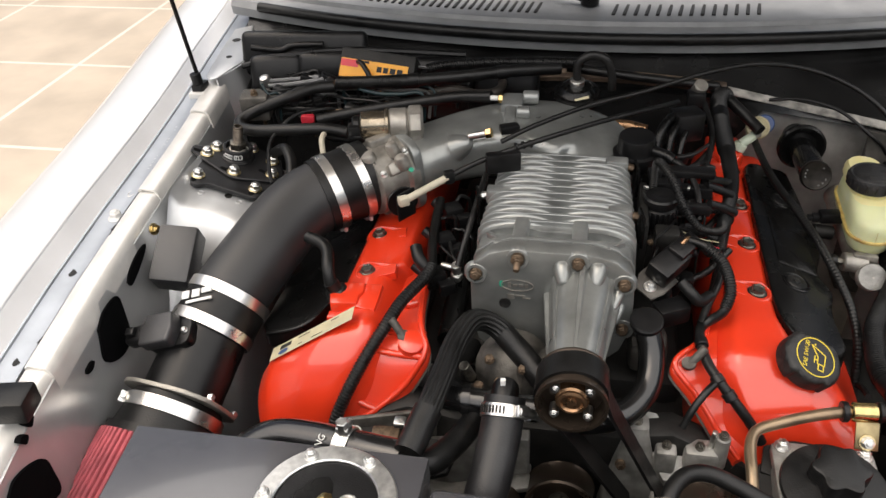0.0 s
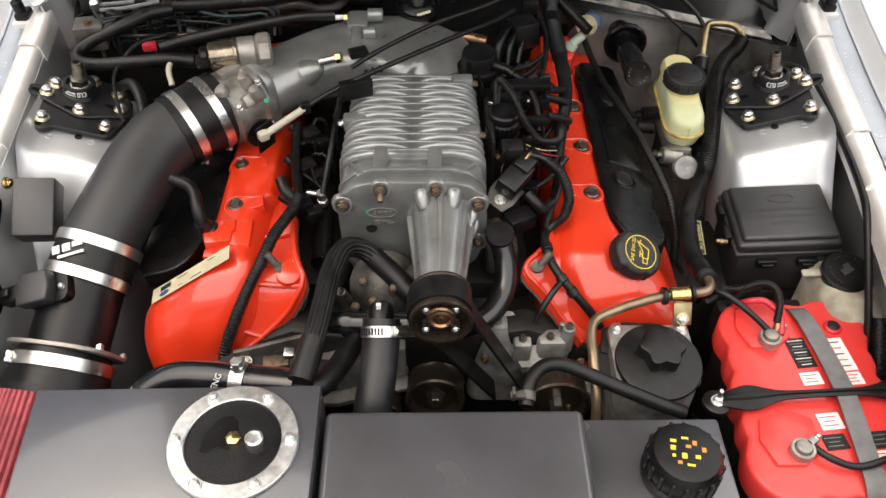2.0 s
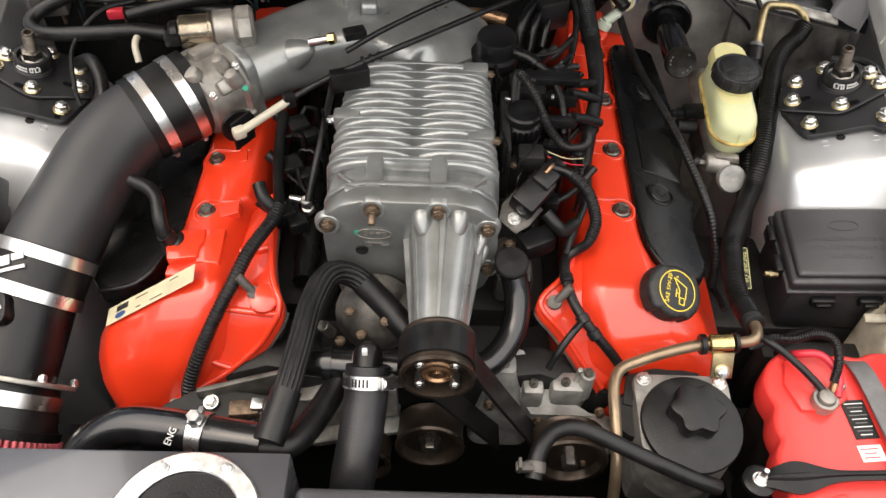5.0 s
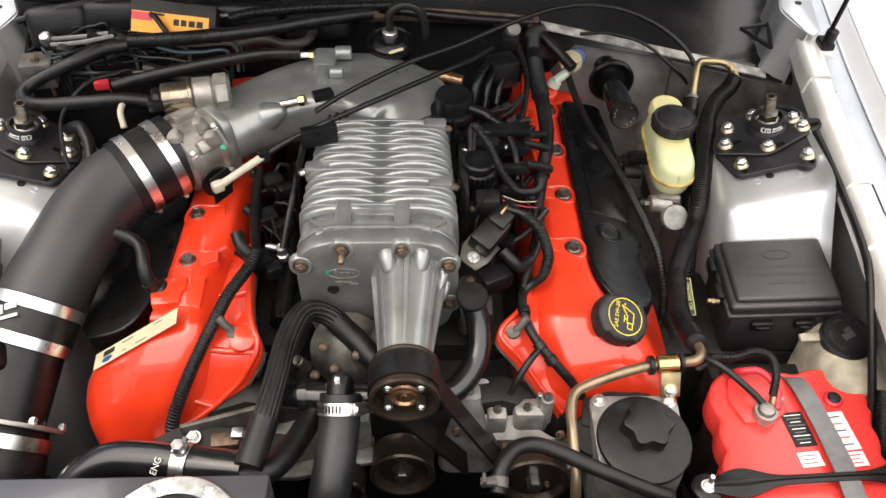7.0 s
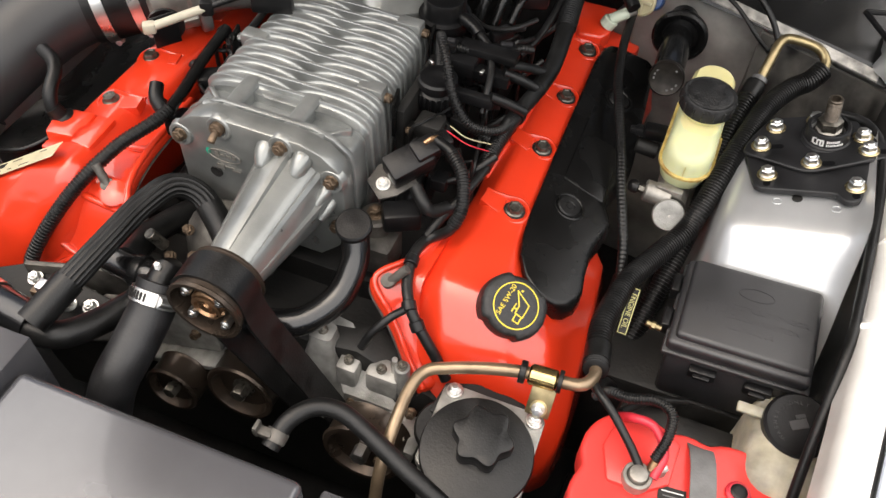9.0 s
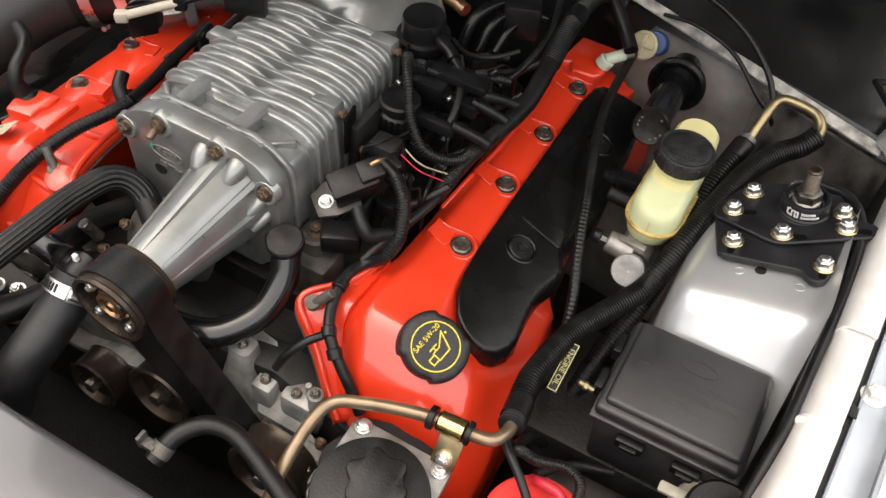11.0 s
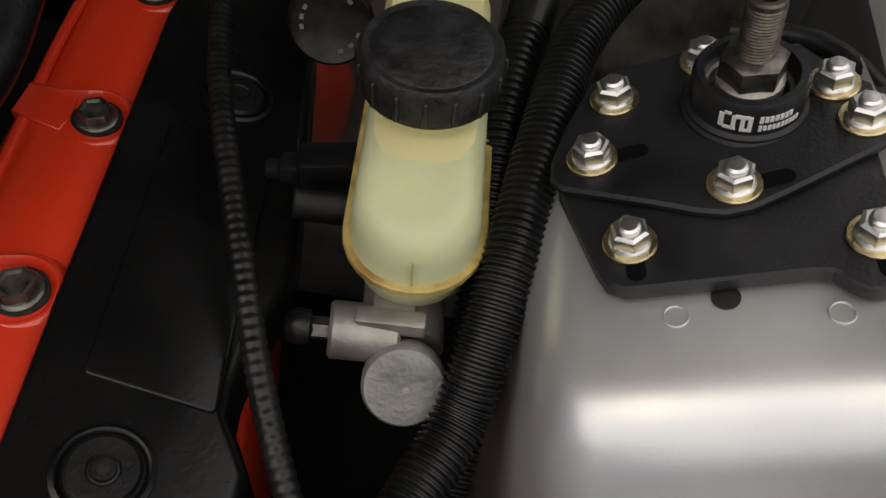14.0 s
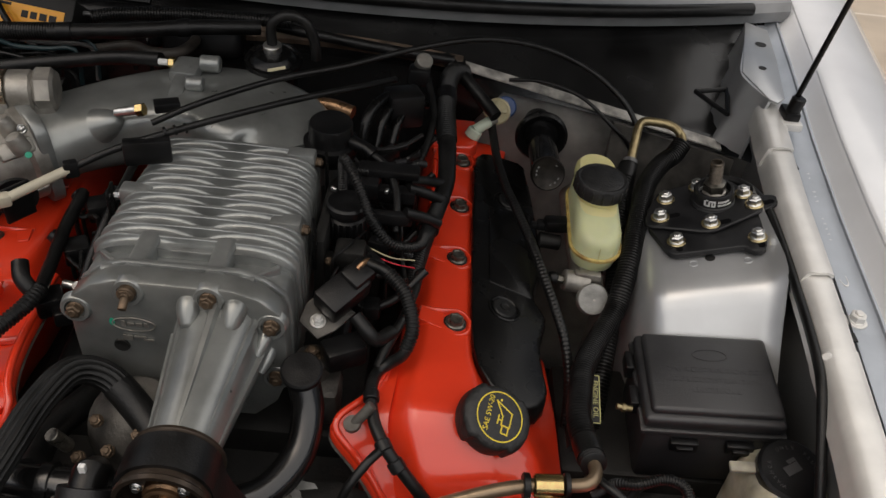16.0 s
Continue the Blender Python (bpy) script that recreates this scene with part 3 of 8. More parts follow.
part("arm", tube([(-0.02, 1.60, 1.045), (-0.10, 1.62, 1.055), (-0.35, 1.70, 1.06)], 0.008, 20, 8), PLASTIC, wp)
part("pivot_cap", cyl(0.018, 0.022, aim((-0.02, 1.60, 1.035)), 20), PLASTIC, wp)

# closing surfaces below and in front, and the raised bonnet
solo("underbody", span(-0.80, 0.80, 0.05, 1.50, 0.28, 0.31), DARK, "near-black undertray below the engine", "undertray", kind="structure")
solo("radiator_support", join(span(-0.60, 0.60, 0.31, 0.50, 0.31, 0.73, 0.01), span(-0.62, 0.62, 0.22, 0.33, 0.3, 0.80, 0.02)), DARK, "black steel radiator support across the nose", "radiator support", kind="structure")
hood = thing("bonnet", (0, 1.55, 1.06), "raised silver bonnet with a grey felt underside", "bonnet")
HM = Matrix.Translation((0, 1.58, 1.07)) @ Matrix.Rotation(radians(-52), 4, "X")
HOOD = [(-0.70, 0.0), (-0.68, -0.5), (-0.62, -1.05), (-0.56, -1.18), (-0.30, -1.23), (0.30, -1.23), (0.56, -1.18), (0.62, -1.05), (0.68, -0.5), (0.70, 0.0)]
part("outer_skin", prism(HOOD, 0.004, 0.024, HM, 0.006), SILVER, hood)
part("underside_liner", prism([(x * 0.94, y * 0.95 - 0.02) for x, y in HOOD], -0.014, 0.002, HM, 0.004), LINER, hood)
for side in (1, -1):
    g = thing("gas_strut", sp((0.69, 1.28, 0.98), side), "slim black gas strut holding the bonnet up", "gas strut", "bonnet struts")
    b0, b1 = V(sp((0.700, 1.292, 0.998), side)), V(sp((0.742, 1.270, 1.46), side))
    mid = b0.lerp(b1, 0.42)
    part("piston_rod", tube([b0, mid], 0.004, 6, 10), GLOSSBLACK, g)
    part("cylinder", tube([mid, b1], 0.010, 6, 14), GLOSSBLACK, g)
    part("end_socket", join(cyl(0.010, 0.03, aim(b0 + V((0, -0.004, -0.016)), b1 - b0), 14), box((0.022, 0.034, 0.016), Matrix.Translation(b0 + V((0, 0, -0.014))), 0.004)), PLASTIC, g)
    part("mount_bracket", box((0.03, 0.05, 0.012), Matrix.Translation(b0 + V((0, 0.0, -0.024))), 0.003), WHITE_LIP, g)
# ---- engine ----
eng = thing("engine_block", (XE, 0.95, 0.31), "near-black cast engine block and front timing cover", "engine")
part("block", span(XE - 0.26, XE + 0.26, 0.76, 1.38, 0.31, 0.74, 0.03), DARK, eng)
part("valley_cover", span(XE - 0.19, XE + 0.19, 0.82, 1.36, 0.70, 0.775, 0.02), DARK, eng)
part("timing_cover", prism([(-0.36, 0.38), (-0.40, 0.60), (-0.36, 0.70), (-0.17, 0.79), (-0.10, 0.775), (0.10, 0.775), (0.17, 0.79), (0.36, 0.70), (0.40, 0.60), (0.36, 0.38)], -0.045, 0.0, Matrix.Translation((XE, 0.715, 0)) @ Matrix.Rotation(radians(90), 4, "X"), 0.008), DARK, eng, "near-black timing cover")
for u, z, w, d, h in ((0.24, 0.705, 0.05, 0.05, 0.05), (-0.26, 0.715, 0.08, 0.05, 0.03), (-0.20, 0.75, 0.06, 0.05, 0.03)):
    part("casting_boss", box((w, d, h), Matrix.Translation((XE + u, 0.675, z)) @ Matrix.Rotation(radians(12), 4, "Y"), 0.008), GREYCAST, eng, "weathered aluminium boss")
    bolt(eng, (XE + u + 0.008, 0.662, z + h / 2), (0, -0.2, 1), 0.005, BOLTDARK, None)
    bolt(eng, (XE + u - 0.012, 0.643, z), (0, -1, 0.1), 0.005, RUSTY, None)


# valve covers -----------------------------------------------------------
SECT = [
    (0.690, [(0.300, 0.67), (0.31, 0.678), (0.33, 0.684), (0.360, 0.694), (0.385, 0.700), (0.394, 0.690), (0.394, 0.65)]),
    (0.698, [(0.295, 0.68), (0.303, 0.692), (0.322, 0.700), (0.355, 0.716), (0.394, 0.726), (0.408, 0.708), (0.410, 0.65)]),
    (0.715, [(0.262, 0.70), (0.270, 0.722), (0.296, 0.734), (0.345, 0.752), (0.396, 0.757), (0.416, 0.730), (0.42, 0.66)]),
    (0.732, [(0.216, 0.715), (0.228, 0.760), (0.266, 0.790), (0.336, 0.800), (0.390, 0.782), (0.417, 0.744), (0.422, 0.665)]),
    (0.745, [(0.205, 0.725), (0.218, 0.782), (0.258, 0.818), (0.332, 0.822), (0.388, 0.796), (0.418, 0.752), (0.424, 0.67)]),
    (0.780, [(0.192, 0.745), (0.206, 0.820), (0.244, 0.853), (0.318, 0.853), (0.376, 0.820), (0.415, 0.765), (0.424, 0.68)]),
    (0.790, [(0.191, 0.748), (0.205, 0.829), (0.242, 0.861), (0.316, 0.859), (0.372, 0.823), (0.414, 0.767), (0.424, 0.683)]),
    (0.800, [(0.190, 0.750), (0.205, 0.834), (0.241, 0.8645), (0.314, 0.8615), (0.368, 0.826), (0.413, 0.769), (0.424, 0.686)]),
    (0.820, [(0.190, 0.755), (0.205, 0.838), (0.240, 0.865), (0.309, 0.862), (0.360, 0.826), (0.412, 0.772), (0.424, 0.69)]),
    (0.860, [(0.200, 0.76), (0.214, 0.846), (0.246, 0.868), (0.304, 0.862), (0.330, 0.828), (0.410, 0.778), (0.422, 0.70)]),
    (0.885, [(0.208, 0.765), (0.222, 0.846), (0.250, 0.867), (0.301, 0.860), (0.316, 0.826), (0.408, 0.782), (0.420, 0.70)]),
    (0.960, [(0.212, 0.765), (0.226, 0.845), (0.252, 0.866), (0.300, 0.858), (0.312, 0.824), (0.402, 0.780), (0.414, 0.70)]),
    (1.00, [(0.212, 0.765), (0.226, 0.845), (0.252, 0.865), (0.300, 0.858), (0.312, 0.824), (0.378, 0.775), (0.386, 0.70)]),
    (1.15, [(0.214, 0.765), (0.228, 0.843), (0.253, 0.862), (0.300, 0.855), (0.311, 0.822), (0.366, 0.765), (0.372, 0.70)]),
    (1.33, [(0.216, 0.765), (0.230, 0.842), (0.254, 0.86), (0.300, 0.853), (0.311, 0.820), (0.366, 0.764), (0.372, 0.70)]),
    (1.385, [(0.218, 0.765), (0.232, 0.838), (0.256, 0.856), (0.298, 0.849), (0.310, 0.818), (0.384, 0.764), (0.398, 0.70)]),
    (1.40, [(0.222, 0.765), (0.238, 0.80), (0.26, 0.82), (0.294, 0.818), (0.306, 0.80), (0.376, 0.76), (0.392, 0.70)]),
]
# the passenger's cover: a bulging nose that slopes outwards, then a narrow ridge with a steep outer wall
SECT_P = [
    (0.690, [(0.300, 0.700), (0.305, 0.712), (0.318, 0.720), (0.335, 0.722), (0.350, 0.716), (0.358, 0.705), (0.358, 0.66)]),
    (0.700, [(0.270, 0.710), (0.277, 0.735), (0.298, 0.750), (0.330, 0.750), (0.360, 0.738), (0.372, 0.718), (0.374, 0.66)]),
    (0.715, [(0.242, 0.730), (0.250, 0.768), (0.276, 0.790), (0.325, 0.785), (0.370, 0.762), (0.387, 0.733), (0.390, 0.66)]),
    (0.740, [(0.217, 0.755), (0.226, 0.808), (0.252, 0.836), (0.312, 0.824), (0.374, 0.788), (0.396, 0.752), (0.399, 0.67)]),
    (0.765, [(0.206, 0.770), (0.215, 0.838), (0.238, 0.865), (0.298, 0.848), (0.374, 0.802), (0.396, 0.768), (0.400, 0.68)]),
    (0.783, [(0.204, 0.778), (0.213, 0.847), (0.234, 0.874), (0.280, 0.858), (0.372, 0.800), (0.389, 0.774), (0.392, 0.69)]),
    (0.792, [(0.203, 0.780), (0.213, 0.848), (0.235, 0.873), (0.272, 0.860), (0.352, 0.810), (0.362, 0.790), (0.364, 0.69)]),
    (0.799, [(0.204, 0.780), (0.214, 0.848), (0.237, 0.871), (0.264, 0.863), (0.312, 0.838), (0.320, 0.822), (0.322, 0.69)]),
    (0.806, [(0.204, 0.780), (0.214, 0.848), (0.238, 0.870), (0.261, 0.864), (0.298, 0.846), (0.306, 0.832), (0.308, 0.70)]),
    (0.825, [(0.205, 0.780), (0.214, 0.846), (0.240, 0.867), (0.258, 0.866), (0.294, 0.854), (0.301, 0.842), (0.303, 0.70)]),
    (0.900, [(0.204, 0.780), (0.211, 0.834), (0.237, 0.864), (0.256, 0.866), (0.290, 0.859), (0.297, 0.848), (0.299, 0.70)]),
    (0.926, [(0.202, 0.780), (0.207, 0.834), (0.231, 0.863), (0.254, 0.865), (0.290, 0.858), (0.297, 0.847), (0.299, 0.70)]),
    (0.934, [(0.200, 0.780), (0.203, 0.834), (0.219, 0.862), (0.252, 0.864), (0.290, 0.858), (0.297, 0.847), (0.299, 0.70)]),
    (1.200, [(0.200, 0.780), (0.203, 0.832), (0.219, 0.858), (0.252, 0.860), (0.290, 0.854), (0.297, 0.843), (0.299, 0.70)]),
    (1.385, [(0.202, 0.780), (0.205, 0.830), (0.221, 0.854), (0.252, 0.856), (0.288, 0.850), (0.295, 0.839), (0.298, 0.70)]),
    (1.400, [(0.208, 0.780), (0.212, 0.800), (0.226, 0.820), (0.252, 0.824), (0.282, 0.818), (0.290, 0.806), (0.296, 0.70)]),
]


def cover_x(u, side):
    return XE + u * side


def cover_section(y, table=SECT):
    """The section at y, softened along the cover near its nose."""
    if 0.694 < y < 0.80:
        d0 = 0.009 if table is SECT else 0.006
        rows = [plain_section(y + d, table) for d in (-d0, -d0 / 2, 0.0, d0 / 2, d0)]
        return [(sum(r[i][0] for r in rows) / 5, sum(r[i][1] for r in rows) / 5) for i in range(7)]
    return plain_section(y, table)


def plain_section(y, table):
    for (ya, a), (yb, b) in zip(table[:-1], table[1:]):
        if y <= yb:
            f = (y - ya) / (yb - ya)
            f = min(max(f, 0), 1)
            return [(p[0] + (q[0] - p[0]) * f, p[1] + (q[1] - p[1]) * f) for p, q in zip(a, b)]
    return table[-1][1]


def cover_top(u, y, side=1):
    s = cover_section(y, SECT if side > 0 else SECT_P)
    return float(np.interp(u, [p[0] for p in s], [p[1] for p in s]))


def round_section(s, rad=0.007):
    """The section with its corners rounded by short arcs."""
    out = [V((s[0][0], s[0][1]))]
    for a, b, c in zip(s[:-2], s[1:-1], s[2:]):
        a, b, c = V(a), V(b), V(c)
        r = min(rad, (b - a).length * 0.45, (c - b).length * 0.45)
        p, q = b + (a - b).normalized() * r, b + (c - b).normalized() * r
        for t in (0, 0.33, 0.67, 1):
            out.append(p * (1 - t) ** 2 + b * 2 * t * (1 - t) + q * t * t)
    out.append(V((s[-1][0], s[-1][1])))
    return out


def cover_shell(side):
    rings = []
    ys = list(np.linspace(0.690, 0.74, 14)) + list(np.linspace(0.745, 0.80, 12)) + list(np.linspace(0.81, 0.90, 8)) + [0.91, 0.918, 0.926, 0.930, 0.934, 0.94] + list(np.linspace(0.96, 1.36, 11)) + [1.375, 1.385, 1.393, 1.40]
    for y in ys:
        s = round_section(cover_section(y, SECT if side > 0 else SECT_P), 0.007 if side > 0 else 0.009)
        low = [V((s[-1].x - 0.01, 0.64)), V((s[0].x + 0.02, 0.69))]
        rings.append([V((cover_x(p.x, side), y, p.y)) for p in s + low])
    return loft(rings)


def valve_cover(side):
    word = "with a black coil cover" if side > 0 else "with a foil label and black breather"
    vc = thing("valve_cover", (cover_x(0.30, side), 1.05, 0.70), "glossy red painted valve cover " + word, "valve cover", "valve covers")
    part("shell", cover_shell(side), RED, vc, smooth=50)
    # the flange that runs round the front and rises to an ear beside the supercharger
    edge = [(0.198, 0.860, 0.850), (0.188, 0.832, 0.855), (0.174, 0.804, 0.857), (0.165, 0.785, 0.855), (0.164, 0.770, 0.847), (0.172, 0.756, 0.830), (0.186, 0.742, 0.806), (0.205, 0.726, 0.780), (0.235, 0.706, 0.752), (0.270, 0.692, 0.730), (0.32, 0.687, 0.712), (0.37, 0.688, 0.695), (0.41, 0.705, 0.68)]
    foot = [(0.224, 0.870, 0.858), (0.223, 0.845, 0.858), (0.221, 0.820, 0.857), (0.219, 0.800, 0.854), (0.219, 0.786, 0.846), (0.223, 0.773, 0.830), (0.232, 0.758, 0.810), (0.246, 0.743, 0.789), (0.266, 0.729, 0.767), (0.295, 0.717, 0.746), (0.33, 0.713, 0.733), (0.37, 0.712, 0.72), (0.40, 0.725, 0.70)]
    web, seal = [], []
    if side > 0:
        edge, foot = edge[:-4], foot[:-4]
    if side < 0:
        edge = [(0.182, 0.96, 0.846), (0.176, 0.90, 0.852), (0.171, 0.85, 0.856), (0.164, 0.81, 0.857), (0.156, 0.785, 0.856), (0.148, 0.768, 0.851), (0.150, 0.757, 0.840), (0.158, 0.749, 0.826), (0.176, 0.739, 0.799), (0.212, 0.722, 0.768), (0.248, 0.707, 0.747), (0.285, 0.695, 0.728)]
        foot = [(0.212, 0.96, 0.838), (0.214, 0.90, 0.842), (0.216, 0.85, 0.846), (0.217, 0.815, 0.847), (0.218, 0.795, 0.846), (0.220, 0.780, 0.842), (0.223, 0.768, 0.834), (0.228, 0.757, 0.822), (0.238, 0.746, 0.803), (0.256, 0.731, 0.780), (0.276, 0.717, 0.758), (0.300, 0.704, 0.735)]
    for k, (e, f) in enumerate(zip(smooth_line(edge, 40), smooth_line(foot, 40))):
        if side > 0:
            e = f + (e - f) * (0.55 + 0.45 * math.exp(-((e.y - 0.778) / 0.026) ** 2))
        d = (e - f).normalized()
        mid = (e + f) / 2 - V((0, 0, 0.0045))
        row = [f, mid, e, e + d * 0.0025 - V((0, 0, 0.003)), e + d * 0.0025 - V((0, 0, 0.011)), f - V((0, 0, 0.014))]
        web.append([V((cover_x(p.x, side), p.y, p.z)) for p in row])
        low = [e + d * 0.001 - V((0, 0, 0.0112)), e + d * 0.004 - V((0, 0, 0.0145)), e - V((0, 0, 0.0165)), e - d * 0.01 - V((0, 0, 0.0145))]
        seal.append([V((cover_x(p.x, side), p.y, p.z)) for p in low])
    part("front_flange", loft(web), RED, vc, smooth=50)
    part("gasket_line", loft(seal), DULL, vc, "grey sealer edge")
    if side > 0:
        rim = []
        for e, f in zip(smooth_line(edge, 40), smooth_line(foot, 40)):
            e = f + (e - f) * (0.55 + 0.45 * math.exp(-((e.y - 0.778) / 0.026) ** 2))
            rim.append(V((cover_x(e.x + 0.003, 1), e.y + 0.001, e.z + 0.0005)))
        part("flange_rim", tube(rim, 0.0038, 60, 10), RED, vc)
    if side < 0:
        # the raised rim of the flange, the ribs that cross it and the pad round the stud
        rim = [V((cover_x(e[0] + 0.0035, -1), e[1], e[2] + 0.0015)) for e in edge]
        part("flange_rim", tube(rim, 0.0042, 60, 10), RED, vc)
        for k in (2, 4, 6, 9):
            a, b = V(edge[k]), V(foot[k])
            part("flange_rib", tube([V((cover_x(p.x, -1), p.y, p.z + 0.001)) for p in (a, a.lerp(b, 0.5) - V((0, 0, 0.002)), b)], 0.0045, 6, 10), RED, vc)
        part("stud_pad", lathe([(0.019, -0.012), (0.018, 0.001), (0.015, 0.003), (0.0001, 0.003)], aim((cover_x(0.172, -1), 0.772, 0.853), (0.1, -0.3, 1)), 22), RED, vc)
    # a stud and its boss on the ear
    q = V((cover_x(0.184, side), 0.778, 0.853))
    part("ear_stud", join(cyl(0.009, 0.006, aim(q, (-side * 0.2, -0.3, 1)), 16), cyl(0.0055, 0.03, aim(q, (side * 0.6, 0.3, 0.75)), 14)), DULL, vc, "dull grey stud")
    for u, y in ((0.282, 0.929), (0.282, 1.048), (0.283, 1.163), (0.284, 1.28)) if side > 0 else ((0.274, 1.005), (0.266, 0.903), (0.272, 1.12)):
        z = cover_top(u, y, side) - (0.0 if side > 0 else 0.002)
        p = V((cover_x(u, side), y, z))
        nrm = V((0.10 * side, -0.05, 1)).normalized()
        fr = aim(p, nrm)
        part("pocket_floor", lathe([(0.0134, -0.004), (0.0134, 0.0009), (0.012, 0.0012), (0.0001, 0.0012)], fr, 24), DARK, vc)
        head = lathe([(0.0112, 0.0008), (0.0114, 0.0024), (0.0102, 0.0034), (0.0088, 0.0036)], fr, 24)
        hexa = lathe([(0.0094, 0.0030), (0.0095, 0.0082), (0.0086, 0.0092), (0.0070, 0.0092), (0.0058, 0.0078), (0.0001, 0.0076)], fr @ Matrix.Rotation(0.35, 4, "Z"), 6)
        part("bolt", join(head, hexa), BOLTDARK, vc, "dark flanged bolt with a dished head")
        # the wall that curls round the bolt and runs out in a ridge
        bend = [(-0.041, 0.018), (-0.030, 0.0165), (-0.018, 0.0150), (-0.008, 0.0158), (0.002, 0.0168), (0.0105, 0.0135), (0.0160, 0.0065), (0.0170, -0.002), (0.0145, -0.0100), (0.0075, -0.0155), (-0.001, -0.0170), (-0.010, -0.0140), (-0.0155, -0.0085)]
        tall = (0.0006, 0.0022, 0.0038, 0.0046, 0.0046, 0.0042, 0.0034, 0.0026, 0.0020, 0.0016, 0.0014, 0.0012, 0.0008)
        line = smooth_line([(a * side, b, h) for (a, b), h in zip(bend, tall)], 44)
        rings = []
        for i, q in enumerate(line):
            d = line[min(i + 1, 43)] - line[max(i - 1, 0)]
            o = V((d.y, -d.x, 0)).normalized() * side
            w = 0.0030 + 0.25 * q.z
            row = [q - o * w * 1.5, q - o * w * 0.55, q, q + o * w * 0.5, q + o * w]
            rings.append([fr @ V((r.x, r.y, z)) for r, z in zip(row, (-0.003, q.z * 0.75, q.z + 0.0004, q.z * 0.6, -0.003))])
        part("pocket_wall", loft(rings), RED, vc, smooth=70)
        facet = [(-0.040, 0.017), (-0.043, -0.004), (-0.016, -0.0125), (-0.0135, -0.003), (-0.0135, 0.012)]
        part("spot_face", prism([(a * side, b) for a, b in (facet if side > 0 else facet[::-1])], -0.012, 0.0013, fr @ Matrix.Rotation(radians(2.0 * side), 4, "Y"), 0.0006, 1), RED, vc)
    # side ribs that stiffen the front slope
    for y0, u in ((0.80, 0.205), (0.835, 0.225)) if side > 0 else ():
        part("stiffening_rib", box((0.03, 0.007, 0.02), Matrix.Translation((cover_x(u - 0.012, side), y0, cover_top(u, y0) - 0.017)) @ Matrix.Rotation(radians(-38 * side), 4, "Y"), 0.002), RED, vc)
    if side > 0:
        pts = [(0.372, 1.314), (0.326, 1.309), (0.314, 1.303), (0.305, 1.288), (0.301, 1.25), (0.300, 1.05), (0.3005, 0.93), (0.303, 0.895), (0.309, 0.868), (0.322, 0.844), (0.336, 0.832), (0.350, 0.8265), (0.365, 0.8265), (0.377, 0.833), (0.386, 0.847), (0.389, 0.862), (0.386, 0.885), (0.384, 0.912), (0.385, 0.930), (0.388, 0.945), (0.393, 0.962), (0.395, 0.978), (0.389, 0.991), (0.382, 1.003), (0.382, 1.018), (0.385, 1.036), (0.391, 1.054), (0.397, 1.076), (0.398, 1.10), (0.394, 1.16), (0.388, 1.25), (0.382, 1.306)]
        lid = prism([(u, y) for u, y in pts], -0.034, 0.0, None, 0.0055, 4)
        sh = Matrix(((1, 0, 0, XE), (0, 1, 0, 0), (-0.30, 0, 1, 0.862 + 0.30 * 0.315), (0, 0, 0, 1)))
        part("coil_cover", moved(lid, sh), GLOSSBLACK, vc, "smooth satin black plastic coil cover")
        part("raised_panel", moved(prism([(0.324, 1.0085), (0.376, 1.0015), (0.378, 1.0035), (0.3785, 1.152), (0.3765, 1.155), (0.326, 1.163), (0.3235, 1.161), (0.3225, 1.0105)], -0.002, 0.0019, None, 0.0016, 3), sh), GLOSSBLACK, vc)
        for y, u in ((0.9688, 0.341), (1.196, 0.352)):
            gm = aim((XE + u, y, 0.862 - 0.30 * (u - 0.315)), (0.29, 0, 0.957))
            part("grommet_rim", lathe([(0.0215, -0.002), (0.0205, 0.0012), (0.0185, 0.0022), (0.0168, 0.0012), (0.0160, -0.001)], gm, 36), GLOSSBLACK, vc)
            gr = part("rubber_grommet", lathe([(0.0152, -0.001), (0.0152, 0.0014), (0.0138, 0.0030), (0.0070, 0.0032), (0.0062, 0.0022), (0.0052, 0.0024), (0.0048, 0.0036), (0.0001, 0.0036)], gm, 32), RUBBER, vc, "dusty rubber grommet")
            part("star_socket", lathe([(0.0028, 0), (0.0028, 0.0004)], gm @ Matrix.Translation((0, 0, 0.0034)), 6), DARK, gr)
        part("rear_ledge", prism([(XE + 0.300, 1.312), (XE + 0.350, 1.318), (XE + 0.354, 1.338), (XE + 0.340, 1.342), (XE + 0.330, 1.354), (XE + 0.300, 1.36)], 0.79, 0.848, None, 0.004, 2), RED, vc)
        part("rear_boss", prism([(XE + 0.238, 1.312), (XE + 0.256, 1.322), (XE + 0.262, 1.302), (XE + 0.296, 1.306), (XE + 0.306, 1.320), (XE + 0.304, 1.388), (XE + 0.246, 1.388)], 0.83, 0.868, None, 0.005, 3), RED, vc)
        part("inner_rim", tube([(0.205, 1.34, 0.852), (0.2060, 1.26, 0.8575), (0.2060, 1.205, 0.8585), (0.2085, 1.134, 0.8595), (0.2060, 1.087, 0.859), (0.198, 1.03, 0.855), (0.192, 0.98, 0.848)], 0.0034, 40, 12), RED, vc)
        # oil filler cap
        cm = aim((0.281, 0.792, 0.858), (0.36, -0.36, 0.86))
        t = cm @ Matrix.Translation((0, 0, 0.0264)) @ Matrix.Rotation(radians(78), 4, "Z")
        grip = []
        for k in range(96):
            a = 2 * math.pi * k / 96
            w = abs(math.degrees(a) % 180 - 90)
            f = min(1.0, max(0.0, (58 - w) / 7))
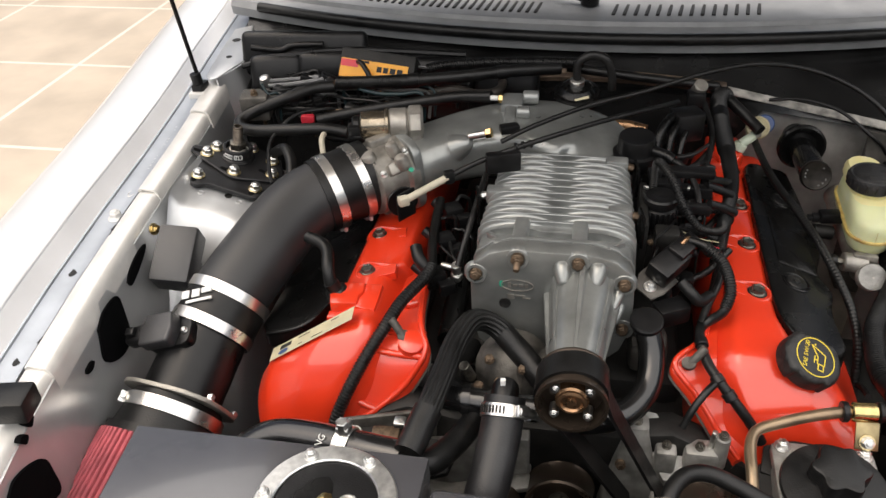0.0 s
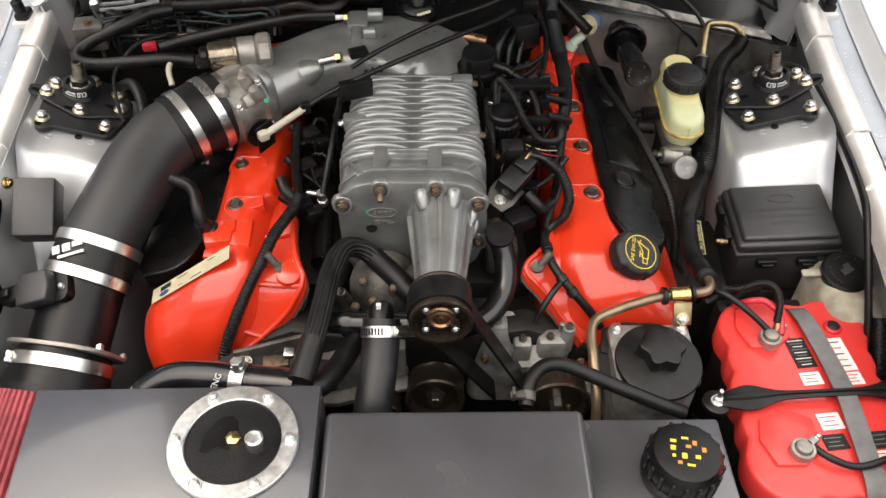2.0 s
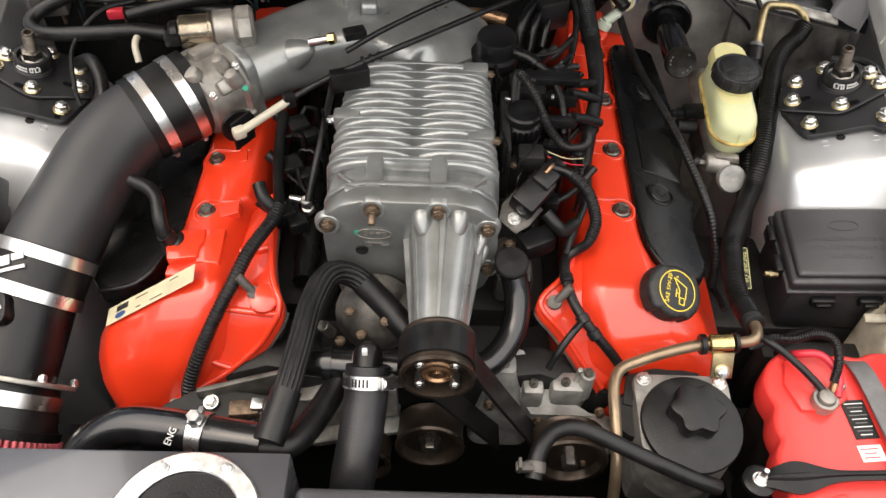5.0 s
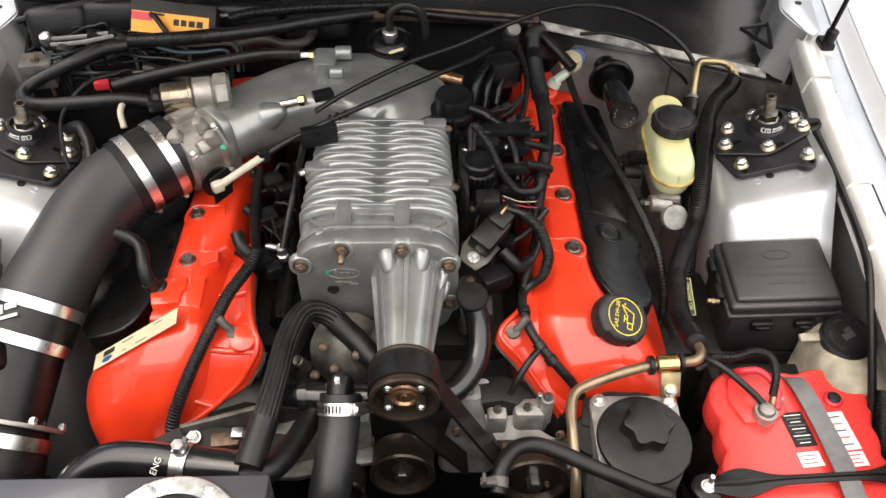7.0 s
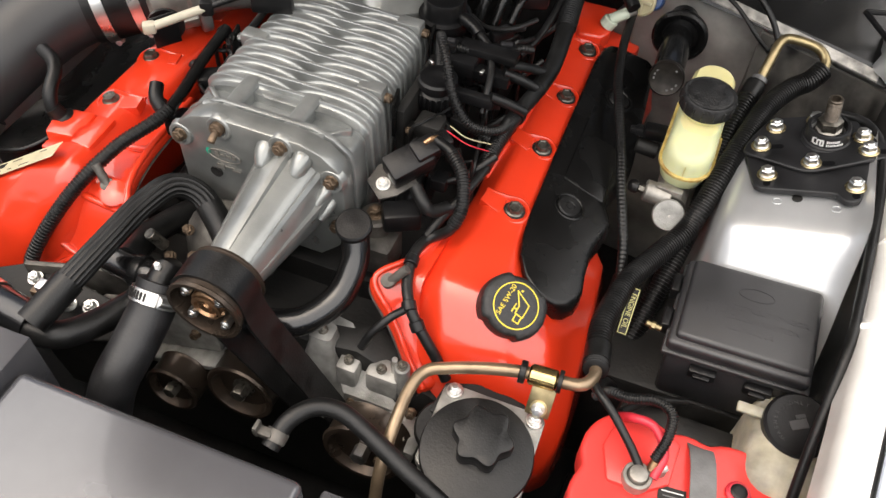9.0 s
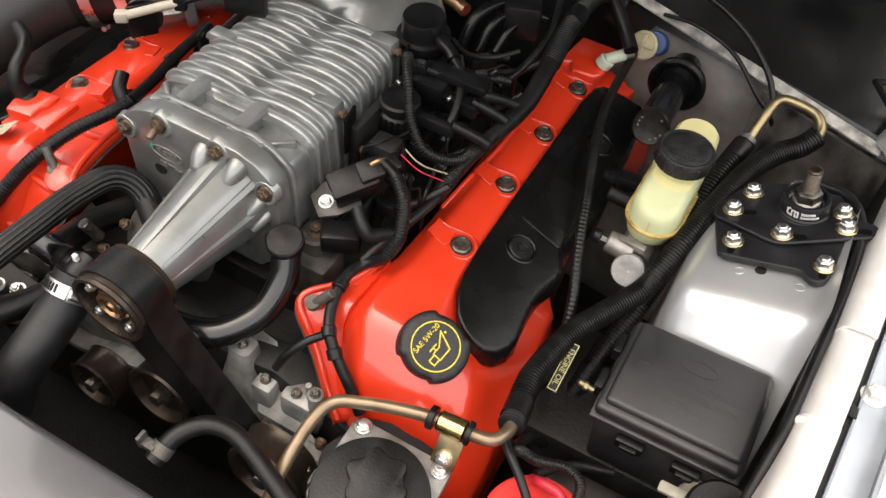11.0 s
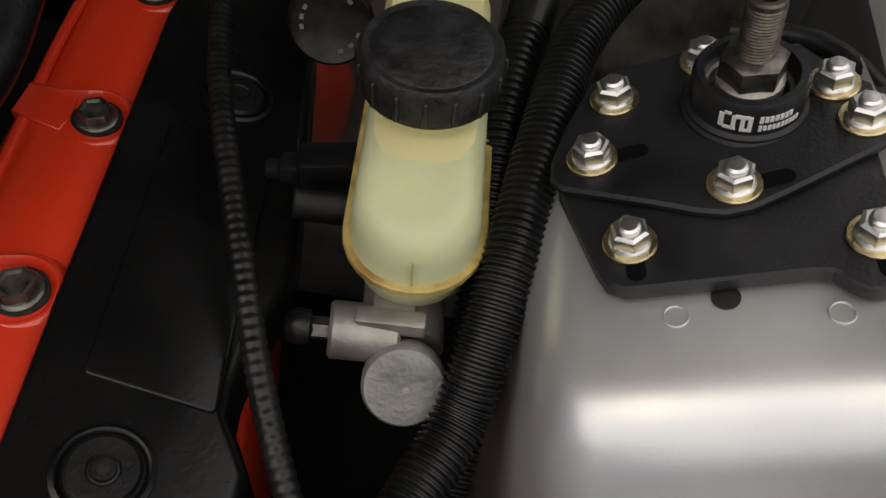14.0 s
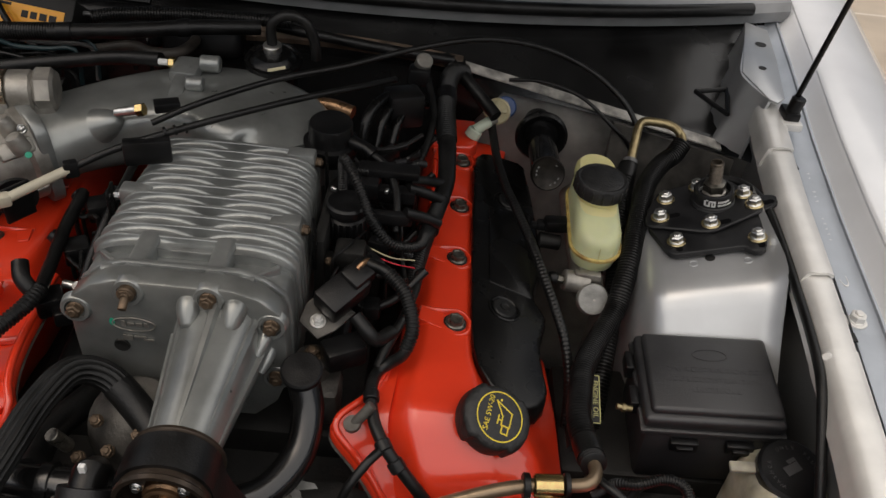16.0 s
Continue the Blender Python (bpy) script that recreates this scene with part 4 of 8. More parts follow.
            grip.append((0.0332 + 0.0042 * f * f * (3 - 2 * f), a))
        ring = lambda g, z: [t @ V(((r + g) * math.cos(a), (r + g) * math.sin(a), z - 0.0264)) for r, a in grip]
        cap = part("oil_filler_cap", loft([ring(-0.004, 0.0), ring(0, 0.002), ring(0, 0.0195), ring(-0.0012, 0.023), ring(-0.0042, 0.0252), ring(-0.0080, 0.0262), ring(-0.020, 0.0262)]), CAPBLACK, vc, "matt black cap with yellow print")
        part("print_ring", pipe(0.0245, 0.0258, 0.0003, t, 56), YELLOW, cap)
        lettering("SAE 5W-20", 0.0078, t @ Matrix.Translation((0, 0.0125, 0.0002)), YELLOW, cap)
        strokes = (((-0.0075, -0.003), (0.0015, -0.003), (0.005, -0.0005), (0.0150, 0.0065)), ((0.0150, 0.0065), (0.0075, -0.0125), (-0.0075, -0.0125), (-0.0075, -0.003)), ((-0.0075, -0.0115), (-0.0155, -0.0115), (-0.0155, -0.0045), (-0.0075, -0.0045)), ((-0.003, -0.003), (-0.003, 0.0012)), ((-0.0075, 0.0012), (0.0015, 0.0012)))
        lines = []
        for line in strokes:
            for a, b in zip(line[:-1], line[1:]):
                a, b = V((*a, 0.0002)), V((*b, 0.0002))
                lines.append(box(((b - a).length + 0.0013, 0.0013, 0.0003), t @ Matrix.Translation((a + b) / 2) @ Matrix.Rotation(math.atan2(b.y - a.y, b.x - a.x), 4, "Z")))
        part("oil_can_print", join(*lines, lathe([(0.0013, 0), (0.0013, 0.0003)], t @ Matrix.Translation((0.0172, 0.0022, 0)), 12)), YELLOW, cap)
    else:
        # foil label on the front slope
        lm = aim((-0.353, 0.778, 0.8425), (-0.53, -0.06, 0.85), (0.84, 0.115, 0.50))
        lab = part("foil_label", box((0.146, 0.027, 0.0010), lm, 0.0003, 1), PALE, vc, "pale gold foil label with dark print")
        part("print_block", box((0.020, 0.009, 0.0004), lm @ Matrix.Translation((-0.047, 0.005, 0.0005))), DARK, lab)
        part("print_oval", lathe([(0.009, 0), (0.009, 0.0004)], lm @ Matrix.Translation((-0.049, -0.006, 0.0004)) @ Matrix.Diagonal((1, 0.5, 1, 1)), 20), BLUE, lab)
        for x, y, w in ((-0.014, 0.007, 0.020), (-0.018, -0.008, 0.008), (0.012, -0.008, 0.020), (0.040, 0.007, 0.014)):
            part("print_bar", box((w, 0.0012, 0.0004), lm @ Matrix.Translation((x, y, 0.0008))), DARK, lab)
        # stepped boss that carries the breather, and its grommet
        part("breather_boss", prism([(-0.328, 0.862), (-0.296, 0.866), (-0.294, 0.842), (-0.298, 0.836), (-0.297, 0.818), (-0.334, 0.812), (-0.340, 0.832)], 0.82, 0.873, None, 0.004, 2), RED, vc)
        part("boss_step", prism([(-0.300, 0.868), (-0.272, 0.870), (-0.270, 0.812), (-0.300, 0.814)], 0.84, 0.8685, None, 0.003, 2), RED, vc)
        part("boss_ledge", prism([(-0.338, 0.818), (-0.300, 0.820), (-0.300, 0.803), (-0.338, 0.801)], 0.80, 0.856, None, 0.003, 2), RED, vc)
        gm = aim((-0.333, 0.846, 0.862), (-0.62, -0.1, 0.78))
        part("breather_grommet", lathe([(0.0175, -0.006), (0.0175, 0.005), (0.014, 0.008), (0.0095, 0.015)], gm, 24), RUBBER, vc)
        pts = [(0.300, 1.385), (0.300, 0.875), (0.308, 0.862), (0.318, 0.845), (0.329, 0.823), (0.345, 0.809), (0.366, 0.805), (0.395, 0.806), (0.412, 0.83), (0.414, 1.385)]
        lid = prism([(-u, y) for u, y in pts[::-1]], -0.03, 0.0, None, 0.005, 3)
        sh = Matrix(((1, 0, 0, XE), (0, 1, 0, 0), (0.30, 0, 1, 0.838 + 0.30 * 0.305), (0, 0, 0, 1)))
        part("coil_cover", moved(lid, sh), GLOSSBLACK, vc, "black plastic coil cover")
        part("cover_rim", tube([sh @ V((-u, y, 0.0)) for u, y in pts[1:8]], 0.0035, 40, 10), GLOSSBLACK, vc)
    return vc


for side in (1, -1):
    valve_cover(side)

# supercharger -----------------------------------------------------------
sc = thing("supercharger", (-0.036, 0.95, 0.775), "grey finned cast supercharger with a tapered drive nose", "supercharger")
SX = -0.033


XS = [SX + 0.105 * k / 24 for k in range(-24, 25)]


def rotor_floor(x):
    """Two rotor crowns side by side that meet in a cusp."""
    d = (abs(x - SX) - 0.048) / 0.0575
    return 0.9700 - 0.026 * (1 - math.sqrt(max(0.0, 1 - d * d)))


def rib_top(x):
    """A rib's top: nearly straight, rounded down over its ends."""
    d = abs(x - SX)
    f = min(1.0, max(0.0, (d - 0.066) / 0.036))
    f = f * f * (3 - 2 * f)
    return (0.9745 - 0.0015 * (d / 0.07) ** 2) * (1 - f) + (rotor_floor(x) + 0.006) * f


def blower_ring(y, lift, drop, wide):
    """lift: height over the floor; drop: depth under the rib's top (the lower of the two counts)."""
    k = 1.0 + wide
    row = []
    for x in XS:
        lo, hi = rotor_floor(x), rib_top(x)
        z = lo + lift if drop is None else max(lo + lift, hi - drop)
        row.append(V((SX + (x - SX) * k, y, min(z, hi))))
    return row + [V((SX + 0.109 * k, y, 0.89)), V((SX + 0.104 * k, y, 0.80)), V((SX - 0.104 * k, y, 0.80)), V((SX - 0.109 * k, y, 0.89))]


rings = []
N_FIN = 11
for i in range(N_FIN):
    y = 0.885 + 0.0187 * i
    taper = -0.09 * i / N_FIN
    for dy, lift, drop, w in ((0.0, 0.0, None, -0.02), (0.0096, -0.0006, None, -0.02), (0.0108, 0.0, None, -0.02), (0.0118, 0.0010, None, -0.018), (0.0124, 0.0022, None, -0.012), (0.0126, 0.0022, 0.0010, 0.0), (0.0132, 0.0022, 0.0002, 0.006), (0.0140, 0.0022, 0.0, 0.009), (0.0166, 0.0022, 0.0, 0.009), (0.0176, 0.0022, 0.0008, 0.004), (0.0180, 0.0015, None, -0.014)):
        rings.append(blower_ring(y + dy, lift, drop, w + taper))
part("finned_housing", loft(rings), CAST, sc, smooth=28)
# raised lands that cross the fins
for x in (-0.078, -0.001):
    part("web", box((0.021, 0.070, 0.024), Matrix.Translation((x, 0.872, 0.9635)), 0.005, 3), CAST, sc)
part("cross_land", box((0.064, 0.016, 0.02), Matrix.Translation((-0.039, 0.892, 0.958)), 0.004, 2), CAST, sc)
part("cross_land", box((0.150, 0.012, 0.02), Matrix.Translation((-0.036, 0.849, 0.962)), 0.003), CAST, sc)
front = [(-0.105, 0.905), (-0.1045, 0.940), (-0.100, 0.952), (-0.080, 0.969), (-0.055, 0.977), (0.055, 0.977), (0.080, 0.969), (0.100, 0.952), (0.1045, 0.940), (0.106, 0.905), (0.106, 0.862), (0.094, 0.825), (0.07, 0.80), (-0.07, 0.80), (-0.095, 0.825), (-0.104, 0.862)]
part("front_cover", prism([(x, z) for x, z in front], 0.0, 0.026, Matrix.Translation((SX, 0.848, 0)) @ Matrix.Rotation(radians(90), 4, "X"), 0.0032, 2), CAST_NOSE, sc)
part("cover_flange", prism([(x * 1.006, (z - 0.89) * 1.004 + 0.889) for x, z in front], 0.0, 0.008, Matrix.Translation((SX, 0.859, 0)) @ Matrix.Rotation(radians(90), 4, "X"), 0.002, 2), CAST, sc)
part("deck", prism([(x * 0.985, min(z, 0.958) if z > 0.9 else z) for x, z in front], 0.0, 0.042, Matrix.Translation((SX, 0.892, 0)) @ Matrix.Rotation(radians(90), 4, "X"), 0.005, 2), CAST, sc)
for sx in (-1, 1):
    part("corner_rib", box((0.03, 0.006, 0.012), Matrix.Translation((SX + 0.078 * sx, 0.872, 0.958)) @ Matrix.Rotation(0.7 * sx, 4, "Z"), 0.002), CAST, sc)
for x, z in ((-0.130, 0.940), (-0.076, 0.968), (0.0, 0.968), (0.059, 0.940), (0.062, 0.868)):
    part("bolt_boss", lathe([(0.0165, 0), (0.0145, 0.008), (0.0135, 0.009), (0.0102, 0.009), (0.010, 0.004), (0.0001, 0.004)], aim((x, 0.828, z - 0.004), (0, -1, 0.15)), 20), CAST_NOSE, sc)
    bolt(sc, (x, 0.823, z - 0.003), (0, -1, 0.15), 0.0072, RUSTY, None, 0.3)
# tapered nose
NX, NZ = 0.005, 0.903
rings = []
for t in np.linspace(0, 1, 9):
    y = 0.828 - 0.14 * t
    rx, rz = 0.044 * (1 - t) + 0.031 * t, 0.056 * (1 - t) + 0.031 * t
    cx, cz = 0.008 * (1 - t) + NX * t, 0.902 * (1 - t) + NZ * t
    ring = []
    for k in range(28):
        a = 2 * math.pi * k / 28
        sq = 1.0 / max(abs(math.cos(a)), abs(math.sin(a))) ** (0.3 * (1 - t))
        ring.append(V((cx + rx * sq * math.cos(a), y, cz + rz * sq * math.sin(a))))
    rings.append(ring)
part("drive_nose", loft(rings), CAST_NOSE, sc)
for a in (8, 42, 92, 138, 172):
    ca, sa = math.cos(radians(a)), math.sin(radians(a))
    p0, p1 = V((0.008 + 0.0505 * ca, 0.826, 0.902 + 0.062 * sa)), V((NX + 0.0325 * ca, 0.695, NZ + 0.0325 * sa))
    q0, q1 = p0 - V((ca, 0, sa)) * 0.010, p1 - V((ca, 0, sa)) * 0.006
    side_way = V((-sa, 0, ca))
    part("nose_rib", loft([[q - side_way * w, p - side_way * w * 0.45, p + side_way * w * 0.45, q + side_way * w] for p, q, w in ((p0, q0, 0.0070), (p0.lerp(p1, 0.5), q0.lerp(q1, 0.5), 0.0052), (p1, q1, 0.0036))]), CAST_NOSE, sc, smooth=60)
for x, z, r in ((-0.019, 0.956, 0.0165), (0.025, 0.957, 0.0165), (0.052, 0.925, 0.011), (0.055, 0.902, 0.010)):
    part("nose_pad", tube([(x, 0.828, z), (x, 0.818, z - 0.003), (x + (NX - x) * 0.1, 0.803, z - 0.013)], r, 10, 18, rad=lambda t, r=r: r * (0.74 - 0.34 * t * t)), CAST_NOSE, sc, smooth=70)
part("hanging_stud", join(cyl(0.0085, 0.008, aim((-0.076, 0.822, 0.966), (0, -1, 0.1)), 14), cyl(0.0042, 0.015, aim((-0.076, 0.816, 0.966), (0, -0.9, -0.45)), 12)), RUSTY, sc, "browned hanging stud")
# drive pulley
py = aim((NX, 0.690, NZ), (0, -1, 0))
pl = part("drive_pulley", lathe([(0.030, 0), (0.041, 0.001), (0.0415, 0.004), (0.0395, 0.006), (0.0395, 0.048), (0.0415, 0.050), (0.041, 0.054), (0.037, 0.054), (0.0355, 0.044), (0.0355, 0.030), (0.020, 0.028)], py, 48), BRONZE, sc, "dark brown ribbed drive pulley")
part("hub", lathe([(0.019, 0.02), (0.019, 0.044), (0.0165, 0.046), (0.0165, 0.049), (0.013, 0.050), (0.011, 0.047), (0.006, 0.047), (0.005, 0.05)], py, 32), HUB, pl, "bronze coloured hub")
for k in range(4):
    a = radians(45 + 90 * k)
    part("pulley_bolt", join(cyl(0.0055, 0.016, py @ Matrix.Translation((0.027 * math.cos(a), 0.027 * math.sin(a), 0.034)), 14), cyl(0.0032, 0.004, py @ Matrix.Translation((0.027 * math.cos(a), 0.027 * math.sin(a), 0.049)), 8)), STEEL, pl)
# moulded badge and dark plug on the front cover
lg = aim((-0.076, 0.8212, 0.923), (0, -1, 0))
part("oval_badge", pipe(0.020, 0.0215, 0.0012, lg @ Matrix.Diagonal((1, 0.42, 1, 1)), 40), ALU, sc, "raised oval badge")
for x, y, w, h in ((-0.010, 0, 0.004, 0.007), (-0.003, 0, 0.006, 0.003), (0.005, 0, 0.006, 0.004), (0.012, 0, 0.004, 0.005), (-0.008, -0.019, 0.009, 0.007), (0.004, -0.017, 0.012, 0.002), (0.012, -0.0205, 0.010, 0.002)):
    part("badge_bar", box((w, h, 0.0012), lg @ Matrix.Translation((x, y, 0.0004))), ALU, sc)
part("paint_dab", lathe([(0.005, 0), (0.005, 0.0007)], lg @ Matrix.Translation((-0.021, 0.001, 0)) @ Matrix.Diagonal((0.5, 1, 1, 1)), 12), GREEN, sc)
part("plug", lathe([(0.008, 0), (0.0075, 0.002), (0.004, 0.001)], aim((-0.092, 0.822, 0.892), (0, -1, 0)), 18), DARK, sc)
for x, y, z, sd in ((0.044, 1.083, 0.962, 1), (0.050, 0.951, 0.960, 1), (-0.122, 0.985, 0.958, -1)):
    part("side_lug", box((0.034, 0.021, 0.024), Matrix.Translation((x, y, z)), 0.004), CAST, sc)
    bolt(sc, (x + 0.017 * sd, y, z - 0.002), (sd, 0, 0), 0.0055, STEEL if sd < 0 else RUSTY, None)
    part("lug_bracket", box((0.004, 0.03, 0.05), Matrix.Translation((x + 0.03 * sd, y, z - 0.02)) @ Matrix.Rotation(0.2, 4, "Z"), 0.001), GLOSSBLACK, sc)

# inlet plenum and throttle body
pn = thing("inlet_plenum", (-0.12, 1.18, 0.86), "smooth grey cast inlet elbow behind the supercharger", "inlet plenum")
cl = [(-0.292, 1.112, 0.926), (-0.245, 1.145, 0.934), (-0.18, 1.175, 0.942), (-0.11, 1.19, 0.946), (-0.045, 1.182, 0.944), (0.005, 1.16, 0.936), (0.034, 1.12, 0.922)]
hw = [0.056, 0.058, 0.062, 0.07, 0.084, 0.082, 0.06]
hh = [0.048, 0.046, 0.045, 0.046, 0.045, 0.043, 0.036]
line = smooth_line(cl, 26)
rings = []
for i, p in enumerate(line):
    d = (line[min(i + 1, 25)] - line[max(i - 1, 0)])
    d.z = 0
    d.normalize()
    sd = V((d.y, -d.x, 0))
    t = i / 25 * 6
    w, h = float(np.interp(t, range(7), hw)), float(np.interp(t, range(7), hh))
    e = float(np.interp(t, range(7), [1.0, 0.8, 0.6, 0.5, 0.5, 0.55, 0.7]))
    rings.append([p + sd * (w * math.copysign(abs(math.cos(a)) ** e, math.cos(a))) + V((0, 0, h * math.copysign(abs(math.sin(a)) ** e, math.sin(a)))) for a in (2 * math.pi * k / 32 for k in range(32))])
part("elbow", loft(rings), CAST_NOSE, pn, smooth=60)
part("rear_housing", span(SX - 0.085, SX + 0.08, 1.085, 1.17, 0.80, 0.945, 0.03, 4), CAST_NOSE, pn)
part("throttle_flange", prism(rounded(0.125, 0.115, 0.03), 0, 0.016, aim((-0.290, 1.113, 0.926), (-0.70, -0.70, -0.05), (0, 0, 1)), 0.003), CAST, pn)
part("cable_bracket", join(box((0.036, 0.05, 0.03), Matrix.Translation((-0.128, 1.215, 0.99)), 0.006), box((0.02, 0.09, 0.02), Matrix.Translation((-0.128, 1.17, 0.985)) @ Matrix.Rotation(radians(18), 4, "X"), 0.005)), CAST, pn)
part("side_boss", cyl(0.011, 0.026, aim((-0.112, 1.222, 1.004), (1, 0.05, 0)), 18, 0.002), CAST, pn)
part("side_boss", cyl(0.010, 0.022, aim((-0.118, 1.176, 0.998), (1, 0.05, 0)), 18, 0.002), CAST, pn)
barb = part("hose_barb", cyl(0.0042, 0.016, aim((-0.166, 1.220, 1.001), (1, 0.05, 0)), 14), WHITE, pn, "white plastic nozzle")
part("brass_hex", cyl(0.0075, 0.008, aim((-0.153, 1.2207, 1.001), (1, 0.05, 0)), 6), BRASS, barb)
part("vacuum_port", loft([[aim((-0.196, 1.108, 0.970), (1, -0.08, 0.55)) @ V((r * math.cos(a), r * math.sin(a), h)) for a in (2 * math.pi * k / 24 for k in range(24))] for h, r in ((-0.012, 0.022), (0.004, 0.0165), (0.014, 0.0105), (0.018, 0.006))]), CAST_NOSE, pn, smooth=70)
port = part("port_nozzle", cyl(0.0058, 0.028, aim((-0.184, 1.1075, 0.986), (1, -0.06, 0.28)), 16), STEEL, pn, "bright steel nozzle")
part("brass_hex", cyl(0.0082, 0.010, aim((-0.157, 1.1055, 0.9935), (1, -0.06, 0.28)), 6), BRASS, port)
tb = thing("air_throttle", (-0.30, 1.055, 0.87), "bare dirty aluminium throttle body with a motor on top", "throttle body")
AX = V((0.69, 0.72, 0.07)).normalized()
part("bore", lathe([(0.05, 0), (0.056, 0.005), (0.056, 0.05), (0.062, 0.055), (0.062, 0.07)], aim(V((-0.297, 1.107, 0.925)) - AX * 0.07, AX), 36), ALU, tb)
for a in range(6):
    ra = radians(20 + 60 * a)
    mm = aim(V((-0.297, 1.107, 0.925)) - AX * 0.05, AX) @ Matrix.Translation((0.058 * math.cos(ra), 0.058 * math.sin(ra), 0))
    part("casting_lug", box((0.018, 0.02, 0.04), mm @ Matrix.Rotation(ra, 4, "Z") @ Matrix.Translation((0, 0, 0.02)), 0.004), ALU, tb)
ma = aim((-0.362, 1.108, 0.995), (1, 0.22, 0))
motor = part("idle_motor", join(cyl(0.0218, 0.046, ma @ Matrix.Translation((0, 0, 0.004)), 32, 0.002), cyl(0.0255, 0.006, ma @ Matrix.Translation((0, 0, 0.043)), 32, 0.001)), MOTOR, tb, "shiny bronze tinted idle motor")
part("end_plug", join(cyl(0.0165, 0.014, ma @ Matrix.Translation((0, 0, -0.010)), 20, 0.003), box((0.022, 0.016, 0.020), ma @ Matrix.Translation((0.012, 0.0, -0.006)), 0.003)), PLASTIC, motor, "black plug")
part("sensor_housing", join(cyl(0.0255, 0.030, ma @ Matrix.Translation((0, 0, 0.049)), 10, 0.003), cyl(0.0280, 0.024, ma @ Matrix.Translation((-0.002, 0, 0.079)), 7, 0.004), box((0.055, 0.040, 0.035), Matrix.Translation((-0.288, 1.126, 0.972)) @ Matrix.Rotation(0.15, 4, "Z"), 0.008)), ALU, tb)
for dx, dy, dz, r in ((-0.035, -0.06, 0.045, 0.013), (0.0, -0.045, 0.058, 0.010), (0.018, -0.06, 0.045, 0.011)):
    part("cast_boss", lathe([(r, -0.012), (r, 0.004), (r * 0.75, 0.009), (r * 0.3, 0.010)], aim(V((-0.297, 1.107, 0.925)) + V((dx, dy, dz)), (-0.3, -0.2, 1)), 18), ALU, tb)
part("gasket_plate", prism(rounded(0.12, 0.11, 0.03), 0, 0.004, aim(V((-0.297, 1.107, 0.925)) - AX * 0.001, AX, (0, 0, 1)), 0.001), DARK, tb)
part("linkage_plate", join(box((0.004, 0.035, 0.045), Matrix.Translation((-0.262, 0.99, 0.928)) @ Matrix.Rotation(-0.6, 4, "Z"), 0.001), lathe([(0.024, 0), (0.024, 0.005)], aim((-0.272, 1.005, 0.925), (0.55, -0.83, 0)), 24)), PLASTIC, tb)
for p in ((-0.30, 1.02, 0.958), (-0.275, 1.06, 0.978)):
    bolt(tb, p, (-0.3, -0.3, 1), 0.005, STEEL, None)
part("paint_dab", lathe([(0.004, 0), (0.004, 0.0008)], aim((-0.262, 1.035, 0.962), (0.3, -0.5, 0.8)), 10), GREEN, tb)

# intake tube, couplers, air meter and filter
it = thing("intake_tube", (-0.45, 0.9, 0.80), "fat satin black plastic intake tube with a bend", "intake tube")
PIPE = [(-0.510, 0.795, 0.821), (-0.494, 0.846, 0.851), (-0.471, 0.905, 0.877), (-0.450, 0.962, 0.896), (-0.425, 1.004, 0.909), (-0.385, 1.040, 0.918)]
part("tube", tube(PIPE, 0.056, 40, 36), TUBE, it)
k0, k1 = V((-0.410, 1.019, 0.913)), V((-0.340, 1.075, 0.925))
part("coupler", tube([k0, k0.lerp(k1, 0.5), k1], 0.0595, 10, 36), RUBBER, it, "black rubber coupler")
kd = (k1 - k0).normalized()
clamp_band(it, k0.lerp(k1, 0.22), kd, 0.0597, 0.015, 1.2, label="bright stainless band clamp")
clamp_band(it, k0.lerp(k1, 0.72), kd, 0.0597, 0.015, 1.2, label="bright stainless band clamp")
c0, c1 = V((-0.512, 0.786, 0.816)), V((-0.4946, 0.842, 0.8485))
cd = (c1 - c0).normalized()
part("coupler", tube([c0, c0.lerp(c1, 0.5), c1], 0.0592, 10, 36), RUBBER, it, "black rubber coupler with white print")
clamp_band(it, c0.lerp(c1, 0.12), cd, 0.0594, 0.016, 3.0, label="bright stainless band clamp")
clamp_band(it, c0.lerp(c1, 0.86), cd, 0.0594, 0.016, 3.0, label="bright stainless band clamp")
lm = aim(c0.lerp(c1, 0.5) + V((-0.012, -0.024, 0.0545)), (-0.2, -0.42, 0.88), (0.93, 0.1, 0.25))
for x, y, w, h in ((-0.020, 0.002, 0.011, 0.012), (-0.004, 0.002, 0.012, 0.012), (0.013, 0.004, 0.016, 0.008), (0.002, -0.010, 0.040, 0.004)):
    part("print_bar", box((w, h, 0.002), lm @ Matrix.Translation((x, y, 0))), WHITE, it)
mf = thing("air_meter", (-0.53, 0.72, 0.72), "black plastic air meter housing with a metal flange", "air meter")
MA = V((-0.14, -0.88, -0.45)).normalized()
m0 = V((-0.511, 0.790, 0.818))
part("housing", tube([m0, m0 + MA * 0.11], 0.055, 8, 36), PLASTIC, mf)
bm1 = aim(m0 + MA * 0.040 + V((-0.030, -0.016, 0.052)), (-0.3, -0.4, 0.86), (0.95, 0, 0.3))
part("sensor_base", prism(rounded(0.072, 0.040, 0.012), -0.012, 0.006, bm1 @ Matrix.Translation((0.006, 0, -0.004)), 0.002), PLASTIC, mf)
part("sensor_block", prism([(-0.026, -0.022), (0.022, -0.022), (0.026, 0.0), (0.020, 0.024), (-0.022, 0.024), (-0.028, 0.0)], 0.0, 0.022, bm1, 0.004, 3), BOXBLACK, mf)
